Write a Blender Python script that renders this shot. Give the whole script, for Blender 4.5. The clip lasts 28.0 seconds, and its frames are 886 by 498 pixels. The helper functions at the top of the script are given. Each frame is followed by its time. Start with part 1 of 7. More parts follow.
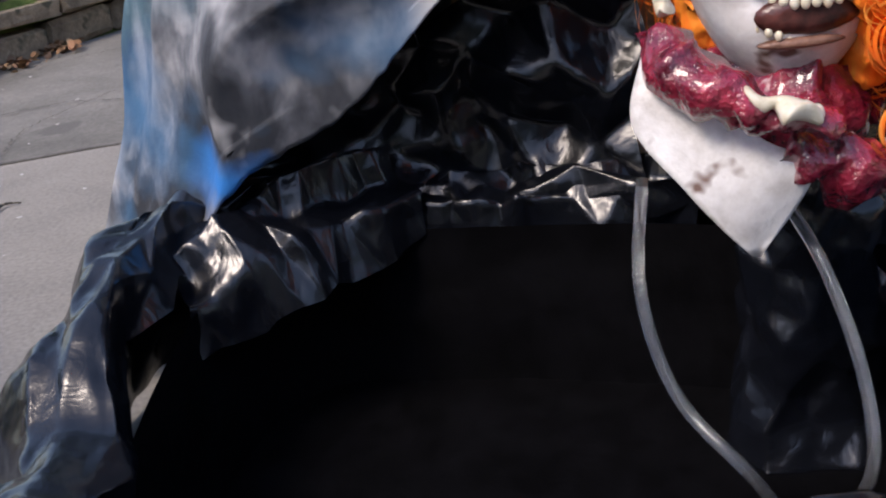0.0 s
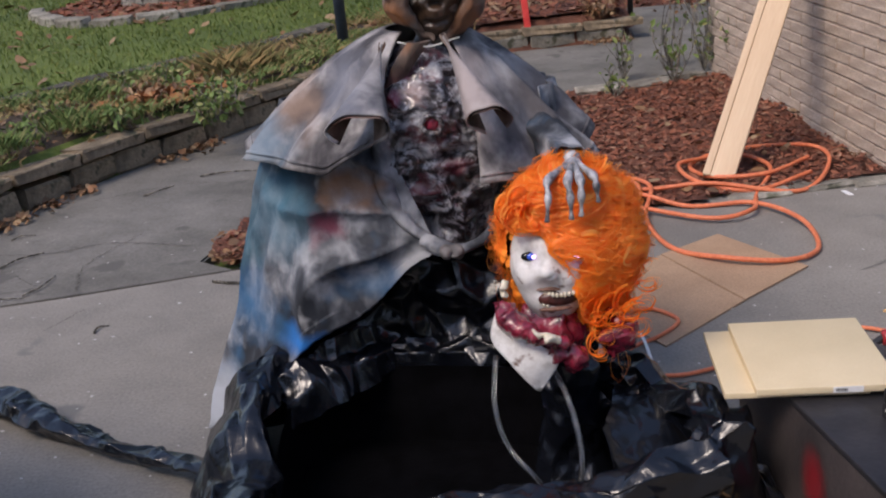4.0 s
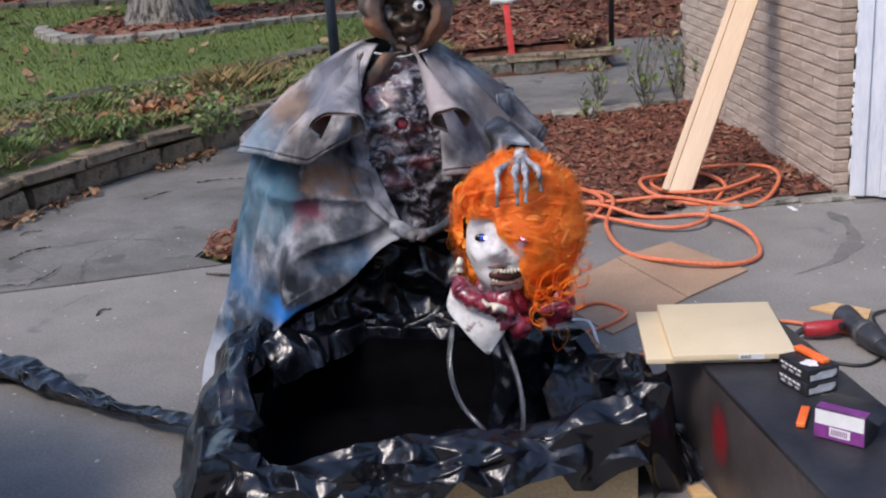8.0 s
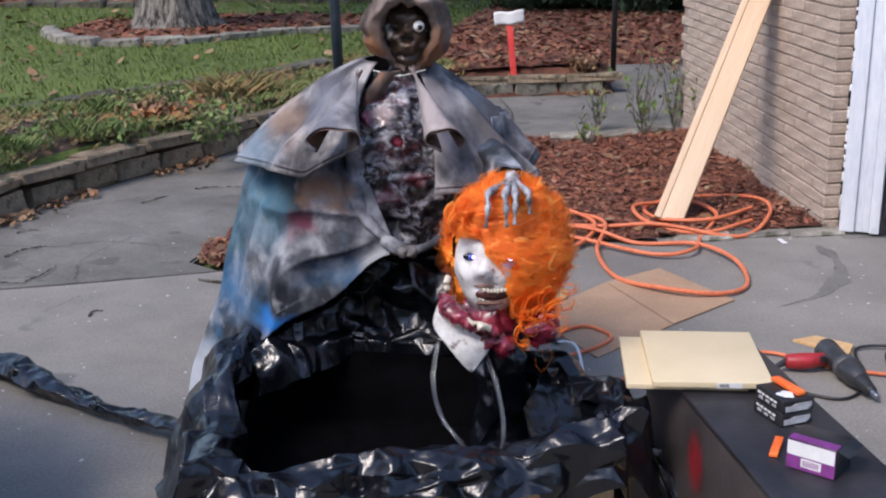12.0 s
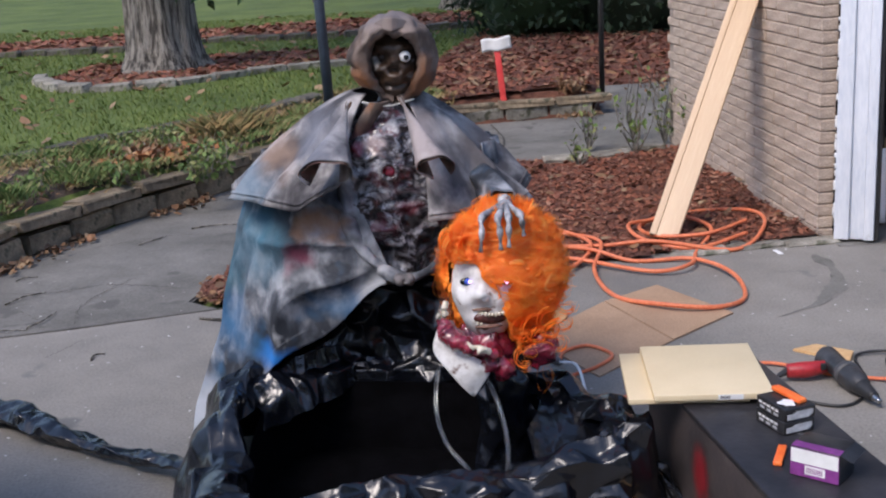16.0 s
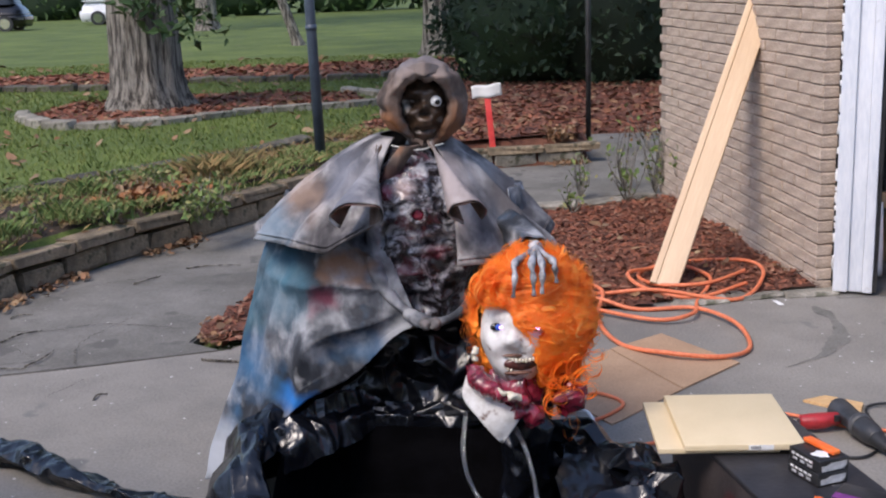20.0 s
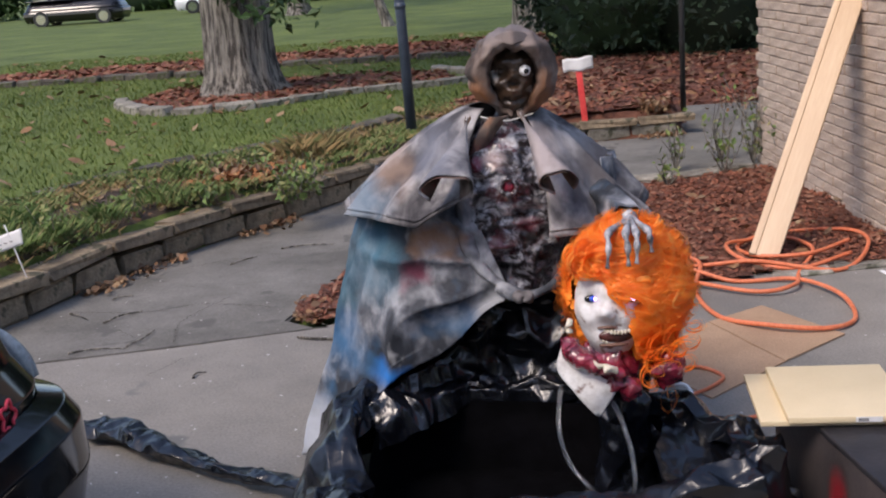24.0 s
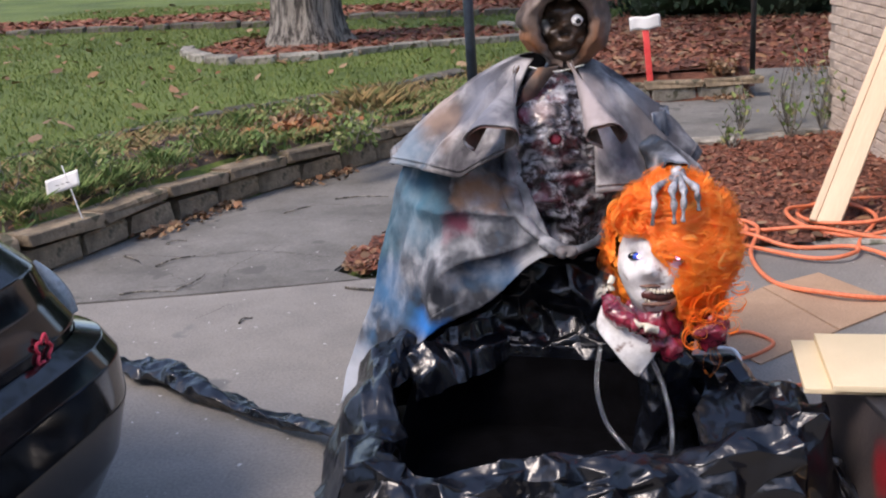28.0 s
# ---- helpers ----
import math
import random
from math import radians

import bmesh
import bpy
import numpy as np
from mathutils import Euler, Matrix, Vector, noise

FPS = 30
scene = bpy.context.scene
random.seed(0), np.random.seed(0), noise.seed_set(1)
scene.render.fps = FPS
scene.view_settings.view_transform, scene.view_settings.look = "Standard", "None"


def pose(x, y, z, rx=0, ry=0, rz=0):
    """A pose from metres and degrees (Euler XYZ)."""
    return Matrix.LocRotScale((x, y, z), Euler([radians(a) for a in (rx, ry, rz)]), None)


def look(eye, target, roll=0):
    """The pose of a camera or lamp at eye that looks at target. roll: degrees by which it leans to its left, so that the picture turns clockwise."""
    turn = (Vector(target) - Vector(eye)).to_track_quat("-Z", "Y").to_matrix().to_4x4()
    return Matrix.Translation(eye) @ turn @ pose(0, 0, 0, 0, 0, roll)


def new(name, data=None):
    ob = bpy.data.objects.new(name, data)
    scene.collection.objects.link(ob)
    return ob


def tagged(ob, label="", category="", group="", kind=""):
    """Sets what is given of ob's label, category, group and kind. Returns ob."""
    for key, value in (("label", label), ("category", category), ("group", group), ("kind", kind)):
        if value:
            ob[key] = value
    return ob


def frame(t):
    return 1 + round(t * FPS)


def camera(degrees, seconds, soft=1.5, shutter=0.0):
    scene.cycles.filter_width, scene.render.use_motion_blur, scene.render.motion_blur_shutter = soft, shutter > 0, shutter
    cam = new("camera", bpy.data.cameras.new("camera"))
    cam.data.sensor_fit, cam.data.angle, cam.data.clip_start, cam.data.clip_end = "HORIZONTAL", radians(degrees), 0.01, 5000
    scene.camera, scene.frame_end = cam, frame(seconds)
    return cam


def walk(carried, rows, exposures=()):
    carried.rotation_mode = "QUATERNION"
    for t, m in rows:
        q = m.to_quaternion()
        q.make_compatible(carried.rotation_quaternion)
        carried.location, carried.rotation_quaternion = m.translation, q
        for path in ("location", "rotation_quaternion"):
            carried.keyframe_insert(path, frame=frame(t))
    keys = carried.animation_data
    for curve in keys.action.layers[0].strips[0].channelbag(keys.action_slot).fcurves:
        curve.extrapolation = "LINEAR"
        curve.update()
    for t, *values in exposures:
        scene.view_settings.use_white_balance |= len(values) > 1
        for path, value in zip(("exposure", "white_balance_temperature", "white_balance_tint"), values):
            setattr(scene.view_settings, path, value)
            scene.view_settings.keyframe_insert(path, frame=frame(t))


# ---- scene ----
# ---------------------------------------------------------------- camera
cam = camera(42.0, 28.0, soft=2.1)
PATH = [
    (0, (-0.095, 0.909, 0.852), (-0.323, 2.750, 0.104), -8.35),
    (0.5, (-0.105, 0.604, 1.035), (-0.292, 2.442, 0.269), -5.61),
    (1, (-0.117, 0.278, 1.196), (-0.259, 2.123, 0.437), -4.97),
    (1.5, (-0.125, -0.161, 1.421), (-0.247, 1.685, 0.662), -4.47),
    (2, (-0.117, -0.539, 1.610), (-0.236, 1.309, 0.855), -5.28),
    (2.5, (-0.127, -0.552, 1.617), (-0.248, 1.304, 0.884), -5.38),
    (3, (-0.111, -0.557, 1.623), (-0.228, 1.307, 0.907), -4.92),
    (3.5, (-0.110, -0.553, 1.634), (-0.221, 1.323, 0.950), -4.23),
    (4, (-0.093, -0.612, 1.656), (-0.120, 1.279, 1.006), -4.86),
    (4.5, (-0.078, -0.807, 1.661), (-0.168, 1.107, 1.085), -4.58),
    (6.5, (-0.028, -1.074, 1.693), (-0.071, 0.856, 1.173), -4.14),
    (7, (-0.013, -1.074, 1.689), (-0.040, 0.856, 1.167), -4.23),
    (7.5, (-0.013, -1.082, 1.679), (-0.025, 0.845, 1.146), -3.78),
    (8, (-0.018, -1.084, 1.667), (-0.028, 0.823, 1.065), -3.31),
    (8.5, (-0.007, -1.071, 1.665), (-0.007, 0.834, 1.059), -3.52),
    (9, (-0.004, -1.067, 1.669), (-0.023, 0.844, 1.081), -3.70),
    (9.5, (-0.006, -1.084, 1.687), (-0.028, 0.852, 1.184), -4.02),
    (10, (0.003, -1.146, 1.686), (-0.024, 0.786, 1.172), -4.21),
    (10.5, (0.010, -1.159, 1.686), (-0.000, 0.775, 1.173), -3.34),
    (11, (0.012, -1.150, 1.683), (0.008, 0.778, 1.152), -3.12),
    (11.5, (0.002, -1.139, 1.680), (-0.001, 0.773, 1.094), -0.82),
    (12, (0.004, -1.136, 1.688), (0.001, 0.779, 1.112), -0.70),
    (12.5, (0.001, -1.142, 1.692), (-0.008, 0.783, 1.147), -1.55),
    (14.5, (0.017, -1.161, 1.687), (0.017, 0.771, 1.168), -3.42),
    (15, (0.014, -1.153, 1.691), (0.015, 0.774, 1.159), -3.32),
    (15.5, (0.018, -1.160, 1.693), (0.015, 0.768, 1.161), -3.46),
    (16, (0.014, -1.162, 1.687), (0.014, 0.766, 1.159), -3.46),
    (16.5, (0.015, -1.161, 1.688), (0.015, 0.765, 1.150), -3.68),
    (17, (0.007, -1.155, 1.683), (0.008, 0.769, 1.137), -2.23),
    (17.5, (-0.011, -1.139, 1.648), (-0.012, 0.777, 1.074), -3.65),
    (18, (-0.122, -1.065, 1.640), (-0.041, 0.839, 1.032), -1.11),
    (18.5, (-0.211, -0.973, 1.631), (-0.003, 0.915, 1.006), -0.87),
    (19, (-0.263, -0.956, 1.669), (-0.100, 0.959, 1.117), -1.82),
    (19.5, (-0.201, -1.059, 1.680), (-0.163, 0.890, 1.235), -1.99),
    (20, (-0.173, -1.148, 1.693), (-0.111, 0.799, 1.237), -1.93),
    (20.5, (-0.167, -1.146, 1.681), (-0.166, 0.801, 1.222), -3.46),
    (21, (-0.184, -1.147, 1.678), (-0.191, 0.799, 1.214), -2.94),
    (21.5, (-0.171, -1.136, 1.671), (-0.205, 0.808, 1.203), -3.45),
    (23.5, (-0.168, -1.113, 1.664), (-0.263, 0.826, 1.183), -4.32),
    (24, (-0.165, -1.112, 1.663), (-0.268, 0.826, 1.181), -4.15),
    (24.5, (-0.166, -1.106, 1.662), (-0.281, 0.830, 1.174), -4.02),
    (25, (-0.162, -1.101, 1.655), (-0.290, 0.834, 1.164), -4.01),
    (25.5, (-0.164, -1.098, 1.657), (-0.298, 0.836, 1.165), -3.83),
    (26, (-0.165, -1.102, 1.659), (-0.302, 0.830, 1.163), -3.85),
    (26.5, (-0.164, -1.100, 1.653), (-0.304, 0.831, 1.152), -4.06),
    (27, (-0.154, -1.105, 1.642), (-0.288, 0.821, 1.121), -3.01),
    (27.5, (-0.140, -1.111, 1.640), (-0.332, 0.807, 1.106), -3.01),
    (28, (-0.106, -1.066, 1.624), (-0.322, 0.847, 1.080), -3.00),
]
EXPOSURE = [(0.0, 1.0, 6900, 18), (2.0, 1.0, 6900, 18), (3.0, 0.85, 6900, 18), (4.0, 0.5, 6900, 18), (7.0, 0.6, 6600, 17), (9.0, 0.82, 6400, 16), (11.0, 0.72, 6400, 16), (12.0, 0.82, 6400, 16), (16.0, 0.73, 6400, 16), (18.5, 0.88, 6350, 16), (21.0, 0.74, 6800, 17), (24.0, 0.72, 6900, 18), (26.0, 0.78, 6850, 19), (27.0, 0.76, 6850, 19), (28.0, 1.02, 6850, 19)]
walk(cam, [(t, look(eye, aim, roll)) for t, eye, aim, roll in PATH], EXPOSURE)

# ---------------------------------------------------------------- light
world = bpy.data.worlds.new("overcast_sky")
scene.world = world
world.use_nodes = True
wn, wl = world.node_tree.nodes, world.node_tree.links
sky = wn.new("ShaderNodeTexSky")
sky.sky_type, sky.sun_disc = "NISHITA", False
sky.sun_elevation, sky.sun_rotation = radians(50), radians(225)
sky.air_density, sky.dust_density, sky.ozone_density = 1.0, 1.2, 2.0
wl.new(sky.outputs["Color"], wn["Background"].inputs["Color"])
wn["Background"].inputs["Strength"].default_value = 0.15
sun = new("sun", bpy.data.lights.new("sun", "SUN"))
sun.data.energy, sun.data.angle, sun.data.color = 1.6, radians(22), (1.0, 0.93, 0.83)
sun.matrix_world = look((-6, -6, 10), (0, 0, 0))


# ---------------------------------------------------------------- materials
def nodes_of(name):
    m = bpy.data.materials.new(name)
    m.use_nodes = True
    return m, m.node_tree.nodes, m.node_tree.links, m.node_tree.nodes["Principled BSDF"]


def ramp(n, l, source, stops):
    r = n.new("ShaderNodeValToRGB")
    while len(r.color_ramp.elements) < len(stops):
        r.color_ramp.elements.new(0.5)
    for e, (p, c) in zip(r.color_ramp.elements, stops):
        e.position, e.color = p, (*c, 1)
    l.new(source, r.inputs["Fac"])
    return r.outputs["Color"]


def mix(n, l, fac, a, b, kind="MIX"):
    m = n.new("ShaderNodeMix")
    m.data_type, m.blend_type = "RGBA", kind
    for s, v in ((m.inputs[0], fac), (m.inputs[6], a), (m.inputs[7], b)):
        if hasattr(v, "links"):
            l.new(v, s)
        else:
            s.default_value = v if isinstance(v, float) else (*v, 1)
    return m.outputs[2]


def noise_of(n, l, scale, detail=4, rough=0.6, stretch=(1, 1, 1), coords="Object", distort=0.0):
    tc, mp, t = n.new("ShaderNodeTexCoord"), n.new("ShaderNodeMapping"), n.new("ShaderNodeTexNoise")
    mp.inputs["Scale"].default_value = stretch
    t.inputs["Scale"].default_value, t.inputs["Detail"].default_value, t.inputs["Roughness"].default_value = scale, detail, rough
    t.inputs["Distortion"].default_value = distort
    l.new(tc.outputs[coords], mp.inputs["Vector"])
    l.new(mp.outputs["Vector"], t.inputs["Vector"])
    return t.outputs["Fac"]


def bump(n, l, b, height, strength=0.3, distance=0.01, before=None):
    u = n.new("ShaderNodeBump")
    u.inputs["Strength"].default_value, u.inputs["Distance"].default_value = strength, distance
    l.new(height, u.inputs["Height"])
    if before:
        l.new(before, u.inputs["Normal"])
    l.new(u.outputs["Normal"], b.inputs["Normal"])
    return u.outputs["Normal"]


def surface(name, dark, light, big=2.0, fine=60.0, rough=0.7, metal=0.0, relief=0.3, depth=0.004, stretch=(1, 1, 1), spread=(0.35, 0.65), spots=None, vary=0.0, coat=0.0, grain=0.35):
    """Two colours mixed at two scales, with fine relief; spots: (colour, scale, threshold); vary: brightness from piece to piece."""
    m, n, l, b = nodes_of(name)
    c = ramp(n, l, noise_of(n, l, big, 5, 0.65, stretch), [(spread[0], dark), (spread[1], light)])
    f = noise_of(n, l, fine, 3, 0.6, stretch)
    c = mix(n, l, grain, c, ramp(n, l, f, [(0.3, (0.25, 0.25, 0.25)), (0.7, (0.8, 0.8, 0.8))]), "OVERLAY")
    if spots:
        s = ramp(n, l, noise_of(n, l, spots[1], 3, 0.5), [(spots[2], (0, 0, 0)), (spots[2] + 0.05, (1, 1, 1))])
        c = mix(n, l, s, c, spots[0])
    if vary:
        oi = n.new("ShaderNodeObjectInfo")
        g = n.new("ShaderNodeMapRange")
        g.inputs["To Min"].default_value, g.inputs["To Max"].default_value = 1 - vary, 1 + vary
        l.new(oi.outputs["Random"], g.inputs["Value"])
        h = n.new("ShaderNodeHueSaturation")
        l.new(g.outputs["Result"], h.inputs["Value"])
        l.new(c, h.inputs["Color"])
        c = h.outputs["Color"]
    l.new(c, b.inputs["Base Color"])
    b.inputs["Roughness"].default_value, b.inputs["Metallic"].default_value = rough, metal
    b.inputs["Coat Weight"].default_value = coat
    if relief:
        bump(n, l, b, f, relief, depth)
    return m


def island_mix(name, colours, rough=0.8, translucent=0.0, sheen=0.0):
    """A colour from the list for each loose piece of a mesh: leaves, chips, blades."""
    m, n, l, b = nodes_of(name)
    g = n.new("ShaderNodeNewGeometry")
    stops = [(i / max(1, len(colours) - 1), c) for i, c in enumerate(colours)]
    c = ramp(n, l, g.outputs["Random Per Island"], stops)
    f = noise_of(n, l, 25, 3)
    c = mix(n, l, 0.3, c, ramp(n, l, f, [(0.3, (0.25, 0.25, 0.25)), (0.7, (0.8, 0.8, 0.8))]), "OVERLAY")
    l.new(c, b.inputs["Base Color"])
    b.inputs["Roughness"].default_value = rough
    if sheen:
        b.inputs["Sheen Weight"].default_value, b.inputs["Sheen Roughness"].default_value = sheen, 0.4
        b.inputs["Sheen Tint"].default_value = (1.0, 0.45, 0.15, 1)
    if translucent:
        thin, both = n.new("ShaderNodeBsdfTranslucent"), n.new("ShaderNodeMixShader")
        l.new(c, thin.inputs["Color"])
        both.inputs[0].default_value = translucent
        l.new(b.outputs[0], both.inputs[1])
        l.new(thin.outputs[0], both.inputs[2])
        l.new(both.outputs[0], next(k for k in n if k.type == "OUTPUT_MATERIAL").inputs["Surface"])
    return m


CONCRETE = surface("concrete", (0.163, 0.153, 0.138), (0.265, 0.245, 0.216), 0.9, 90, 0.85, relief=0.35, spots=((0.165, 0.16, 0.15), 3.0, 0.66))
OLD_CONCRETE = surface("old_concrete", (0.105, 0.10, 0.088), (0.205, 0.195, 0.175), 1.3, 70, 0.9, relief=0.5, depth=0.006, spots=((0.11, 0.105, 0.095), 4.0, 0.62))
CRACK = surface("crack_dirt", (0.03, 0.027, 0.022), (0.07, 0.06, 0.05), 20, 90, 0.95)
LAWN = surface("lawn", (0.056, 0.088, 0.014), (0.118, 0.160, 0.030), 0.7, 40, 0.95, relief=0.7, depth=0.02, spots=((0.13, 0.13, 0.05), 2.2, 0.7))
SOIL = surface("soil", (0.05, 0.035, 0.025), (0.12, 0.085, 0.06), 3, 60, 0.95, relief=0.8, depth=0.02)
MULCH_BASE = surface("red_bark_mulch", (0.075, 0.027, 0.017), (0.21, 0.085, 0.052), 5, 70, 0.95, relief=1.0, depth=0.02)
MULCH = island_mix("bark_chips", [(0.07, 0.026, 0.017), (0.20, 0.062, 0.034), (0.30, 0.11, 0.062), (0.17, 0.052, 0.03), (0.36, 0.20, 0.13)], 0.9)
LITTER = island_mix("dry_leaves", [(0.17, 0.08, 0.035), (0.26, 0.14, 0.065), (0.11, 0.065, 0.04), (0.34, 0.23, 0.13), (0.20, 0.07, 0.03)], 0.8)
LITTER_WARM = island_mix("rust_leaves", [(0.30, 0.11, 0.035), (0.40, 0.17, 0.06), (0.22, 0.08, 0.03), (0.44, 0.26, 0.12)], 0.8)
GRASS = island_mix("grass_blades", [(0.056, 0.092, 0.012), (0.092, 0.138, 0.019), (0.132, 0.180, 0.034), (0.17, 0.18, 0.045)], 0.8)
WEED = island_mix("weed_leaves", [(0.065, 0.115, 0.028), (0.11, 0.18, 0.042), (0.17, 0.23, 0.065), (0.29, 0.26, 0.11)], 0.75)
STRAW = island_mix("dry_weeds", [(0.26, 0.19, 0.08), (0.33, 0.22, 0.09), (0.18, 0.15, 0.06), (0.14, 0.17, 0.05)], 0.85)
OAK_LEAF = island_mix("oak_leaves", [(0.02, 0.05, 0.012), (0.04, 0.085, 0.02), (0.06, 0.11, 0.03)], 0.6)
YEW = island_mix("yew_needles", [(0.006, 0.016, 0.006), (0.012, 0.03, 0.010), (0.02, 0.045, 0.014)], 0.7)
BARK = surface("oak_bark", (0.055, 0.048, 0.040), (0.34, 0.31, 0.26), 20, 60, 0.95, relief=1.0, depth=0.06, stretch=(1, 1, 0.11), spread=(0.42, 0.58))
STONE = surface("retaining_stone", (0.115, 0.090, 0.060), (0.29, 0.225, 0.15), 6, 70, 0.9, relief=0.8, depth=0.008, vary=0.18, spots=((0.09, 0.08, 0.05), 7, 0.62))
DARK_STONE = surface("dark_weathered_stone", (0.05, 0.045, 0.036), (0.16, 0.145, 0.118), 7, 70, 0.95, relief=0.8, depth=0.01, vary=0.3, spots=((0.07, 0.08, 0.03), 5, 0.6))
GREY_STONE = surface("grey_edging_stone", (0.15, 0.138, 0.112), (0.34, 0.315, 0.265), 6, 70, 0.9, relief=0.8, depth=0.008, vary=0.25, spots=((0.09, 0.09, 0.06), 5, 0.6))
BRICK = surface("buff_brick", (0.36, 0.28, 0.22), (0.50, 0.40, 0.32), 5, 80, 0.9, relief=0.6, depth=0.004, stretch=(1, 1, 3), vary=0.07)
MORTAR = surface("mortar", (0.24, 0.19, 0.155), (0.34, 0.28, 0.23), 8, 90, 0.95, relief=0.6)
WHITE_PAINT = surface("white_trim_paint", (0.62, 0.66, 0.72), (0.78, 0.80, 0.84), 5, 70, 0.45, relief=0.1, stretch=(1, 1, 0.2), spots=((0.5, 0.5, 0.5), 9, 0.72))
PINE = surface("pine_lumber", (0.60, 0.42, 0.265), (0.70, 0.52, 0.345), 3, 40, 0.6, relief=0.1, stretch=(4, 4, 0.3), grain=0.12)
TIMBER = surface("old_timber", (0.22, 0.15, 0.09), (0.38, 0.27, 0.17), 5, 50, 0.8, stretch=(4, 4, 0.5))
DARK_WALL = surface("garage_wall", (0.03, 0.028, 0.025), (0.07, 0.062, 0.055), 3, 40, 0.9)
POLE_PAINT = surface("blue_grey_paint", (0.03, 0.045, 0.065), (0.06, 0.08, 0.11), 4, 60, 0.45, relief=0.1)
IRON = surface("black_iron", (0.012, 0.012, 0.013), (0.035, 0.035, 0.036), 6, 80, 0.6, relief=0.3)
RED_STAKE = surface("red_stake_paint", (0.72, 0.05, 0.05), (0.85, 0.09, 0.08), 6, 60, 0.55, relief=0.1)
CARD = surface("white_card", (0.70, 0.70, 0.69), (0.82, 0.82, 0.81), 8, 60, 0.7, relief=0.1, grain=0.12)
KRAFT = surface("kraft_cardboard", (0.35, 0.22, 0.135), (0.43, 0.28, 0.175), 3, 120, 0.85, relief=0.15)
PALE_KRAFT = surface("pale_cardboard", (0.52, 0.38, 0.20), (0.62, 0.46, 0.26), 4, 90, 0.8, relief=0.15)
BOARD = surface("cream_particle_board", (0.66, 0.54, 0.34), (0.73, 0.60, 0.39), 3, 200, 0.6, relief=0.05, grain=0.08)
PLY = surface("plywood", (0.55, 0.33, 0.15), (0.70, 0.45, 0.22), 6, 50, 0.65, relief=0.2, stretch=(1, 6, 1))
BLACK_BOX = surface("black_painted_wood", (0.014, 0.014, 0.017), (0.04, 0.038, 0.042), 3, 60, 0.42, relief=0.2, spots=((0.22, 0.22, 0.22), 16, 0.72))
BROWN_BOX = surface("dark_brown_paint", (0.035, 0.03, 0.03), (0.075, 0.06, 0.058), 4, 60, 0.45, relief=0.2)
CORD = surface("orange_cord", (0.62, 0.15, 0.06), (0.78, 0.22, 0.10), 10, 60, 0.5, relief=0.1)
RUBBER = surface("black_rubber", (0.012, 0.012, 0.013), (0.03, 0.03, 0.031), 8, 60, 0.5, relief=0.1)
GREY_PLASTIC = surface("grey_plastic", (0.05, 0.052, 0.056), (0.10, 0.10, 0.105), 8, 60, 0.5, relief=0.1)
DARK_PLASTIC = surface("dark_tool_plastic", (0.022, 0.023, 0.026), (0.05, 0.051, 0.055), 10, 60, 0.4, relief=0.1)
RED_PLASTIC = surface("red_plastic", (0.30, 0.015, 0.02), (0.42, 0.03, 0.035), 8, 60, 0.4, relief=0.1)
ORANGE_PLASTIC = surface("orange_plastic", (0.85, 0.13, 0.02), (0.95, 0.19, 0.04), 8, 60, 0.45, relief=0.1)
PURPLE = surface("purple_card", (0.16, 0.03, 0.17), (0.24, 0.05, 0.25), 8, 60, 0.4, relief=0.1)
BLACK_CARD = surface("black_card", (0.012, 0.012, 0.013), (0.03, 0.03, 0.032), 8, 60, 0.35, relief=0.1)
SILVER = surface("silver_print", (0.40, 0.41, 0.43), (0.55, 0.56, 0.58), 8, 60, 0.4, relief=0.05)
JACK_PAINT = surface("orange_jack_paint", (0.80, 0.24, 0.02), (0.90, 0.33, 0.04), 5, 60, 0.4, relief=0.1, spots=((0.10, 0.06, 0.03), 9, 0.7))
PALE_METAL = surface("cream_metal", (0.55, 0.55, 0.50), (0.70, 0.70, 0.64), 5, 60, 0.4, relief=0.1)
STEEL = surface("steel", (0.35, 0.35, 0.35), (0.5, 0.5, 0.5), 8, 60, 0.3, metal=1.0, relief=0.1)
CAR_BLACK = surface("black_car_paint", (0.004, 0.004, 0.005), (0.007, 0.007, 0.008), 3, 200, 0.10, relief=0.0, coat=0.25)
CHROME = surface("chrome", (0.6, 0.62, 0.65), (0.7, 0.72, 0.75), 3, 60, 0.12, metal=1.0, relief=0.0)
PALE_LENS = surface("pale_lamp_lens", (0.22, 0.25, 0.26), (0.36, 0.40, 0.41), 6, 60, 0.12, relief=0.0)
EMBLEM_RED = surface("emblem_red", (0.62, 0.03, 0.06), (0.75, 0.06, 0.09), 20, 60, 0.4, relief=0.0)
CAR_GLASS = surface("dark_car_glass", (0.01, 0.012, 0.014), (0.02, 0.022, 0.025), 3, 60, 0.05, relief=0.0)
WHITE_VAN = surface("white_car_paint", (0.62, 0.63, 0.65), (0.74, 0.75, 0.77), 3, 60, 0.3, relief=0.0)
HAIR_CORE = surface("orange_wig_cap", (1.0, 0.20, 0.006), (1.0, 0.29, 0.03), 14, 90, 0.6, relief=0.5, depth=0.006, stretch=(1, 1, 0.3))
HAIR = island_mix("orange_wig_hair", [(1.0, 0.20, 0.008), (1.0, 0.25, 0.016), (1.0, 0.31, 0.03), (1.0, 0.42, 0.09)], 0.5, 0.3, 0.45)
MASK = surface("white_latex", (0.50, 0.48, 0.46), (0.78, 0.77, 0.76), 10, 60, 0.45, relief=0.4, spots=((0.16, 0.10, 0.08), 16, 0.63))
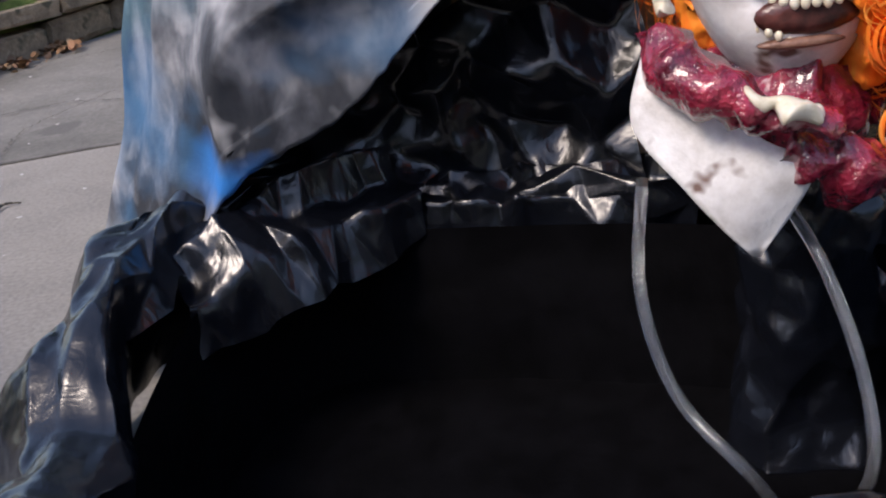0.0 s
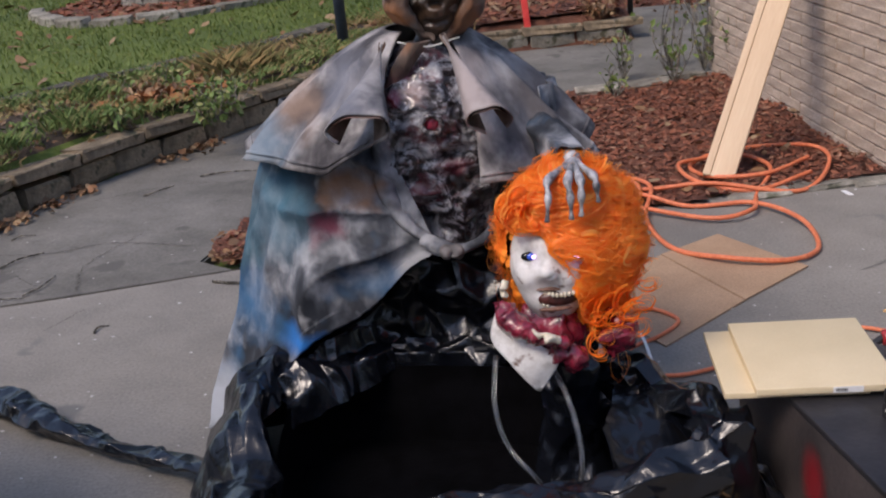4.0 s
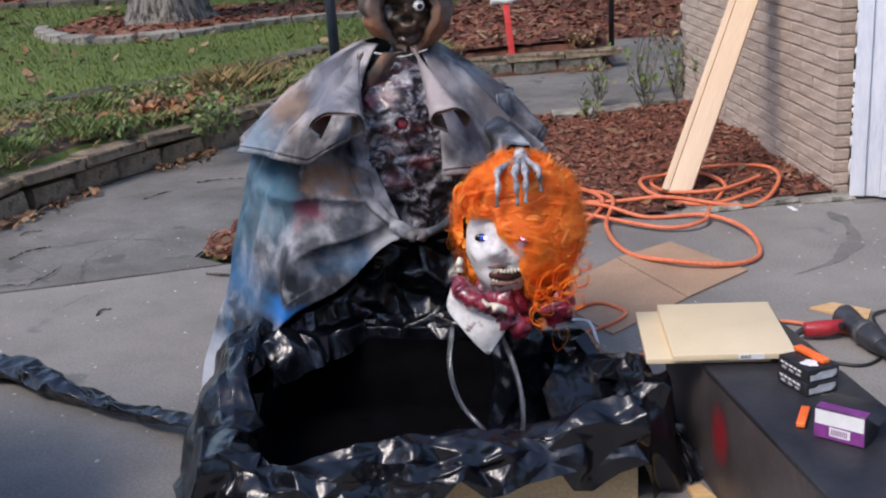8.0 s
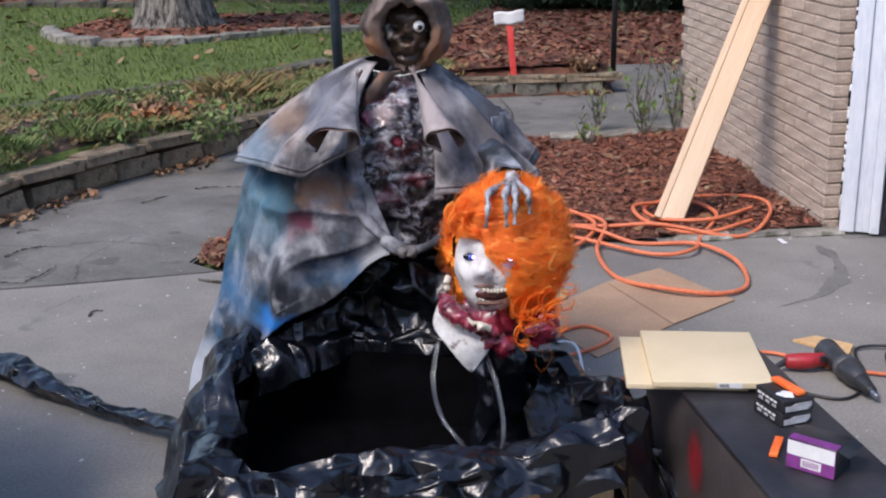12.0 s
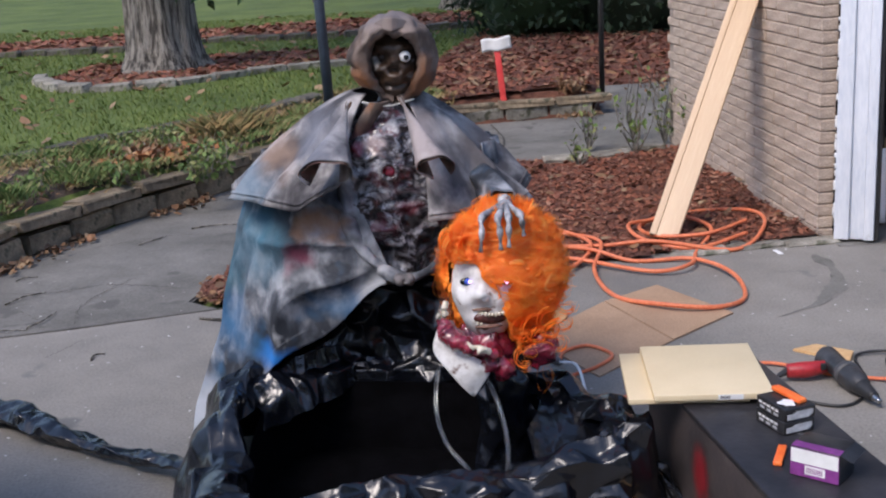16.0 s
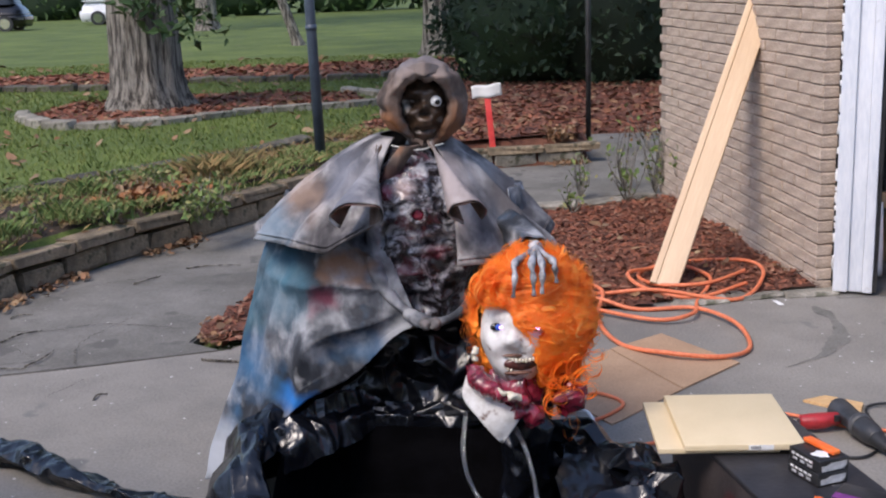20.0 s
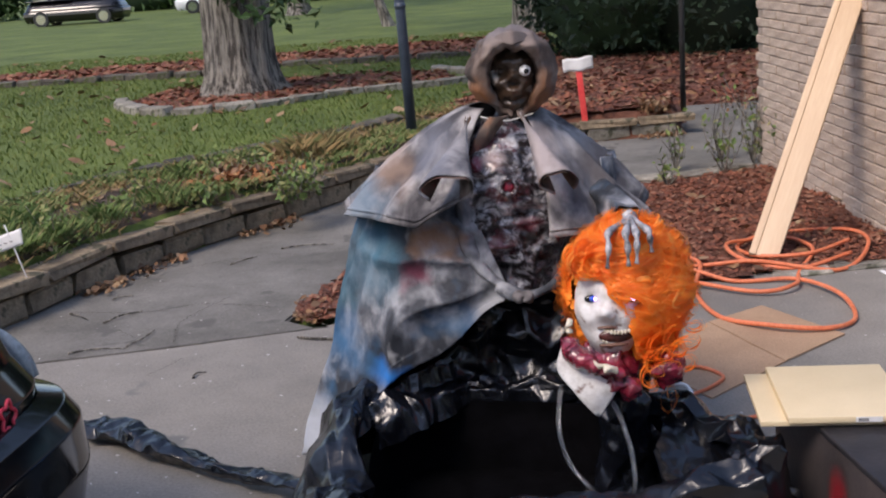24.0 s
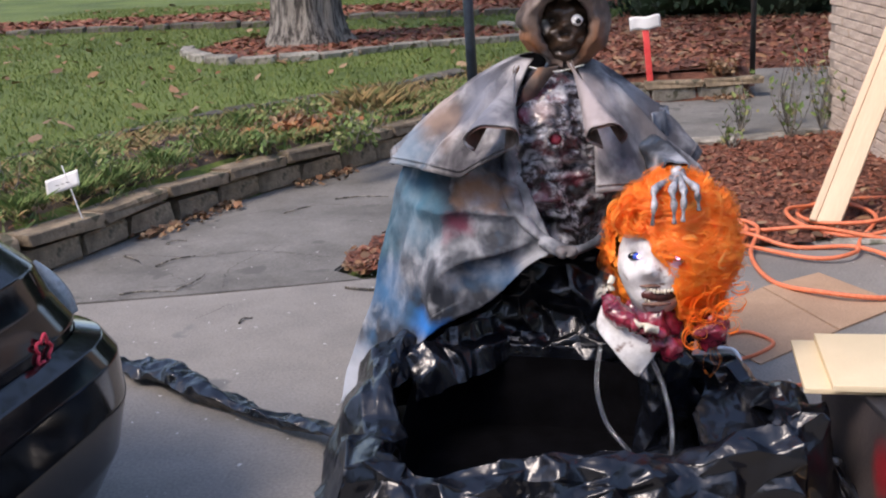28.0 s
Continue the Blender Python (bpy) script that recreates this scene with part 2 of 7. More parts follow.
MOUTH = surface("mouth_inside", (0.02, 0.006, 0.005), (0.10, 0.03, 0.025), 30, 60, 0.3, relief=0.4)
LIPS = surface("brown_lips", (0.10, 0.045, 0.03), (0.30, 0.16, 0.11), 30, 80, 0.4, relief=0.5)
GORE = surface("red_gore", (0.06, 0.003, 0.012), (0.36, 0.025, 0.055), 22, 70, 0.15, relief=0.8, depth=0.012, spots=((0.5, 0.30, 0.31), 26, 0.64), coat=0.8)
TEETH = surface("teeth", (0.62, 0.56, 0.42), (0.75, 0.70, 0.58), 30, 60, 0.3, relief=0.1)
BONE_GREY = surface("silver_grey_bone", (0.06, 0.06, 0.065), (0.50, 0.50, 0.52), 30, 80, 0.35, relief=0.5)
SKULL = surface("mummified_skull", (0.014, 0.009, 0.006), (0.075, 0.045, 0.028), 14, 60, 0.28, relief=0.6, depth=0.006, spots=((0.26, 0.24, 0.22), 17, 0.60))
EYE_WHITE = surface("eye_white", (0.7, 0.7, 0.68), (0.8, 0.8, 0.78), 8, 60, 0.15, relief=0.0)
EYE_BLUE = surface("eye_blue", (0.02, 0.06, 0.35), (0.05, 0.12, 0.6), 30, 60, 0.1, relief=0.0)
BLACK_EYE = surface("eye_black", (0.004, 0.004, 0.005), (0.01, 0.01, 0.01), 8, 60, 0.15, relief=0.0)


def lit_eye():
    m, n, l, b = nodes_of("lit_eye")
    b.inputs["Emission Color"].default_value, b.inputs["Emission Strength"].default_value = (0.70, 0.48, 1.0, 1), 2.5
    b.inputs["Base Color"].default_value = (0.6, 0.4, 0.9, 1)
    return m


LIT_EYE = lit_eye()


def torso_gore():
    """Wet silver-grey latex torn over black and crimson flesh, with a few pale pink places."""
    m, n, l, b = nodes_of("latex_gore")
    c = ramp(n, l, noise_of(n, l, 16, 7, 0.72, distort=1.2), [(0.41, (0.005, 0.003, 0.004)), (0.47, (0.03, 0.02, 0.025)), (0.51, (0.20, 0.20, 0.225)), (0.62, (0.52, 0.51, 0.52))])
    r = ramp(n, l, noise_of(n, l, 8, 4, 0.65), [(0.57, (0, 0, 0)), (0.64, (0.92, 0.92, 0.92))])
    c = mix(n, l, r, c, (0.09, 0.003, 0.014))
    tc = n.new("ShaderNodeTexCoord")
    for place, size, colour in (((-0.19, 2.42, 1.03), (0.05, 0.2, 0.035), (0.55, 0.42, 0.40)), ((-0.24, 2.42, 1.02), (0.025, 0.2, 0.03), (0.30, 0.01, 0.04)), ((-0.10, 2.42, 0.83), (0.06, 0.2, 0.03), (0.20, 0.02, 0.04)), ((-0.20, 2.42, 0.68), (0.09, 0.3, 0.06), (0.004, 0.003, 0.003))):
        mp, g = n.new("ShaderNodeMapping"), n.new("ShaderNodeTexGradient")
        mp.vector_type, g.gradient_type = "TEXTURE", "SPHERICAL"
        mp.inputs["Location"].default_value, mp.inputs["Scale"].default_value = place, size
        l.new(tc.outputs["Object"], mp.inputs["Vector"])
        l.new(mp.outputs["Vector"], g.inputs["Vector"])
        c = mix(n, l, ramp(n, l, g.outputs["Fac"], [(0.05, (0, 0, 0)), (0.6, (0.6,) * 3)]), c, colour)
    l.new(c, b.inputs["Base Color"])
    b.inputs["Roughness"].default_value = 0.28
    b.inputs["Coat Weight"].default_value, b.inputs["Coat Roughness"].default_value = 0.7, 0.1
    bump(n, l, b, noise_of(n, l, 45, 5, 0.65, distort=1.2), 0.8, 0.012)
    return m


TORSO = torso_gore()


def stained_cloth(name, base, stains, rough=0.85, patches=()):
    """Canvas with soft mottling: base (dark, mid, light); stains (colour, scale, threshold, offset, most); patches (place, size, colour, most)."""
    m, n, l, b = nodes_of(name)
    c = ramp(n, l, noise_of(n, l, 9, 4, 0.55, (1, 1, 0.6), distort=0.3), [(0.39, base[0]), (0.5, base[1]), (0.62, base[2])])
    tc = n.new("ShaderNodeTexCoord")
    for colour, scale, start, shift, most in stains:
        mp, t = n.new("ShaderNodeMapping"), n.new("ShaderNodeTexNoise")
        mp.inputs["Location"].default_value = (shift, shift * 0.7, shift * 1.3)
        t.inputs["Scale"].default_value, t.inputs["Detail"].default_value = scale, 3
        l.new(tc.outputs["Object"], mp.inputs["Vector"])
        l.new(mp.outputs["Vector"], t.inputs["Vector"])
        k = ramp(n, l, t.outputs["Fac"], [(start, (0, 0, 0)), (start + 0.13, (most,) * 3)])
        c = mix(n, l, k, c, colour)
    if patches:
        wob, add = n.new("ShaderNodeTexNoise"), n.new("ShaderNodeVectorMath")
        wob.inputs["Scale"].default_value, wob.inputs["Detail"].default_value = 9, 3
        mul = n.new("ShaderNodeVectorMath")
        mul.operation, add.operation = "MULTIPLY_ADD", "ADD"
        mul.inputs[1].default_value, mul.inputs[2].default_value = (0.16,) * 3, (-0.08,) * 3
        l.new(tc.outputs["Object"], wob.inputs["Vector"])
        l.new(wob.outputs["Color"], mul.inputs[0])
        l.new(tc.outputs["Object"], add.inputs[0])
        l.new(mul.outputs[0], add.inputs[1])
    for place, size, colour, most in patches:
        mp, g = n.new("ShaderNodeMapping"), n.new("ShaderNodeTexGradient")
        mp.vector_type, g.gradient_type = "TEXTURE", "SPHERICAL"
        mp.inputs["Location"].default_value, mp.inputs["Scale"].default_value = place, size
        l.new(add.outputs[0], mp.inputs["Vector"])
        l.new(mp.outputs["Vector"], g.inputs["Vector"])
        c = mix(n, l, ramp(n, l, g.outputs["Fac"], [(0.0, (0, 0, 0)), (0.65, (most,) * 3)]), c, colour)
    l.new(c, b.inputs["Base Color"])
    b.inputs["Roughness"].default_value = rough
    weave = noise_of(n, l, 350, 2)
    first = bump(n, l, b, noise_of(n, l, 16, 4), 0.5, 0.012)
    bump(n, l, b, weave, 0.25, 0.001, first)
    return m


ROBE = stained_cloth("stained_canvas", ((0.022, 0.026, 0.034), (0.115, 0.125, 0.145), (0.34, 0.35, 0.37)), [((0.016, 0.020, 0.028), 7.0, 0.50, 3.1, 0.9), ((0.50, 0.51, 0.53), 9.0, 0.61, 8.0, 0.7), ((0.03, 0.13, 0.26), 4.5, 0.56, 6.0, 0.75)], patches=[
    ((-0.60, 2.35, 0.76), (0.16, 0.4, 0.20), (0.045, 0.15, 0.22), 0.85), ((-0.37, 2.35, 0.80), (0.09, 0.3, 0.06), (0.34, 0.17, 0.08), 0.8), ((-0.44, 2.35, 0.69), (0.06, 0.3, 0.08), (0.20, 0.04, 0.07), 0.8),
    ((-0.72, 2.4, 0.45), (0.15, 0.4, 0.14), (0.025, 0.14, 0.30), 0.8), ((-0.52, 2.3, 0.37), (0.12, 0.3, 0.07), (0.01, 0.17, 0.52), 0.95), ((-0.84, 2.45, 0.12), (0.16, 0.5, 0.20), (0.50, 0.54, 0.60), 0.9), ((-0.72, 2.4, 0.62), (0.10, 0.4, 0.12), (0.08, 0.22, 0.30), 0.7)])
CAPE = stained_cloth("stained_grey_canvas", ((0.045, 0.042, 0.046), (0.165, 0.155, 0.155), (0.38, 0.36, 0.35)), [((0.03, 0.026, 0.030), 7.0, 0.52, 11.0, 0.85), ((0.48, 0.45, 0.45), 9.0, 0.62, 4.0, 0.6)], patches=[
    ((-0.52, 2.4, 1.02), (0.13, 0.4, 0.10), (0.33, 0.22, 0.16), 0.6), ((-0.60, 2.4, 0.93), (0.12, 0.4, 0.10), (0.13, 0.20, 0.26), 0.75), ((-0.35, 2.4, 1.05), (0.10, 0.4, 0.12), (0.17, 0.18, 0.215), 0.7), ((-0.05, 2.32, 1.05), (0.09, 0.25, 0.16), (0.46, 0.39, 0.37), 0.75), ((-0.40, 2.27, 0.98), (0.035, 0.1, 0.03), (0.72, 0.72, 0.74), 0.9), ((0.12, 2.45, 0.98), (0.16, 0.4, 0.12), (0.115, 0.10, 0.10), 0.75)])
HOOD = stained_cloth("brown_stained_canvas", ((0.035, 0.024, 0.018), (0.11, 0.075, 0.058), (0.24, 0.185, 0.155)), [((0.13, 0.05, 0.05), 7.0, 0.55, 12.0, 0.6)], patches=[((-0.235, 2.45, 1.20), (0.06, 0.15, 0.09), (0.30, 0.11, 0.03), 0.9), ((-0.04, 2.45, 1.21), (0.04, 0.15, 0.10), (0.20, 0.08, 0.03), 0.8), ((-0.15, 2.45, 1.40), (0.13, 0.2, 0.05), (0.17, 0.15, 0.15), 0.8)])


def bag_plastic():
    m, n, l, b = nodes_of("black_bin_bag")
    b.inputs["Base Color"].default_value = (0.004, 0.005, 0.008, 1)
    b.inputs["Roughness"].default_value = 0.24
    b.inputs["Specular IOR Level"].default_value = 0.65
    tc, v = n.new("ShaderNodeTexCoord"), n.new("ShaderNodeTexVoronoi")
    wob, add = n.new("ShaderNodeTexNoise"), n.new("ShaderNodeMixRGB")
    wob.inputs["Scale"].default_value = 6
    add.blend_type, add.inputs[0].default_value = "ADD", 0.25
    l.new(tc.outputs["Object"], add.inputs[1])
    l.new(tc.outputs["Object"], wob.inputs["Vector"])
    l.new(wob.outputs["Color"], add.inputs[2])
    l.new(add.outputs[0], v.inputs["Vector"])
    v.feature, v.inputs["Scale"].default_value = "F1", 11
    first = bump(n, l, b, v.outputs["Distance"], 0.12, 0.02)
    bump(n, l, b, noise_of(n, l, 30, 3, 0.5, (1, 1, 0.5), distort=1.0), 0.35, 0.006, first)
    return m


BAG = bag_plastic()
# Bag film again, darkened and dulled: the shade inside the box in its colour.
BAG_INSIDE_SHADE = surface("shade_black_film", (0.0012, 0.0012, 0.0016), (0.003, 0.003, 0.004), 12, 60, 0.8, relief=0.3)
BAG_INSIDE_SHADE.node_tree.nodes["Principled BSDF"].inputs["Specular IOR Level"].default_value = 0.04


def clear_hose():
    m, n, l, b = nodes_of("clear_vinyl_hose")
    b.inputs["Base Color"].default_value = (0.85, 0.88, 0.9, 1)
    b.inputs["Roughness"].default_value, b.inputs["Transmission Weight"].default_value = 0.08, 0.96
    b.inputs["IOR"].default_value = 1.3
    return m


HOSE = clear_hose()


# ---------------------------------------------------------------- helpers
def mesh_of(name, bm, *mats, smooth=True):
    me = bpy.data.meshes.new(name)
    bm.normal_update()
    bm.to_mesh(me)
    bm.free()
    for m in mats:
        me.materials.append(m)
    if smooth:
        me.polygons.foreach_set("use_smooth", [True] * len(me.polygons))
    return me


def part(name, bm, material, parent=None, label="", smooth=True, m=None):
    mats = material if isinstance(material, (list, tuple)) else (material,)
    ob = new(name, mesh_of(name, bm, *mats, smooth=smooth) if not isinstance(bm, bpy.types.Mesh) else bm)
    ob.parent = parent
    if m is not None:
        ob.matrix_basis = m
    if label:
        ob["label"] = label
    return ob


def thing(name, label, category, m=None, group=""):
    ob = new(name)
    ob.empty_display_size = 0.05
    if m is not None:
        ob.matrix_basis = m
    return tagged(ob, label, category, group)


def box(sx, sy, sz, at=(0, 0, 0), bev=0.003, seg=2, bm=None, m=None):
    """A bevelled block of that size, centred on at."""
    b = bmesh.new()
    bmesh.ops.create_cube(b, size=1, matrix=Matrix.Translation(at) @ Matrix.Diagonal((sx, sy, sz, 1)))
    if bev:
        bmesh.ops.bevel(b, geom=b.edges[:], offset=bev, segments=seg, profile=0.6, affect="EDGES")
    if m is not None:
        bmesh.ops.transform(b, matrix=m, verts=b.verts)
    if bm is None:
        return b
    join(bm, b)
    return bm


def join(into, b, slot=0):
    keep = {}
    for v in b.verts:
        keep[v] = into.verts.new(v.co)
    for f in b.faces:
        try:
            g = into.faces.new([keep[v] for v in f.verts])
            g.material_index = slot or f.material_index
        except ValueError:
            pass
    b.free()
    return into


def grid(nu, nv, at, wrap=False):
    """A sheet of quads: at(u, v) for u, v from 0 to 1; wrap closes it along u."""
    b = bmesh.new()
    cols = nu if wrap else nu + 1
    vs = [[b.verts.new(at(i / nu, j / nv)) for j in range(nv + 1)] for i in range(cols)]
    for i in range(nu):
        for j in range(nv):
            k = (i + 1) % cols
            b.faces.new((vs[i][j], vs[k][j], vs[k][j + 1], vs[i][j + 1]))
    return b


def solid(b, thick):
    """Gives a sheet a thickness: a second skin along the normals, closed at the rim."""
    b.normal_update()
    rim = [e for e in b.edges if e.is_boundary]
    twin = {v: b.verts.new(v.co - v.normal * thick) for v in list(b.verts)}
    for f in list(b.faces):
        b.faces.new([twin[v] for v in reversed(f.verts)]).material_index = f.material_index
    for e in rim:
        v, w = e.verts
        b.faces.new((v, w, twin[w], twin[v]))
    bmesh.ops.recalc_face_normals(b, faces=b.faces[:])
    return b


def smooth_line(points, n):
    """n + 1 points along a smooth curve through the given ones."""
    p = [Vector(q) for q in points]
    p = [2 * p[0] - p[1]] + p + [2 * p[-1] - p[-2]]
    out = []
    k = len(p) - 3
    for i in range(n + 1):
        s = min(i / n * k, k - 1e-6)
        a = int(s)
        t = s - a
        p0, p1, p2, p3 = p[a:a + 4]
        out.append(0.5 * (2 * p1 + (p2 - p0) * t + (2 * p0 - 5 * p1 + 4 * p2 - p3) * t * t + (3 * p1 - p0 - 3 * p2 + p3) * t ** 3))
    return out


def tube(points, radius, n=40, sides=8, bm=None, caps=True):
    """A round tube along a smooth curve; radius: a number or a function of 0 to 1."""
    b = bm or bmesh.new()
    line = smooth_line(points, n)
    rings, side = [], None
    for i, c in enumerate(line):
        d = (line[min(i + 1, n)] - line[max(i - 1, 0)]).normalized()
        if side is None:
            side = d.cross(Vector((0, 0, 1)) if abs(d.z) < 0.9 else Vector((1, 0, 0))).normalized()
        side = (side - d * side.dot(d)).normalized()
        up = d.cross(side)
        r = radius(i / n) if callable(radius) else radius
        rings.append([b.verts.new(c + r * (math.cos(a) * side + math.sin(a) * up)) for a in (2 * math.pi * k / sides for k in range(sides))])
    for r, s in zip(rings, rings[1:]):
        for k in range(sides):
            b.faces.new((r[k], r[(k + 1) % sides], s[(k + 1) % sides], s[k]))
    if caps:
        b.faces.new(rings[0][::-1])
        b.faces.new(rings[-1])
    return b


def ball(rx, ry, rz, at=(0, 0, 0), u=16, v=12, bm=None, slot=0):
    b = bmesh.new()
    bmesh.ops.create_uvsphere(b, u_segments=u, v_segments=v, radius=1, matrix=Matrix.Translation(at) @ Matrix.Diagonal((rx, ry, rz, 1)))
    for f in b.faces:
        f.material_index = slot
    return b if bm is None else join(bm, b, slot)


def lathe(profile, n=24, at=(0, 0, 0)):
    """Turns (radius, height) pairs round the upright axis."""
    b = bmesh.new()
    rings = [[b.verts.new((at[0] + r * math.cos(2 * math.pi * k / n), at[1] + r * math.sin(2 * math.pi * k / n), at[2] + z)) for k in range(n)] for r, z in profile]
    for r, s in zip(rings, rings[1:]):
        for k in range(n):
            b.faces.new((r[k], r[(k + 1) % n], s[(k + 1) % n], s[k]))
    b.faces.new(rings[0][::-1])
    b.faces.new(rings[-1])
    return b


def crumple(p, scale=9.0):
    """Sharp folds as in crushed plastic film, from cells that meet in ridges: -1 to 1."""
    q = Vector(p) * scale
    q += 0.35 * noise.noise_vector(q * 0.7)
    a = noise.voronoi(q)[0]
    c = noise.voronoi(q * 2.3 + Vector((0, 7.7, 0)))[0]
    return 1.5 * (0.7 * a[0] + 0.3 * c[0]) - 0.75


def inside(poly, x, y):
    hit, j = False, len(poly) - 1
    for i in range(len(poly)):
        (xi, yi), (xj, yj) = poly[i], poly[j]
        if (yi > y) != (yj > y) and x < (xj - xi) * (y - yi) / (yj - yi) + xi:
            hit = not hit
        j = i
    return hit


def slab(poly, z0, z1, bev=0.006):
    b = bmesh.new()
    f = b.faces.new([b.verts.new((x, y, z1)) for x, y in poly])
    f.normal_update()
    if f.normal.z < 0:
        f.normal_flip()
    ex = bmesh.ops.extrude_face_region(b, geom=[f])
    bmesh.ops.translate(b, verts=[v for v in ex["geom"] if isinstance(v, bmesh.types.BMVert)], vec=(0, 0, z0 - z1))
    bmesh.ops.recalc_face_normals(b, faces=b.faces[:])
    if bev:
        bmesh.ops.bevel(b, geom=[e for e in b.edges if all(v.co.z > (z0 + z1) / 2 for v in e.verts)], offset=bev, segments=2, affect="EDGES")
    return b


def chips(count, place, size, flat=0.35, shape=4, tilt=0.5):
    """Many small loose flakes in one mesh: place() gives (x, y, z)."""
    verts, faces = [], []
    for _ in range(count):
        c = Vector(place())
        s = size * random.uniform(0.5, 1.5)
        turn = Euler((random.uniform(-tilt, tilt), random.uniform(-tilt, tilt), random.uniform(0, 6.28))).to_matrix()
        k = len(verts)
        ring = [turn @ Vector((s * math.cos(a) * random.uniform(0.7, 1.2), s * flat * math.sin(a), s * 0.12 * random.uniform(-1, 1))) for a in (2 * math.pi * i / shape for i in range(shape))]
        verts += [c + v for v in ring]
        faces.append(tuple(range(k, k + shape)))
    me = bpy.data.meshes.new("flakes")
    me.from_pydata(verts, [], faces)
    return me


def blades(count, place, height, width, lean=0.5):
    """Bent grass blades or thin leaves, two triangles each."""
    verts, faces = [], []
    for _ in range(count):
        x, y, z = place()
        h, a = height * random.uniform(0.5, 1.3), random.uniform(0, 6.28)
        dx, dy, w = math.cos(a), math.sin(a), width * random.uniform(0.6, 1.3)
        k, l = len(verts), lean * random.uniform(0.2, 1.4) * h
        verts += [(x - dy * w, y + dx * w, z), (x + dy * w, y - dx * w, z), (x + dx * l * 0.4 - dy * w * 0.6, y + dy * l * 0.4 + dx * w * 0.6, z + h * 0.6), (x + dx * l, y + dy * l, z + h)]
        faces += [(k, k + 1, k + 2), (k + 1, k + 3, k + 2)]
    me = bpy.data.meshes.new("blades")
    me.from_pydata(verts, [], faces)
    return me


def leafy(count, place, size, droop=0.4):
    """Many single leaves: folded diamonds that face all ways."""
    verts, faces = [], []
    for _ in range(count):
        c = Vector(place())
        s = size * random.uniform(0.5, 1.4)
        turn = Euler((random.uniform(-1.2, 1.2), random.uniform(-1.2, 1.2), random.uniform(0, 6.28))).to_matrix()
        k = len(verts)
        for q in ((0, 0, 0), (0.45, -0.28, 0.06), (1, 0, -droop * 0.3), (0.45, 0.28, 0.06)):
            verts.append(c + turn @ (Vector(q) * s))
        faces += [(k, k + 1, k + 2), (k, k + 2, k + 3)]
    me = bpy.data.meshes.new("leaves")
    me.from_pydata(verts, [], faces)
    return me


def stuff(name, me, material, label, category):
    me.materials.append(material)
    return tagged(new(name, me), label, category, kind="stuff")


def structure(ob, label, category):
    return tagged(ob, label, category, kind="structure")


# ---------------------------------------------------------------- ground, beds and paving
RW = [(-40, 2.527), (-9, 3.013), (-5.198, 3.125), (-3.726, 3.478), (-2.87, 4.289), (-2.476, 5.242), (-2.061, 6.057), (-1.646, 6.706), (-1.233, 7.408), (-0.717, 8.257), (-0.099, 8.883), (0.364, 9.183), (1.539, 9.351)]
LOW = RW + [(1.60, 10.2), (1.72, 11.3), (40, 11.3), (40, -60), (-40, -60)]
HIGH = 0.22


def edge_gap(x, y):
    """Metres from the foot of the retaining wall."""
    best = 99
    for (ax, ay), (bx, by) in zip(RW, RW[1:]):
        dx, dy = bx - ax, by - ay
        t = max(0, min(1, ((x - ax) * dx + (y - ay) * dy) / (dx * dx + dy * dy)))
        best = min(best, math.hypot(x - ax - t * dx, y - ay - t * dy))
    return best


def ground_z(x, y):
    if inside(LOW, x, y):
        return -0.06
    g = min(1, max(0, (edge_gap(x, y) - 0.03) / 0.1)) if abs(x) < 12 and y < 16 else 1
    if x > 1.4 and y > 11:
        g = min(g, max(0.0, (y - 11.3) / 2.4))
    return -0.06 + (HIGH + 0.06) * g + 0.025 * g * noise.noise(Vector((x * 0.5, y * 0.5, 0)))


def steps(lo, hi, a, b, fine):
    out, s = [a], fine
    while out[-1] < b:
        out.append(out[-1] + fine)
    while out[-1] < hi:
        s *= 1.35
        out.append(out[-1] + s)
    s = fine
    while out[0] > lo:
        s *= 1.35
        out.insert(0, out[0] - s)
    return out


def make_ground():
    xs, ys = steps(-1500, 1500, -6, 4, 0.11), steps(-1500, 1500, 2.4, 16.2, 0.13)
    verts = [(x, y, ground_z(x, y)) for x in xs for y in ys]
    w = len(ys)
    faces = [(i * w + j, (i + 1) * w + j, (i + 1) * w + j + 1, i * w + j + 1) for i in range(len(xs) - 1) for j in range(w - 1)]
    me = bpy.data.meshes.new("ground")
    me.from_pydata(verts, [], faces)
    me.materials.append(LAWN)
    me.materials.append(MULCH_BASE)
    for f in me.polygons:
        f.material_index = int(inside([(-0.41, 8.56), (0.419, 9.153), (1.552, 9.25), (4.294, 9.151), (4.304, 12.15), (0.214, 12.342)], f.center.x, f.center.y))
    me.polygons.foreach_set("use_smooth", [True] * len(me.polygons))
    structure(new("ground", me), "uneven mown green lawn reaching into the distance", "lawn")


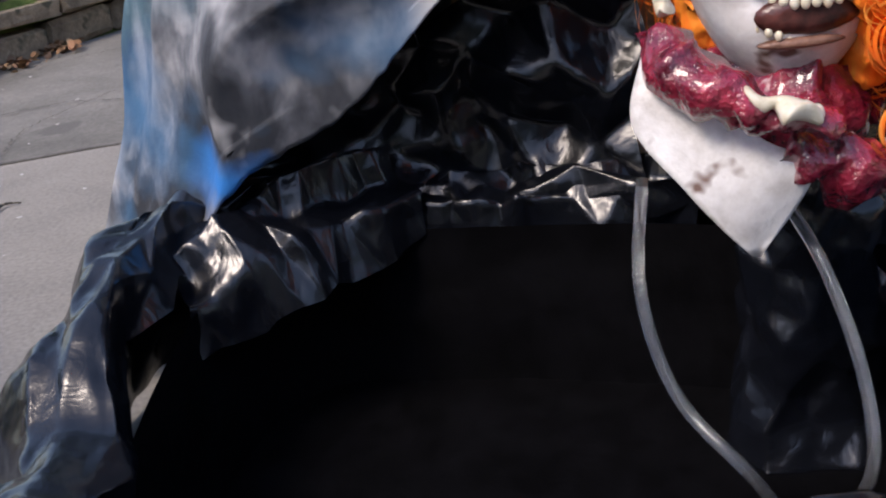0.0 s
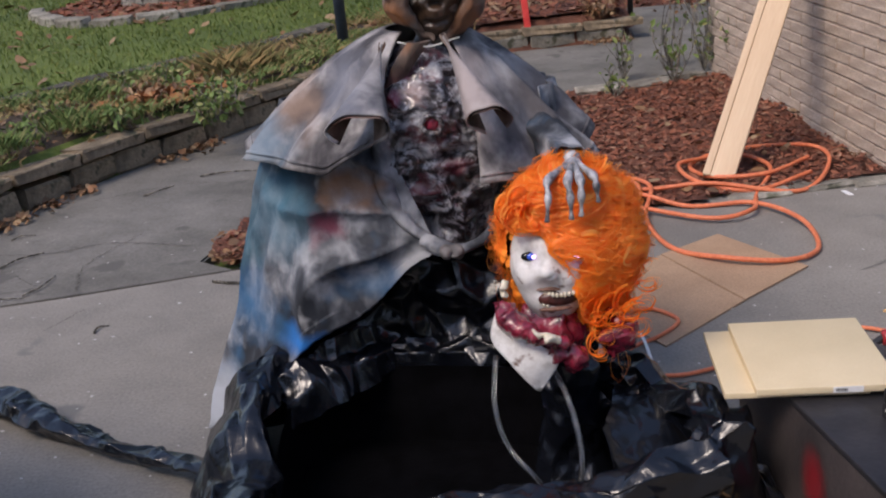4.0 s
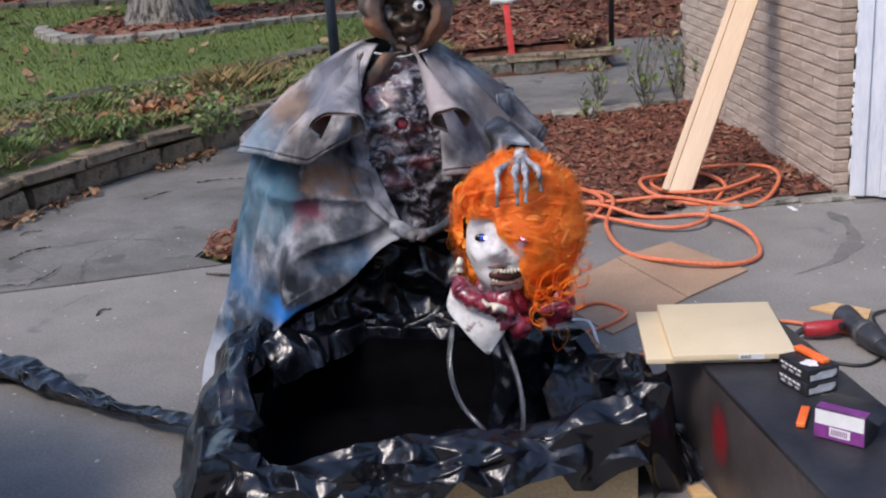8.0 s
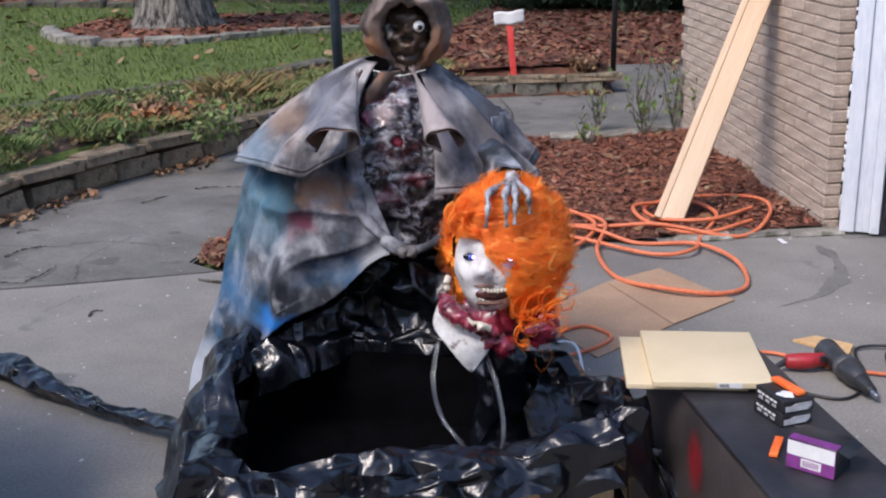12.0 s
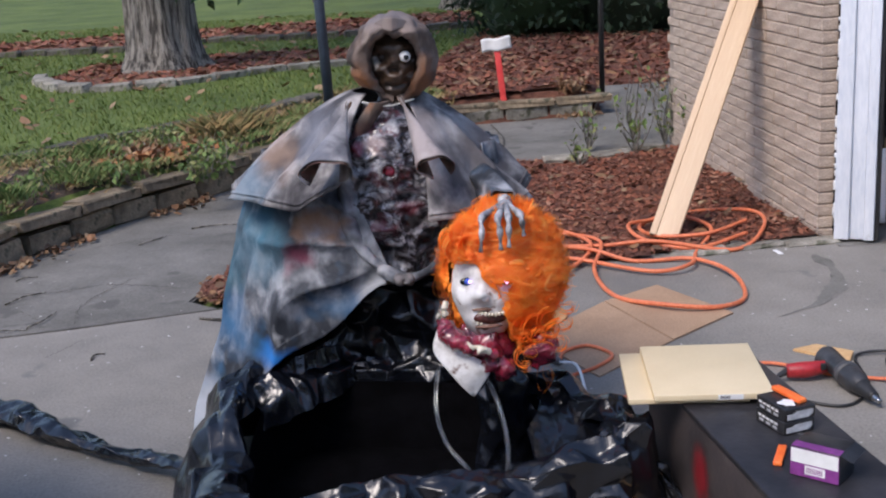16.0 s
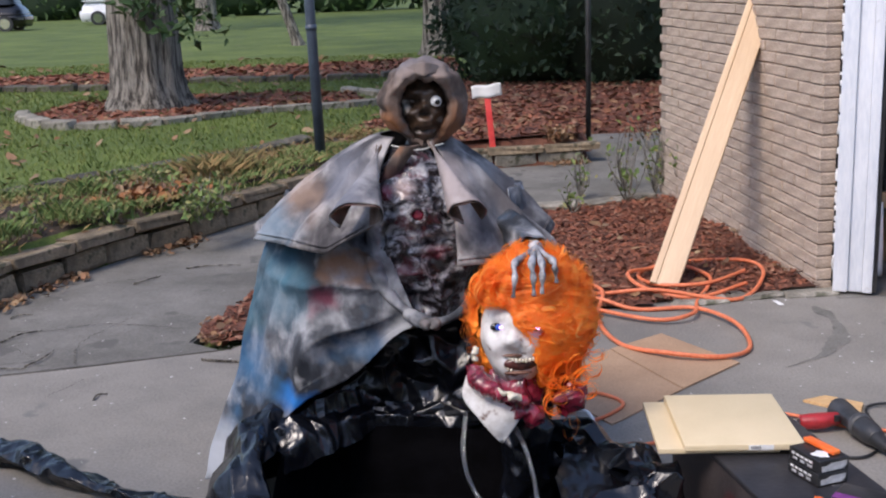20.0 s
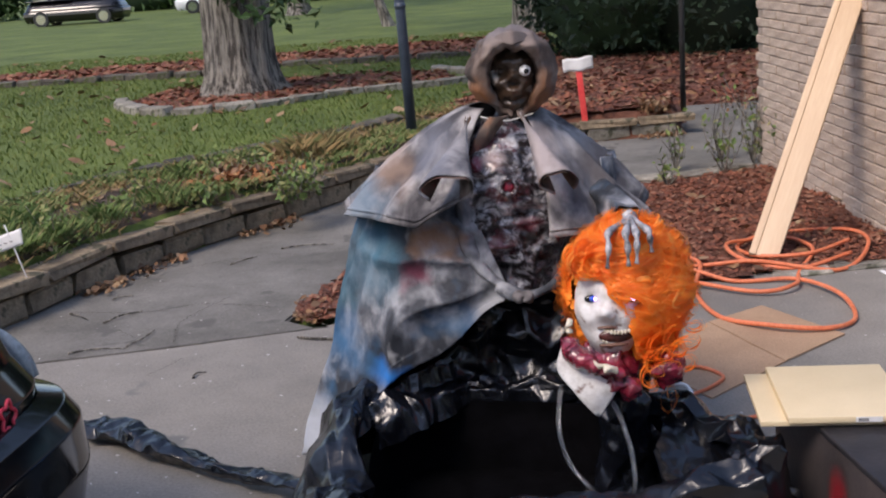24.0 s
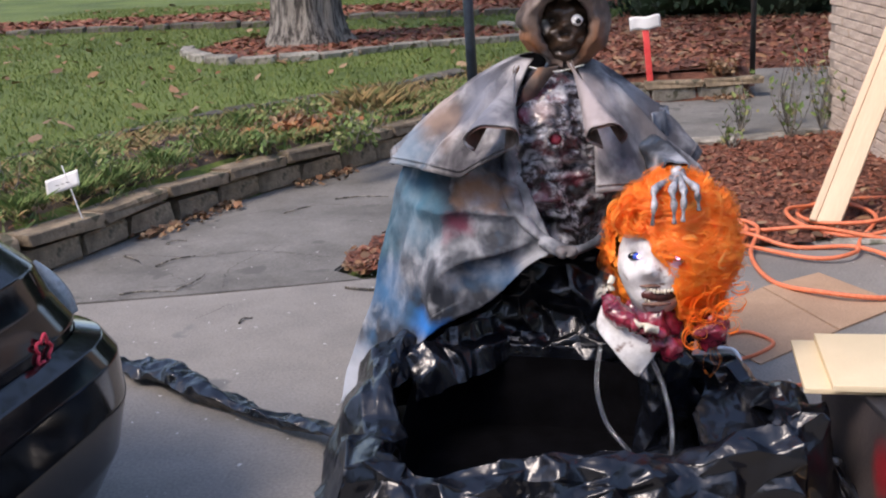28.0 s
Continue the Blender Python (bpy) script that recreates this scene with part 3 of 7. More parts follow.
make_ground()
NEAR_SLAB = [(-40, -30), (8.5, -30), (8.5, 4.495), (2.06, 4.76), (1.665, 4.77), (0.719, 4.57), (-1.0, 4.22), (-1.06, 4.155), (-1.748, 3.971), (-2.37, 3.843), (-3.099, 3.717), (-3.726, 3.451), (-5.198, 3.125), (-40, 2.527)]
structure(part("driveway", slab(NEAR_SLAB, -0.12, 0.0, 0.008), CONCRETE, smooth=False), "worn grey concrete driveway slab with stains", "driveway")
OLD_SLAB = [(-3.088, 3.744), (-2.37, 3.864), (-1.748, 3.991), (-1.076, 4.165), (-1.252, 4.318), (-1.149, 4.781), (-0.974, 5.46), (-0.613, 6.545), (0.311, 7.274), (1.231, 7.291), (2.166, 7.702), (4.061, 8.056), (4.07, 11.28), (1.74, 11.28), (1.62, 10.2), (1.56, 9.37), (0.364, 9.21), (-0.099, 8.91), (-0.717, 8.285), (-1.233, 7.436), (-1.647, 6.733), (-2.061, 6.084), (-2.476, 5.27), (-2.87, 4.317)]
structure(part("pavement", slab(OLD_SLAB, -0.12, -0.004, 0.01), OLD_CONCRETE, smooth=False), "older darker concrete walkway curving behind the figure", "walkway")
BED = [(-1.231, 4.331), (-1.025, 4.178), (0.719, 4.504), (1.665, 4.704), (2, 4.726), (2.146, 7.634), (1.231, 7.264), (0.311, 7.246), (-0.613, 6.518), (-0.963, 5.46), (-1.128, 4.78)]


def bed_z(x, y):
    return 0.015 + 0.05 * max(0, noise.noise(Vector((x * 1.7, y * 1.7, 3)))) + 0.02 * noise.noise(Vector((x * 9, y * 9, 1)))


def make_bed():
    b = bmesh.new()
    n = 46
    vs = {}
    for i in range(n + 1):
        for j in range(n + 1):
            x, y = -1.3 + 3.55 * i / n, 4.05 + 3.8 * j / n
            vs[i, j] = b.verts.new((x, y, bed_z(x, y)))
    for i in range(n):
        for j in range(n):
            c = (vs[i, j].co + vs[i + 1, j + 1].co) / 2
            if inside(BED, c.x, c.y):
                b.faces.new((vs[i, j], vs[i + 1, j], vs[i + 1, j + 1], vs[i, j + 1]))
    bmesh.ops.delete(b, geom=[v for v in b.verts if not v.link_faces], context="VERTS")
    structure(part("mulch_bed", b, MULCH_BASE), "bed of reddish bark mulch beside the brick wall", "mulch bed")


make_bed()


def within(poly, z, x0, x1, y0, y1):
    def place():
        while True:
            x, y = random.uniform(x0, x1), random.uniform(y0, y1)
            if inside(poly, x, y):
                return x, y, z(x, y) if callable(z) else z
    return place


stuff("bark_chips", chips(16000, within(BED, lambda x, y: bed_z(x, y) + random.uniform(0, 0.02), -1.3, 2.25, 4.05, 7.85), 0.022, 0.35), MULCH, "scattered red-brown bark chips covering the bed", "mulch")
stuff("fallen_leaves", chips(130, within(BED, lambda x, y: bed_z(x, y) + 0.025, -1.3, 2.25, 4.05, 7.85), 0.032, 0.6, 6), LITTER, "dry brown leaves lying on the mulch", "leaves")


# raised planting strip between the retaining wall and the lawn
STRIP = [(x - 0.07, y + 0.06) for x, y in RW[1:12]] + [(1.553, 9.607), (2.271, 10.733), (2.274, 12.245), (0.213, 12.065), (-0.723, 10.58), (-1.036, 9.898), (-2.13, 8.35), (-2.70, 7.82), (-3.18, 7.12), (-3.72, 5.95), (-9, 5.615)]
LEFT_STRIP = STRIP[:11] + STRIP[15:]
BACK_BED = [(-0.774, 8.503), (-0.15, 9.035), (0.368, 9.348), (1.50, 9.48), (1.54, 10.2), (1.66, 11.38), (3.696, 11.40), (3.712, 17.126), (0.942, 16.748), (0.006, 12.352), (-0.723, 10.441)]


def flat_patch(name, poly, z, material, label, category):
    b = bmesh.new()
    f = b.faces.new([b.verts.new((x, y, (z or 0) + 0.02 * random.random())) for x, y in poly])
    bmesh.ops.triangulate(b, faces=[f])
    for _ in range(5):
        bmesh.ops.subdivide_edges(b, edges=[e for e in b.edges if e.calc_length() > 0.2], cuts=1)
        bmesh.ops.triangulate(b, faces=b.faces[:])
    for v in b.verts:
        v.co.z = ground_z(v.co.x, v.co.y) + 0.028 + 0.016 * noise.noise(v.co * 6) if z is None else v.co.z
    b.normal_update()
    for f in b.faces:
        if f.normal.z < 0:
            f.normal_flip()
    return structure(part(name, b, material), label, category)


flat_patch("planting_strip", LEFT_STRIP, None, SOIL, "earth strip with weeds behind the stone retaining wall", "flower bed")
flat_patch("back_bed", BACK_BED, None, MULCH_BASE, "mulched bed below the dark evergreen hedge", "mulch bed")
up = lambda x, y: ground_z(x, y) + 0.04
stuff("bed_chips", chips(8000, within(BACK_BED, up, -0.9, 3.7, 8.2, 17.4), 0.04, 0.4), MULCH, "bark chips on the bed below the hedge", "mulch")
stuff("strip_litter", chips(2300, within(LEFT_STRIP, lambda x, y: up(x, y) + random.uniform(0, 0.03), -6, 0.5, 3.3, 10.6), 0.024, 0.55, 6), LITTER, "brown leaf litter among the weeds", "leaves")
stuff("hedge_litter", chips(700, within(BACK_BED, up, -0.9, 3.7, 8.2, 17.4), 0.055, 0.6, 6), LITTER, "fallen leaves on the mulch under the hedge", "leaves")
patchy = lambda x, y: noise.noise(Vector((x * 1.3, y * 1.3, 8)))


def weedy(poly, x0, x1, y0, y1, low):
    inner = within(poly, up, x0, x1, y0, y1)

    def place():
        while True:
            p = inner()
            if patchy(p[0], p[1]) > low:
                return p
    return place


stuff("weeds", blades(17000, weedy(LEFT_STRIP, -6, 0.5, 3.3, 10.6, -0.05), 0.055, 0.006, 1.1), WEED, "low green weeds growing in the strip", "weeds")
stuff("dry_weeds", blades(11000, weedy(LEFT_STRIP, -6, 0.5, 3.3, 10.6, -0.35), 0.05, 0.006, 1.5), STRAW, "dry yellowed weeds and grass stalks", "weeds")


def heap(x, y, r):
    """Places in a loose heap round a spot of the strip."""
    def place():
        px, py = random.gauss(x, r), random.gauss(y, r * 0.7)
        while ground_z(px, py) < HIGH - 0.03 or edge_gap(px, py) < 0.14:
            px, py = random.gauss(x, r), random.gauss(y, r * 0.7)
        return px, py, up(px, py) + random.uniform(0, 0.07) * math.exp(-((px - x) ** 2 + (py - y) ** 2) / (r * r)) + 0.02
    return place


for x, y, r, count in ((-1.98, 6.80, 0.14, 170), (-1.72, 7.02, 0.12, 120)):
    stuff("leaf_heap", chips(count, heap(x, y, r), 0.040, 0.7, 6, 0.9), LITTER_WARM, "heap of rust-orange fallen leaves among the weeds", "leaves")
for x, y in ((-1.66, 7.62), (-1.50, 7.85)):
    stuff("grass_tuft", blades(420, heap(x, y, 0.09), 0.12, 0.004, 1.1), STRAW, "tuft of long yellowed grass in the strip", "grass")
for x, y in ((-2.69, 4.50), (-2.55, 4.85), (-2.45, 5.15), (-2.39, 5.5), (-2.96, 5.55), (-2.85, 5.05), (-2.20, 6.05), (-2.30, 6.9)):
    stuff("weed_tuft", blades(260, heap(x - 0.12, y + 0.08, 0.09), 0.085, 0.004, 1.0), WEED, "tall green weeds and grass behind the wall", "weeds")
LAWN_ZONE = [(-9, 5.615), (-3.72, 5.95), (-3.18, 7.12), (-2.70, 7.82), (-2.13, 8.35), (-1.036, 9.898), (0.006, 12.49), (0.942, 17.026), (0.947, 22.619), (-12, 23.323), (-12, 5.333)]
stuff("grass", blades(60000, within(LAWN_ZONE, ground_z, -10, 1.2, 5.4, 22.6), 0.045, 0.006, 0.8), GRASS, "short green lawn grass", "grass")
stuff("lawn_leaves", chips(450, within(LAWN_ZONE, lambda x, y: ground_z(x, y) + 0.04, -10, 1.2, 5.4, 22.6), 0.06, 0.6, 6), LITTER, "single fallen leaves scattered over the lawn", "leaves")


def drifts():
    spots = [(-1.68, 6.50, 0.15), (-1.80, 6.30, 0.14), (-1.62, 6.62, 0.12), (-2.38, 5.22, 0.10), (-2.27, 5.42, 0.12), (-2.18, 5.66, 0.12), (-2.45, 5.05, 0.12), (-1.16, 4.55, 0.10), (-1.12, 4.3, 0.09), (1.26, 9.30, 0.16), (1.40, 9.28, 0.14), (2.4, 10.9, 0.4)]

    def place():
        x, y, r = random.choice(spots)
        a, d = random.uniform(0, 6.28), r * random.random()
        x, y = x + d * math.cos(a), y + d * math.sin(a)
        return x, y, max(0.0, ground_z(x, y)) + random.uniform(0.005, 0.035)
    return place


stuff("leaf_drift", chips(620, drifts(), 0.021, 0.6, 6, 0.8), LITTER, "dry brown leaves blown against the wall foot", "leaves")


def grit():
    return random.uniform(-2.6, 2.2), random.uniform(1.0, 5.3), 0.003


stuff("grit", chips(420, grit, 0.006, 0.8, 5, 0.2), surface("pale_grit", (0.35, 0.33, 0.3), (0.6, 0.58, 0.55), 30, 80), "pale crumbs and debris on the concrete", "debris")


def crack(points, width, seed):
    """A thin ragged dirt line on the concrete."""
    r = random.Random(seed)
    line = smooth_line([(x, y, 0.0025) for x, y in points], 60)
    b = bmesh.new()
    last = None
    for i, p in enumerate(line):
        d = (line[min(i + 1, 60)] - line[max(i - 1, 0)]).normalized()
        s = Vector((-d.y, d.x, 0))
        p = p + s * r.uniform(-0.008, 0.008)
        w = width * r.uniform(0.3, 1.2)
        pair = [b.verts.new(p + s * w), b.verts.new(p - s * w)]
        if last:
            b.faces.new((*last, *pair[::-1]))
        last = pair
    b.normal_update()
    return structure(part("slab_joint", b, CRACK), "dark dirt-filled crack in the concrete", "crack")


crack([(-3.088, 3.73), (-2.37, 3.85), (-1.748, 3.978), (-1.025, 4.158)], 0.006, 1)
crack([(-1.644, 3.805), (-1.747, 3.588)], 0.0018, 2)
crack([(-2.475, 4.667), (-2.059, 4.591), (-1.748, 4.682), (-1.334, 4.538)], 0.003, 3)
crack([(-2.06, 5.481), (-1.646, 5.678), (-1.232, 5.629)], 0.0026, 4)
crack([(-1.748, 4.053), (-1.8, 4.382), (-1.645, 4.789)], 0.0022, 5)
crack([(-1.955, 4.138), (-2.111, 4.318)], 0.002, 6)
crack([(0.363, 7.477), (0.568, 8.153), (0.517, 9.11)], 0.0072, 7)


def stain(line, wide, label):
    """A damp mark soaked into the slab: one ragged streak along a line."""
    pts = smooth_line([(x, y, 0.002) for x, y in line], 50)
    b = bmesh.new()
    last = None
    for i, p in enumerate(pts):
        d = (pts[min(i + 1, 50)] - pts[max(i - 1, 0)]).normalized()
        side = Vector((-d.y, d.x, 0))
        f = i / 50
        w = wide * math.sin(math.pi * f) ** 0.5 * (1 - 0.75 * f) * (1 + 0.5 * math.cos(11 * f))
        pair = [b.verts.new(p + side * w * (1 + 0.7 * noise.noise(Vector((f * 9, k, 1.5))) + 0.3 * noise.noise(Vector((f * 25, k, 4)))) * k) for k in (1, -1)]
        if last:
            b.faces.new((*last, *pair[::-1]))
        last = pair
    b.normal_update()
    structure(part("damp_stain", b, OLD_CONCRETE), label, "stain")


stain([(1.89, 4.46), (1.905, 4.30), (1.90, 4.15), (1.845, 3.98), (1.768, 3.85), (1.677, 3.713), (1.545, 3.612), (1.44, 3.549)], 0.055, "dark damp streak on the concrete")


# ---------------------------------------------------------------- house corner with the open garage
TURN = math.atan2(0.15, 3.0)
HOUSE = Matrix.Translation((1.99, 4.72, 0)) @ Matrix.Rotation(TURN, 4, "Z")


def wall(name, size, at, label, material=MORTAR):
    ob = part(name, box(*size, at, 0.0), material, smooth=False)
    ob.matrix_basis = HOUSE
    return structure(ob, label, "wall")


wall_west = wall("wall_west", (0.075, 3.06, 2.7), (0.052, 1.54, 1.35), "long thin buff brick wall with raked dark joints")
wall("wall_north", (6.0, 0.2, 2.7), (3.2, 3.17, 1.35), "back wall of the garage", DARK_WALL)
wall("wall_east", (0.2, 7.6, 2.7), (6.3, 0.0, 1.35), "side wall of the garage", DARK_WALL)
wall("garage_lintel", (5.6, 0.2, 0.5), (3.15, 0.1, 2.45), "brick band over the garage opening", BRICK)
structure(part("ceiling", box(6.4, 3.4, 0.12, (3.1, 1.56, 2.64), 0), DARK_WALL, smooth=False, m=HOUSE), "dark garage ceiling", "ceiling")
structure(part("roof", box(7.2, 4.2, 0.14, (3.1, 1.56, 2.8), 0.01), OLD_CONCRETE, smooth=False, m=HOUSE), "low roof over the garage", "roof")
structure(part("garage_floor", box(6.2, 3.3, 0.1, (3.17, 1.50, -0.046), 0), OLD_CONCRETE, smooth=False, m=HOUSE), "stained concrete garage floor", "floor")


def jamb():
    j = structure(new("door_frame"), "white painted garage door frame with peeling edge", "door frame")
    j.matrix_basis = Matrix.Translation((2.07, 4.67, 0.02)) @ Matrix.Rotation(radians(-24), 4, "Z")
    part("casing", box(0.075, 0.05, 2.15, (0.035, 0, 1.075), 0.006), WHITE_PAINT, j)
    part("jamb_board", box(0.07, 0.034, 2.15, (0.108, 0.012, 1.075), 0.004), WHITE_PAINT, j)
    part("stop_strip", box(0.05, 0.05, 2.15, (0.169, 0.0, 1.075), 0.005), WHITE_PAINT, j)
    part("weather_strip", box(0.02, 0.07, 2.15, (0.206, 0.03, 1.075), 0.003), RUBBER, j, "dark rubber seal")
    b = bmesh.new()
    r = random.Random(4)
    for k in range(46):
        z = r.uniform(0.05, 2.0)
        box(r.uniform(0.006, 0.016), 0.012, r.uniform(0.01, 0.06), (-0.006, -0.01, z), 0.002, 1, b)
    part("caulk", b, CARD, j, "ragged white caulk along the brick")


jamb()


def garage_clutter():
    f = thing("floor_jack", "orange floor jack with a cream upright handle, just inside the garage", "jack", pose(2.66, 4.86, 0.02, 0, 0, -18))
    b = grid(20, 6, lambda u, v: ((-0.12 + 0.62 * v) , (0.10 - 0.03 * v) * math.cos(2 * math.pi * u), 0.10 + (0.085 - 0.05 * v) * math.sin(2 * math.pi * u)), True)
    bmesh.ops.holes_fill(b, edges=b.edges[:])
    part("frame", b, JACK_PAINT, f)
    part("socket", lathe([(0.05, 0.10), (0.05, 0.2), (0.032, 0.22), (0.03, 0.32)], 16, (-0.03, 0, 0)), JACK_PAINT, f)
    part("handle", tube([(-0.03, 0, 0.28), (-0.05, 0.01, 0.8), (-0.06, 0.02, 1.35)], 0.017, 10, 12), PALE_METAL, f, "cream metal handle")
    part("saddle", lathe([(0.03, 0.13), (0.05, 0.15), (0.055, 0.165)], 16, (0.42, 0, 0)), STEEL, f)
    for x in (-0.08, 0.44):
        for y in (-0.1, 0.1):
            part("wheel", tube([(x, y - 0.02, 0.045), (x, y, 0.045), (x, y + 0.02, 0.045)], 0.045, 2, 16), IRON, f)
    for i, (x, y, tilt, w, h) in enumerate(((2.62, 5.24, 4, 0.09, 1.7), (2.78, 5.37, -3, 0.05, 1.9), (3, 5.57, 8, 0.09, 1.6), (3.25, 5.32, -14, 0.07, 1.5))):
        part_ = part("timber", box(w, 0.04, h, (0, 0, h / 2), 0.003), TIMBER, m=pose(x, y, 0.02, -6, tilt, 10))
        tagged(part_, "old timber board leaning upright in the garage", "board", "boards in the garage")
    t = part("wood_rail", box(1.5, 0.03, 0.09, (0.75, 0, 0), 0.004), TIMBER, m=pose(2.5, 5.14, 0.40, 0, 3, -4))
    tagged(t, "brown wooden rail across the stored boards", "rail")
    t = part("metal_strut", box(0.05, 0.02, 0.8, (0, 0, 0.4), 0.003), GREY_PLASTIC, m=pose(2.72, 5.18, 0.05, 0, 32, 0))
    tagged(t, "grey metal strut leaning among the boards", "strut")
    t = part("hanging_cable", tube([(2.95, 5.22, 0.75), (2.86, 5.22, 0.5), (2.92, 5.20, 0.25), (3.1, 5.17, 0.1)], 0.006, 24, 6), RUBBER)
    tagged(t, "thin dark cable hanging in the garage", "cable")
    t = part("paper_roll", tube([(2.4, 4.92, 0.02), (2.41, 4.95, 0.2), (2.41, 4.98, 0.42)], 0.035, 6, 14), CARD)
    tagged(t, "white paper roll standing behind the door frame", "roll")


garage_clutter()


def lumber():
    """Two pale boards leaning on the brick wall."""
    foot, top = Vector((1.19, 4.87, 0.03)), Vector((1.93, 5.77, 1.40))
    z = (top - foot).normalized()
    x = Vector((1, -0.25, 0))
    x = (x - z * x.dot(z)).normalized()
    y = z.cross(x)
    m = Matrix((x, y, z)).transposed().to_4x4()
    m.translation = foot
    ln = (top - foot).length + 0.8
    a = part("lumber_board", box(0.115, 0.038, ln, (0.040, 0, ln / 2), 0.004), PINE, m=m)
    tagged(a, "pale new pine board leaning on the brick wall", "board", "leaning pine boards")
    c = part("lumber_board", box(0.038, 0.09, ln * 0.985, (-0.038, 0.024, ln * 0.985 / 2), 0.004), PINE, m=m)
    tagged(c, "second pine board leaning beside the first", "board", "leaning pine boards")


lumber()


# ---------------------------------------------------------------- posts, stakes and fence
def lamp_pole():
    p = thing("metal_pole", "dark blue-grey painted metal pole standing in the planting strip", "pole", pose(-0.878, 8.682, HIGH - 0.03, 0, -1.0, 0))
    part("shaft", lathe([(0.045, -0.05), (0.043, 1.2), (0.041, 3.2)], 16), POLE_PAINT, p)
    part("collar", lathe([(0.046, 1.12), (0.05, 1.14), (0.046, 1.17)], 16), POLE_PAINT, p)
    part("cap", lathe([(0.045, 3.2), (0.035, 3.26), (0.01, 3.28)], 16), POLE_PAINT, p)


lamp_pole()


def stake():
    s = thing("marker_stake", "red painted wooden stake with a blank white card on top", "stake", pose(0.645, 9.34, 0.22, 0, -5, 0))
    part("stick", box(0.055, 0.02, 0.5, (0, 0, 0.2), 0.003), RED_STAKE, s)
    b = grid(12, 5, lambda u, v: (-0.135 + 0.27 * u, -0.016 + 0.008 * math.sin(7 * u), 0.415 + 0.115 * v + 0.006 * math.sin(9 * u)))
    part("card", solid(b, 0.003), CARD, s, "white card fixed across the stake")


stake()


def small_flag():
    s = thing("wire_marker", "small white card on a thin wire stuck into the planting strip", "marker", pose(-2.663, 4.647, 0.2))
    part("wire", tube([(0.0, 0, 0), (-0.03, 0, 0.12), (-0.075, 0, 0.3)], 0.0035, 10, 6), CARD, s)
    b = grid(12, 5, lambda u, v: (-0.175 + 0.19 * u, -0.008 + 0.012 * math.sin(4 * u), 0.135 + 0.06 * u + 0.085 * v))
    part("card", solid(b, 0.002), CARD, s, "curled white card")
    for k in range(3):
        part("scribble", box(0.02, 0.002, 0.004, (-0.11 + 0.03 * k, -0.012, 0.195 + 0.008 * k), 0), GREY_PLASTIC, s, "faint grey unreadable mark", False)


small_flag()


def fence():
    f = thing("wire_fence", "thin black iron fence with wire mesh in front of the hedge", "fence", pose(0, 0, 0))
    for x, y in ((1.72, 10.5), (4.4, 11.6)):
        part("post", lathe([(0.028, HIGH - 0.2), (0.026, 1.5), (0.02, 1.52)], 10, (x, y, 0)), IRON, f)
    part("top_rail", tube([(1.72, 10.5, 1.45), (3.0, 11.0, 1.45), (4.4, 11.6, 1.45)], 0.012, 8, 6), IRON, f)
    part("base_plate", box(0.1, 0.1, 0.02, (1.72, 10.5, 0.02), 0.003), IRON, f)


fence()


# ---------------------------------------------------------------- trees and hedge
def tree(name, x, y, r, h, label, leaves, lean=0.0, low=()):
    t = thing(name, label, "tree", pose(x, y, HIGH - 0.06))

    def skin(u, v):
        a = 2 * math.pi * u
        z = h * v ** 1.3
        flare = 1 + 0.5 * math.exp(-z * 5.5) * (1 + 0.35 * math.sin(5 * a + 1) + 0.2 * math.sin(3 * a))
        rr = r * (1 - 0.35 * v) * flare * (1 + 0.05 * math.sin(9 * a + 3 * v) + 0.06 * noise.noise(Vector((math.cos(a) * 3, math.sin(a) * 3, z * 1.2))))
        rr += 0.018 * r / 0.4 * abs(noise.noise(Vector((a * 9, z * 0.8, 2))))
        return rr * math.cos(a) + lean * z, rr * math.sin(a), z
    b = grid(72, 46, skin, True)
    part("trunk", b, BARK, t)
    rnd = random.Random(int(x * 10 + 77))
    tips = []
    lb = bmesh.new()
    for k in range(7):
        a, z0 = k * 0.9 + rnd.random(), h * rnd.uniform(0.6, 0.95)
        ln = h * rnd.uniform(0.35, 0.6)
        base = Vector((lean * z0, 0, z0))
        tip = base + Vector((math.cos(a) * ln, math.sin(a) * ln, ln * rnd.uniform(0.2, 0.7)))
        tube([base, (base + tip) / 2 + Vector((0, 0, 0.15)), tip], lambda q, r=r: r * 0.4 * (1 - 0.85 * q), 8, 7, lb)
        tips += [base.lerp(tip, s) for s in (0.5, 0.75, 1.0)]
    part("limb", lb, BARK, t)

    def crown():
        c = rnd.choice(tips)
        d = h * 0.16
        return c + Vector((random.gauss(0, d), random.gauss(0, d), random.gauss(0, d * 0.7)))
    me = leafy(leaves, crown, 0.028 * h)
    me.materials.append(OAK_LEAF)
    part("crown", me, None, t)
    if low:
        tw = bmesh.new()
        for line in low:
            tube([Vector(q) for q in line], lambda q: 0.012 * (1 - 0.6 * q), 10, 5, tw)
        part("low_twigs", tw, BARK, t)
        spots = [p for line in low for p in smooth_line(line, 12)[3:]]

        def hang():
            return rnd.choice(spots) + Vector((random.gauss(0, 0.08), random.gauss(0, 0.08), random.gauss(-0.02, 0.08)))
        me = leafy(230, hang, 0.14, 1.0)
        me.materials.append(OAK_LEAF)
        part("low_leaves", me, None, t, "dark green oak leaves hanging in front of the trunk")
    return t


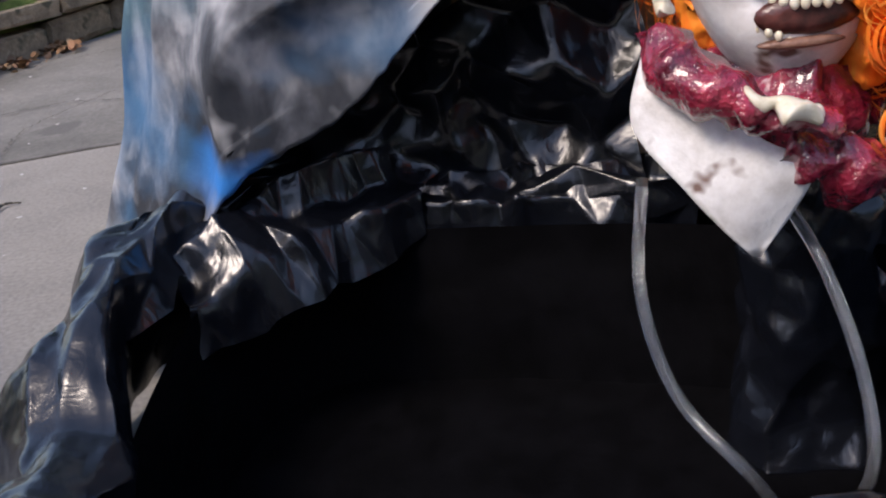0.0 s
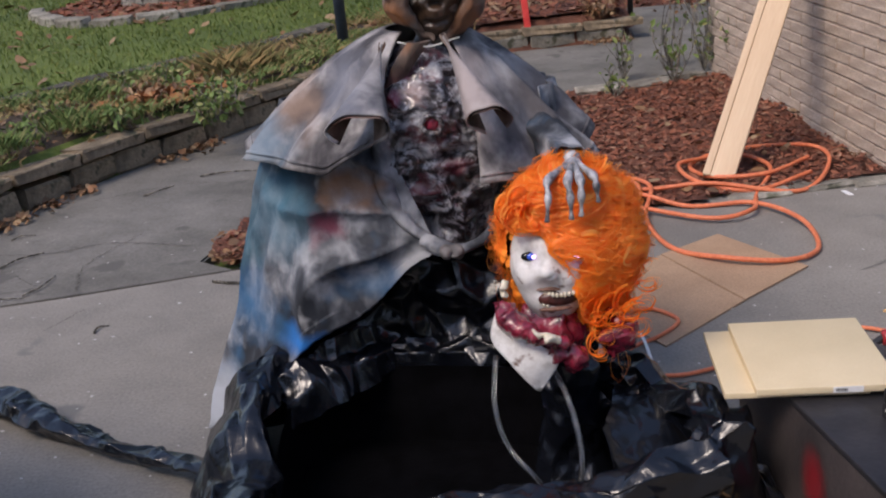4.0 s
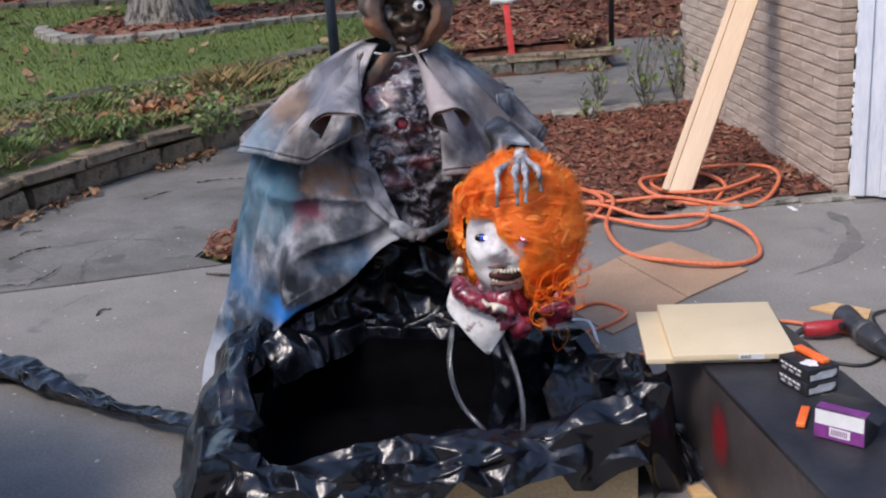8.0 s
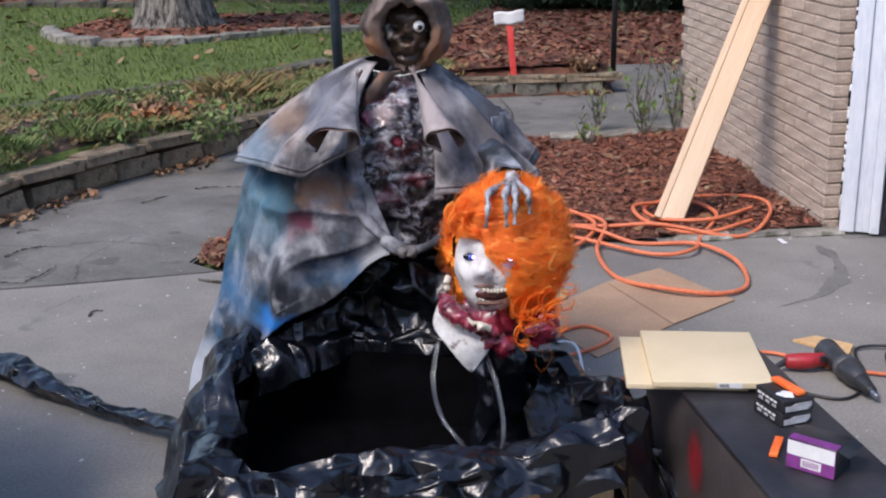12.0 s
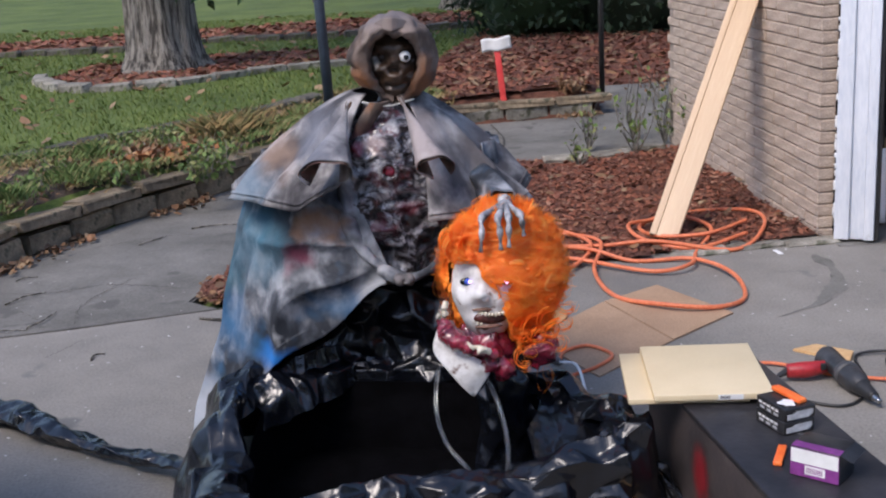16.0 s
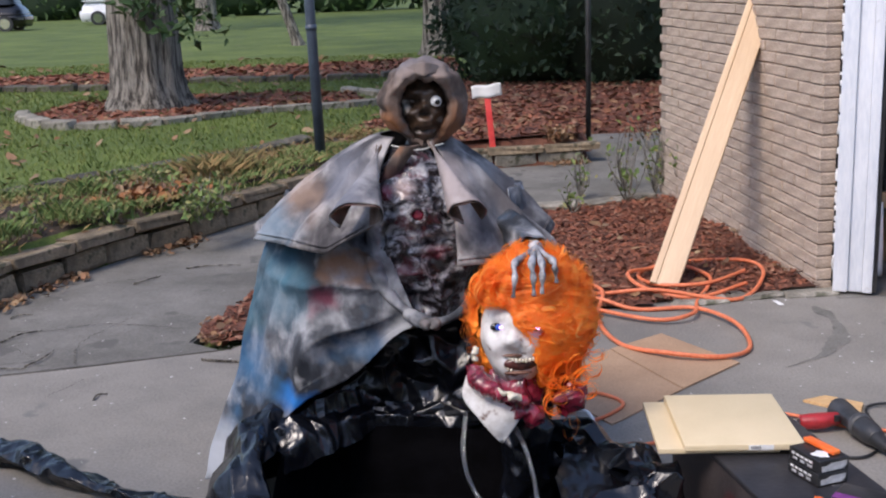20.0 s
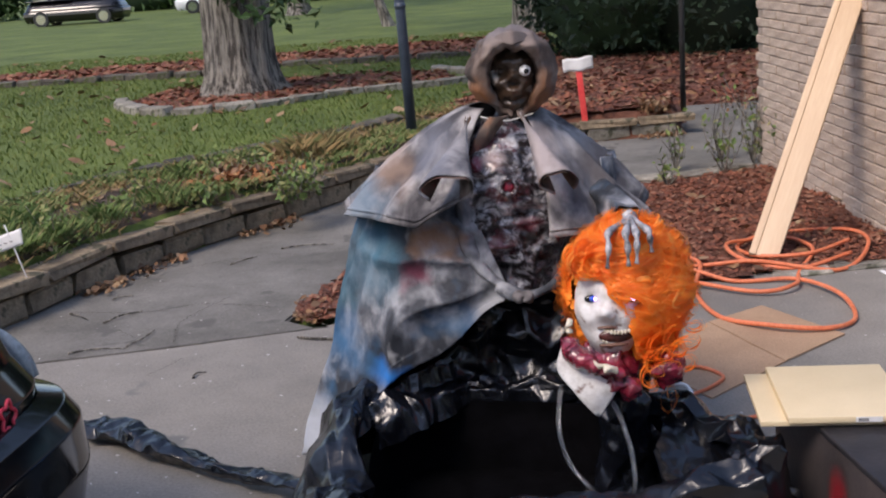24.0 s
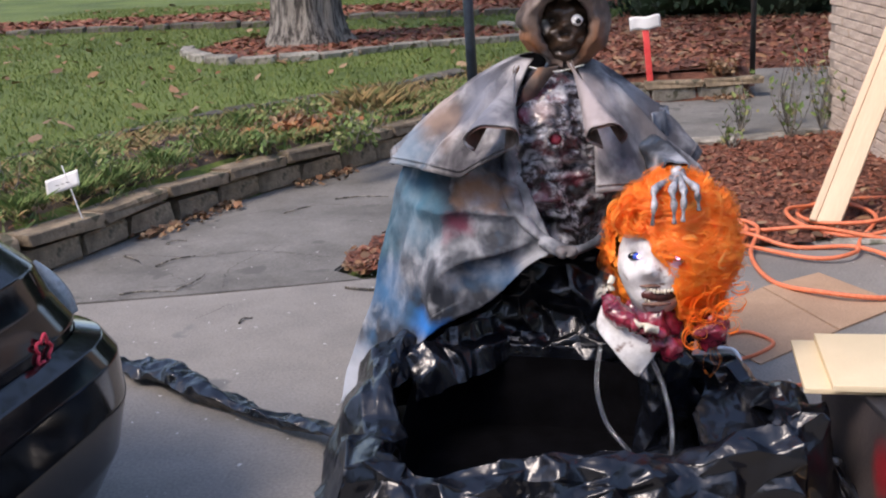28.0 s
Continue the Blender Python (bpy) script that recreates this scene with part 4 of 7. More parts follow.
tree("oak_tree", -3.32, 13.4, 0.44, 6.5, "large old oak with grey furrowed bark and flared roots", 9000, 0.02, [[(0.1, -0.5, 2.2), (0.2, -0.6, 1.6), (0.4, -0.7, 1.15)], [(0.2, -0.5, 2.0), (0.7, -0.6, 1.5), (1.1, -0.6, 1.05)], [(0.0, -0.5, 2.0), (-0.05, -0.6, 1.5), (0.12, -0.6, 1.25)], [(0.3, -0.5, 2.1), (0.6, -0.65, 1.35), (0.75, -0.65, 1.0)]])
tree("tree", 0.66, 22.1, 0.33, 9.0, "grey tree trunk standing in the far lawn", 7000)
tree("young_tree", -2.6, 27.6, 0.13, 3.6, "thin leaning young tree in the lawn", 900, -0.32)
tree("tree", -6.8, 40.0, 0.35, 14.0, "tall tree far across the lawn", 6000)
tree("tree", 5.7, 43.0, 0.35, 15.0, "tall tree far across the lawn", 6000)


def bush(name, blobs, count, size, material, label, category):
    t = thing(name, label, category)
    core = bmesh.new()
    for x, y, z, rx, ry, rz in blobs:
        b = ball(rx * 0.8, ry * 0.8, rz * 0.85, (x, y, z), 20, 14)
        for v in b.verts:
            d = v.co - Vector((x, y, z))
            v.co += d * 0.22 * noise.noise(v.co * 2.2)
        join(core, b)
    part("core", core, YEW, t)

    def place():
        x, y, z, rx, ry, rz = random.choice(blobs)
        d = Vector((random.gauss(0, 1), random.gauss(0, 1), random.gauss(0, 1))).normalized() * random.uniform(0.78, 1.1)
        p = Vector((x + d.x * rx, y + d.y * ry, max(0.22, z + d.z * rz)))
        return p + Vector((1, 1, 1)) * 0.12 * noise.noise(p * 2)
    me = leafy(count, place, size, 0.6)
    me.materials.append(material)
    part("foliage", me, None, t)
    return t


bush("evergreen_hedge", [(1.55, 15.4, 1.2, 1.2, 1.3, 1.3), (2.9, 15.1, 1.3, 1.25, 1.3, 1.5), (4.3, 15.4, 1.3, 1.4, 1.3, 1.6), (2.2, 15.6, 2.2, 1.25, 1.2, 1.2), (3.7, 15.6, 2.4, 1.3, 1.2, 1.2)], 15000, 0.12, YEW, "dense dark green evergreen hedge behind the fence", "hedge")
for x, y, s in ((-9, 58, 3.4), (-3, 60, 3.0), (3, 61, 3.6), (10, 60, 3.4), (17, 58, 3.6), (-19, 62, 3.8), (-28, 60, 3.6), (26, 60, 3.8)):
    bush("far_shrub", [(x, y, 1.6, s, 1.6, 1.9), (x + 1.6, y + 0.5, 2.4, s * 0.7, 1.4, 1.8)], 1300, 0.5, OAK_LEAF, "dark green shrubs at the far edge of the lawn", "shrub")


# Unseen greenery added round the camera, so bag and car reflect something dark.
for x, y, s in ((-13, -9, 3.6), (-7, -13, 4.0), (0, -14, 4.2), (7, -13, 4.0), (-17, -2, 3.8), (13, -8, 4.0), (-20, 6, 3.8)):
    bush("far_shrub", [(x, y, 2.2, s, 2.4, 2.6), (x + 1.2, y + 0.5, 4.6, s * 0.75, 2.2, 2.2)], 1500, 0.55, OAK_LEAF, "tall dark green shrubs added out of view to darken reflections", "shrub")


def sprig(x, y, z, h, count, size, material, label, category, name, spread=0.5):
    """A loose bush of thin stems with leaves along them."""
    t = thing(name, label, category, pose(x, y, z))
    b, spots = bmesh.new(), []
    for _ in range(13):
        a, l = random.uniform(0, 6.28), h * random.uniform(0.6, 1.1)
        tip = Vector((math.cos(a) * l * spread * random.random(), math.sin(a) * l * spread * random.random(), l))
        mid = tip * 0.5 + Vector((random.uniform(-0.05, 0.05), random.uniform(-0.05, 0.05), 0))
        tube([Vector((0, 0, 0)), mid, tip], lambda q: 0.005 * (1 - 0.7 * q), 8, 4, b)
        spots += smooth_line([Vector((0, 0, 0)), mid, tip], 8)[2:]
    tagged(part("stalk", b, BARK, t), kind="stuff")
    me = leafy(count, lambda: random.choice(spots) + Vector((random.gauss(0, 0.03), random.gauss(0, 0.03), random.gauss(0, 0.02))), size)
    me.materials.append(material)
    part("leaves", me, None, t)


for x, y, h, c in ((1.18, 7.592, 0.45, 40), (1.486, 7.312, 0.4, 31), (1.791, 7.712, 0.55, 49), (1.588, 7.989, 0.5, 27), (1.943, 7.3, 0.45, 31), (1.995, 8.385, 0.6, 27), (1.027, 6.984, 0.2, 22)):
    sprig(x, y, 0.0, h, c, 0.055, WEED, "straggly half-bare shrub with small green leaves", "shrub", "straggly_shrub")
for x, y, h in ((-1.50, 6.25, 0.34), (-1.42, 6.42, 0.34), (-1.58, 6.5, 0.3), (-2.1, 6.25, 0.22), (-2.5, 5.85, 0.25), (-2.25, 7.1, 0.28), (-2.0, 7.4, 0.24), (-2.6, 6.6, 0.25), (-3.3, 5.0, 0.35), (-3.0, 5.8, 0.25), (-2.75, 5.3, 0.3)):
    sprig(x, y, 0.2, h * 0.8, 110, 0.05, WEED, "leafy green weed clump behind the retaining wall", "weeds", "weed_clump", 0.9)
for x, y, h in ((-2.12, 6.84, 0.22), (-2.0, 6.76, 0.2), (-2.06, 6.95, 0.22), (-1.81, 6.95, 0.18), (-1.775, 7.2, 0.18), (-1.9, 7.05, 0.16), (1.21, 9.5, 0.16), (1.3, 9.45, 0.14)):
    sprig(x, y, 0.2, h * 0.8, 90, 0.055, LITTER, "withered rust-brown fern clump", "plant", "withered_fern", 1.2)


# ---------------------------------------------------------------- stones of the walls and rings
def rough_block(sx, sy, sz, seed):
    r = random.Random(seed)
    b = bmesh.new()
    bmesh.ops.create_cube(b, size=1, matrix=Matrix.Diagonal((sx, sy, sz, 1)))
    bmesh.ops.bevel(b, geom=b.edges[:], offset=min(sx, sy, sz) * 0.14, segments=1, affect="EDGES")
    for v in b.verts:
        v.co += Vector((r.uniform(-1, 1), r.uniform(-1, 1), r.uniform(-1, 1))) * 0.011
    return b


BLOCKS = [mesh_of("stone_block", rough_block(0.36, 0.16, 0.125, k), STONE, smooth=False) for k in range(6)]
CAPS = [mesh_of("cap_stone", rough_block(0.52, 0.2, 0.062, 20 + k), STONE, smooth=False) for k in range(5)]
GREYS = [mesh_of("ring_stone", rough_block(0.44, 0.17, 0.11 + 0.02 * (k % 3), 40 + k), GREY_STONE, smooth=False) for k in range(5)]
WIDE = [mesh_of("wide_stone", rough_block(0.39, 0.17, 0.13, 70 + k), GREY_STONE, smooth=False) for k in range(4)]
LOWS = [mesh_of("edging_slab", rough_block(0.3, 0.13, 0.085, 80 + k), DARK_STONE, smooth=False) for k in range(4)]
ROUGHS = [mesh_of("rough_stone", rough_block(0.40, 0.2, 0.10 + 0.03 * (k % 3), 90 + k), DARK_STONE, smooth=False) for k in range(5)]
SLABS = [mesh_of("edging_slab", rough_block(0.3, 0.16, 0.08, 60 + k), GREY_STONE, smooth=False) for k in range(4)]


def along(points, gap):
    """Places and headings at even steps along a line."""
    line = smooth_line([(x, y, 0) for x, y in points], 400)
    out, run = [], gap / 2
    for a, c in zip(line, line[1:]):
        run += (c - a).length
        if run >= gap:
            run = 0
            d = c - a
            out.append((c.x, c.y, math.degrees(math.atan2(d.y, d.x))))
    return out


def stone_wall(name, points, meshes, gap, courses, rise, z0, label, category, jitter=0.008, caps=None):
    w = structure(new(name), label, category)
    r = random.Random(len(points))
    for k in range(courses):
        spots = along(points, gap)
        for i, (x, y, a) in enumerate(spots):
            if k % 2:
                x, y = x + math.cos(radians(a)) * gap / 2, y + math.sin(radians(a)) * gap / 2
            part("stone", r.choice(meshes), None, w, m=pose(x + r.uniform(-jitter, jitter), y + r.uniform(-jitter, jitter), z0 + rise * k, r.uniform(-1.5, 1.5), r.uniform(-2, 2), a + r.uniform(-3, 3)))
    if caps:
        for x, y, a in along(points, 0.53):
            part("cap_stone", r.choice(caps), None, w, m=pose(x, y, z0 + rise * courses - 0.018, r.uniform(-2, 2), r.uniform(-2, 2), a + r.uniform(-3, 3)))


off = lambda pts, d: [(x - d * 0.75, y + d * 0.65) for x, y in pts]
stone_wall("retaining_wall", off(RW[2:10], 0.06), BLOCKS, 0.375, 1, 0.135, 0.06, "low weathered stone-block retaining wall along the walkway", "retaining wall", caps=CAPS)
stone_wall("bed_wall", [(-0.666, 8.399), (-0.099, 8.999), (0.364, 9.286), (0.929, 9.377), (1.542, 9.439)], WIDE, 0.41, 1, 0.1, 0.06, "low grey stone edging of the back bed", "stone edging", caps=CAPS)
stone_wall("tree_ring", [(-4.75, 13.069), (-4.587, 12.567), (-4.103, 11.841), (-3.569, 11.536), (-2.826, 11.714), (-1.982, 12.445), (-1.247, 12.689), (-0.515, 13.072), (-0.306, 13.757), (-0.829, 14.621)], GREYS, 0.46, 1, 0.1, 0.24, "ring of pale grey edging stones round the oak", "stone edging")
stone_wall("far_edging", [(-9, 16.845), (-6.387, 16.849), (-4.654, 16.53), (-3.476, 17.307), (-1.407, 16.755), (0.631, 17.325)], ROUGHS, 0.43, 1, 0.1, 0.25, "rough dark grey stones edging the far bed", "stone edging", 0.05)
stone_wall("lawn_edging", [(-3.70, 5.93), (-3.17, 7.08), (-2.69, 7.78), (-2.13, 8.30), (-1.56, 8.93), (-1.036, 9.829)], LOWS, 0.33, 1, 0.1, 0.255, "half-sunken stone edging between strip and lawn", "stone edging", 0.02)
stone_wall("mulch_edging", [(0.772, 7.235), (1.129, 7.253), (1.638, 7.417)], SLABS, 0.33, 1, 0.1, 0.01, "pale broken edging stones of the mulch bed", "stone edging", 0.03)
stone_wall("front_curb", [(1.20, 4.60), (1.50, 4.655), (1.75, 4.70), (2.02, 4.715)], SLABS, 0.3, 1, 0.1, -0.02, "low broken concrete edging before the mulch", "stone edging", 0.01)
RING_BED = [(-4.642, 12.993), (-4.104, 11.981), (-3.57, 11.677), (-2.827, 11.854), (-1.982, 12.585), (-1.247, 12.829), (-0.515, 13.211), (-0.829, 14.482), (-2.62, 15.141), (-4.433, 14.536)]
flat_patch("tree_bed", RING_BED, None, MULCH_BASE, "reddish mulch round the oak's foot", "mulch bed")
FAR_BED = [(-12, 16.988), (-6.388, 17.064), (-4.654, 16.743), (-3.477, 17.449), (-1.408, 16.965), (0.839, 17.451), (0.841, 20.664), (-1.569, 20.425), (-6.946, 19.534), (-12, 19.285)]
flat_patch("far_bed", FAR_BED, None, MULCH_BASE, "long reddish mulch bed across the lawn", "mulch bed")
stuff("far_chips", chips(3500, within(FAR_BED + [], lambda x, y: ground_z(x, y) + 0.045, -12, 1.0, 16.2, 20.9), 0.07, 0.5), MULCH, "bark and leaves on the far bed", "mulch")
stuff("ring_chips", chips(1500, within(RING_BED, lambda x, y: ground_z(x, y) + 0.045, -4.7, -0.5, 11.6, 15.2), 0.05, 0.5), MULCH, "bark chips round the oak", "mulch")


# ---------------------------------------------------------------- the robed figure
FX, FY = -0.17, 2.62
HX = -0.118
FIG = Matrix.Translation((0.02, -0.7247, 0.016)) @ Matrix.Diagonal((1.042, 1.279, 1.023, 1))


def robe():
    t = thing("hooded_robe", "grey canvas robe stained blue, brown and red, hanging open in front", "robe", FIG)

    def hem(a):
        if a < 80:
            return 0.62 - 0.0072 * a
        if a < 230:
            return 0.04
        return 0.04 + 0.45 * min(1, (a - 230) / 70)

    def skirt(u, v):
        a = -2 + 304 * u
        top = 0.99 if a > 17 else 0.65 + 0.34 * max(0, a) / 17
        z = top + (hem(a) - top) * v
        f = (0.99 - z) / 0.94
        rx = (0.40 + 0.285 * f) if a < 180 else (0.36 + 0.12 * f)
        ry = 0.21 + 0.12 * f
        r = radians(a)
        sx, sz = -rx * math.sin(r) - 0.05, z - 0.74
        far = math.hypot(sx, sz)
        near = math.exp(-(max(0, a) / 58) ** 2)
        sweep = math.atan2(sz, -sx) * 5.0 + 1.8 * noise.noise(Vector((sx * 3, sz * 3, 7)))
        ridge = (1 - abs(math.sin(sweep))) ** 1.4
        fold = near * 0.06 * min(1.0, far / 0.4) * (ridge - 0.35) * min(1.0, a / 25 + 0.2)
        hang = 1 - abs(math.sin(4.2 * r + 1.3 * noise.noise(Vector((r * 2, z * 1.5, 9))) + 0.6 * f))
        fold += (1 - near) * 0.05 * (0.3 + f) * (hang - 0.4)
        fold += 0.035 * noise.noise(Vector((a * 0.03, z * 2.4, 1))) + 0.014 * noise.noise(Vector((a * 0.11 + z * 2, z * 5, 3))) + 0.012 * crumple((a * 0.012 + z * 0.3, z * 0.7, 5), 5)
        z += 0.012 * math.sin(13 * r) * (v > 0.9) + 0.006 * noise.noise(Vector((a, 0, 0))) * (v > 0.97)
        return FX - (rx + fold) * math.sin(r), FY - (ry + fold) * math.cos(r), max(0.012, z)
    part("skirt", solid(grid(260, 80, skirt), 0.004), ROBE, t)

    def mantle(u, v):
        a0 = 27 - 17 * v ** 0.7
        a1 = 318 + 25 * v ** 0.6
        a = a0 + (a1 - a0) * u
        r = radians(a)
        wide = 0.50 if a < 180 else 0.455
        rx = 0.085 + (wide - 0.085) * v ** 0.85
        ry = 0.085 + 0.23 * v ** 0.85
        z = 1.17 - 0.30 * v ** 1.2 - 0.012 * math.sin(5 * r) * v
        if a > 240:
            z -= 0.06 * v * min(1, (a - 240) / 40)
        if a < 32:
            z += 0.12 * v ** 2 * (1 - (a - 10) / 22)
        ridge = 1 - 2 * abs(noise.noise(Vector((a * 0.045, v * 0.8, 6))))
        fold = 0.034 * v * (ridge - 0.5) + 0.030 * v * noise.noise(Vector((a * 0.03, v * 2, 4))) + 0.010 * v * noise.noise(Vector((a * 0.1, v * 6, 2)))
        return FX - (rx + fold) * math.sin(r), FY - 0.04 - (ry + fold) * math.cos(r), z + 0.4 * fold
    part("mantle", solid(grid(180, 34, mantle), 0.005), CAPE, t, "shoulder cape with a raised seam along its hem")

    def seam(u, v):
        p = Vector(mantle(u, 0.94 + 0.02 * v))
        return p.x * 1.002, p.y - 0.004, p.z + 0.002
    part("hem_seam", solid(grid(150, 2, seam), 0.003), CAPE, t)

    def cone(apex, mouth, wide, high, start, turn, seed, shrink=0.0):
        """The cape's front corner turned back on itself: a cone of cloth that opens towards the front."""
        apex, mouth = Vector(apex), Vector(mouth)

        def at(u, v):
            g = radians(start + turn * u)
            p = apex.lerp(mouth, v)
            k = v ** 1.25 * (1 + 0.10 * noise.noise(Vector((u * 3, v * 2, seed))))
            tip = 0.015 * v ** 3 * noise.noise(Vector((u * 5, 0, seed + 3)))
            return p + Vector(((wide * k - shrink) * math.cos(g), -0.030 * k * math.sin(g) - tip, (high * k - shrink) * math.sin(g) + tip))
        return grid(40, 30, at)
    for name, label, geo in (("left_lapel", "turned-back corner of the cape rolled into a wide fold", ((-0.255, 2.40, 1.16), (-0.325, 2.265, 0.985), 0.078, 0.050, -60, 290, 1)), ("right_lapel", "pinkish turned-back edge rolled into a cone", ((-0.105, 2.42, 1.165), (-0.012, 2.262, 0.985), 0.056, 0.043, -40, 300, 2))):
        lapel = part(name, solid(cone(*geo), 0.003), CAPE, t, label)
        part("lining", cone(*geo, shrink=0.009), HOOD, lapel, "brown-stained underside")

    def strip(points, w):
        line = smooth_line(points, 30)

        def at(u, v):
            p = line[min(30, int(u * 30))]
            return p.x + (v - 0.5) * w * (1 - 0.2 * u), p.y - 0.012 * math.sin(math.pi * v), p.z
        return solid(grid(30, 6, at), 0.006)
    part("inner_edge", strip([(-0.265, 2.42, 1.02), (-0.285, 2.40, 0.82), (-0.245, 2.38, 0.71), (-0.16, 2.36, 0.635)], 0.055), ROBE, t)
    part("sash", tube([(-0.20, 2.37, 0.655), (-0.12, 2.34, 0.63), (-0.03, 2.32, 0.67), (0.03, 2.33, 0.73)], lambda q: 0.018 + 0.006 * math.sin(9 * q), 24, 8), ROBE, t, "twisted strip of cloth tied across the waist")
    part("knot", tube([(-0.15, 2.335, 0.625), (-0.12, 2.325, 0.640), (-0.105, 2.33, 0.615)], lambda q: 0.016 + 0.006 * math.sin(11 * q), 14, 8), CAPE, t, "pale frayed knot")

    def sleeve(u, v):
        a = 2 * math.pi * u
        c = Vector((0.13, 2.46, 0.90)).lerp(Vector((0.170, 2.25, 0.885)), v)
        r = 0.052 - 0.010 * v + 0.006 * math.sin(5 * a + 4 * v)
        return c.x + r * math.cos(a), c.y - 0.2 * r * math.sin(a), c.z + r * math.sin(a) * 0.9 - 0.008
    part("sleeve", solid(grid(30, 12, sleeve, True), 0.004), ROBE, t)

    def hood(u, v):
        """From the rim round the face, out over the front fold and back to the nape."""
        a = radians(-84 + 348 * u)
        up = math.sin(a)
        steps = ((0.0, 0.070, 0.092, 2.462), (0.10, 0.078, 0.100, 2.425), (0.22, 0.096, 0.116, 2.418), (0.45, 0.124, 0.138, 2.470), (0.75, 0.118, 0.130, 2.585), (1.0, 0.015, 0.03, 2.665))
        i = max(k for k in range(5) if steps[k][0] <= v)
        f = (v - steps[i][0]) / (steps[i + 1][0] - steps[i][0])
        w, h, y = (steps[i][k] + (steps[i + 1][k] - steps[i][k]) * f for k in (1, 2, 3))
        ridge = 1 - 2.2 * abs(noise.noise(Vector((math.cos(a) * 2.2, up * 2.2, v * 2.5 + 4))))
        k = 1 + 0.10 * (ridge - 0.4) * min(1, v * 4) + 0.05 * noise.noise(Vector((math.cos(a) * 6, up * 6, v * 6)))
        k += 0.16 * math.exp(-((a - 2.95) / 0.16) ** 2) * math.exp(-((v - 0.3) / 0.15) ** 2)
        narrow = 1 - 0.42 * max(0.0, -up - 0.25)
        y += 0.035 * max(0.0, -up) - 0.030 * max(0.0, up) ** 3 * (v < 0.4) + 0.010 * math.sin(5 * a) * (v < 0.5)
        pinch = 0.016 * math.exp(-((a - 1.45) / 0.22) ** 2) * (v < 0.3)
        return HX + w * k * narrow * math.cos(a), y, 1.266 + h * k * up - pinch
    part("hood", solid(grid(120, 52, hood), 0.004), HOOD, t, "brown-stained hood gathered round the skull")

    def brim(u, v):
        """The peak of the hood folded back over its front edge."""
        x = -0.062 + 0.124 * u
        drop = 0.028 * (1 - abs(2 * u - 1)) * v
        return HX + x, 2.392 + 0.030 * abs(2 * u - 1) + 0.004 * math.sin(9 * u) - 0.006 * v, 1.392 - 0.030 * (2 * u - 1) ** 2 - drop + 0.012 * (1 - v)
    part("hood_brim", solid(grid(24, 8, brim), 0.005), HOOD, t, "folded peak of the hood")
    part("neck_cloth", strip([(-0.165, 2.425, 1.155), (-0.205, 2.425, 1.105), (-0.250, 2.43, 1.03)], 0.06), HOOD, t, "brown strip of cloth below the hood")
    part("neck_cord", tube([(-0.22, 2.44, 1.155), (-0.145, 2.42, 1.142), (-0.065, 2.44, 1.155)], 0.002, 16, 6), PALE_METAL, t)
    return t


robe()


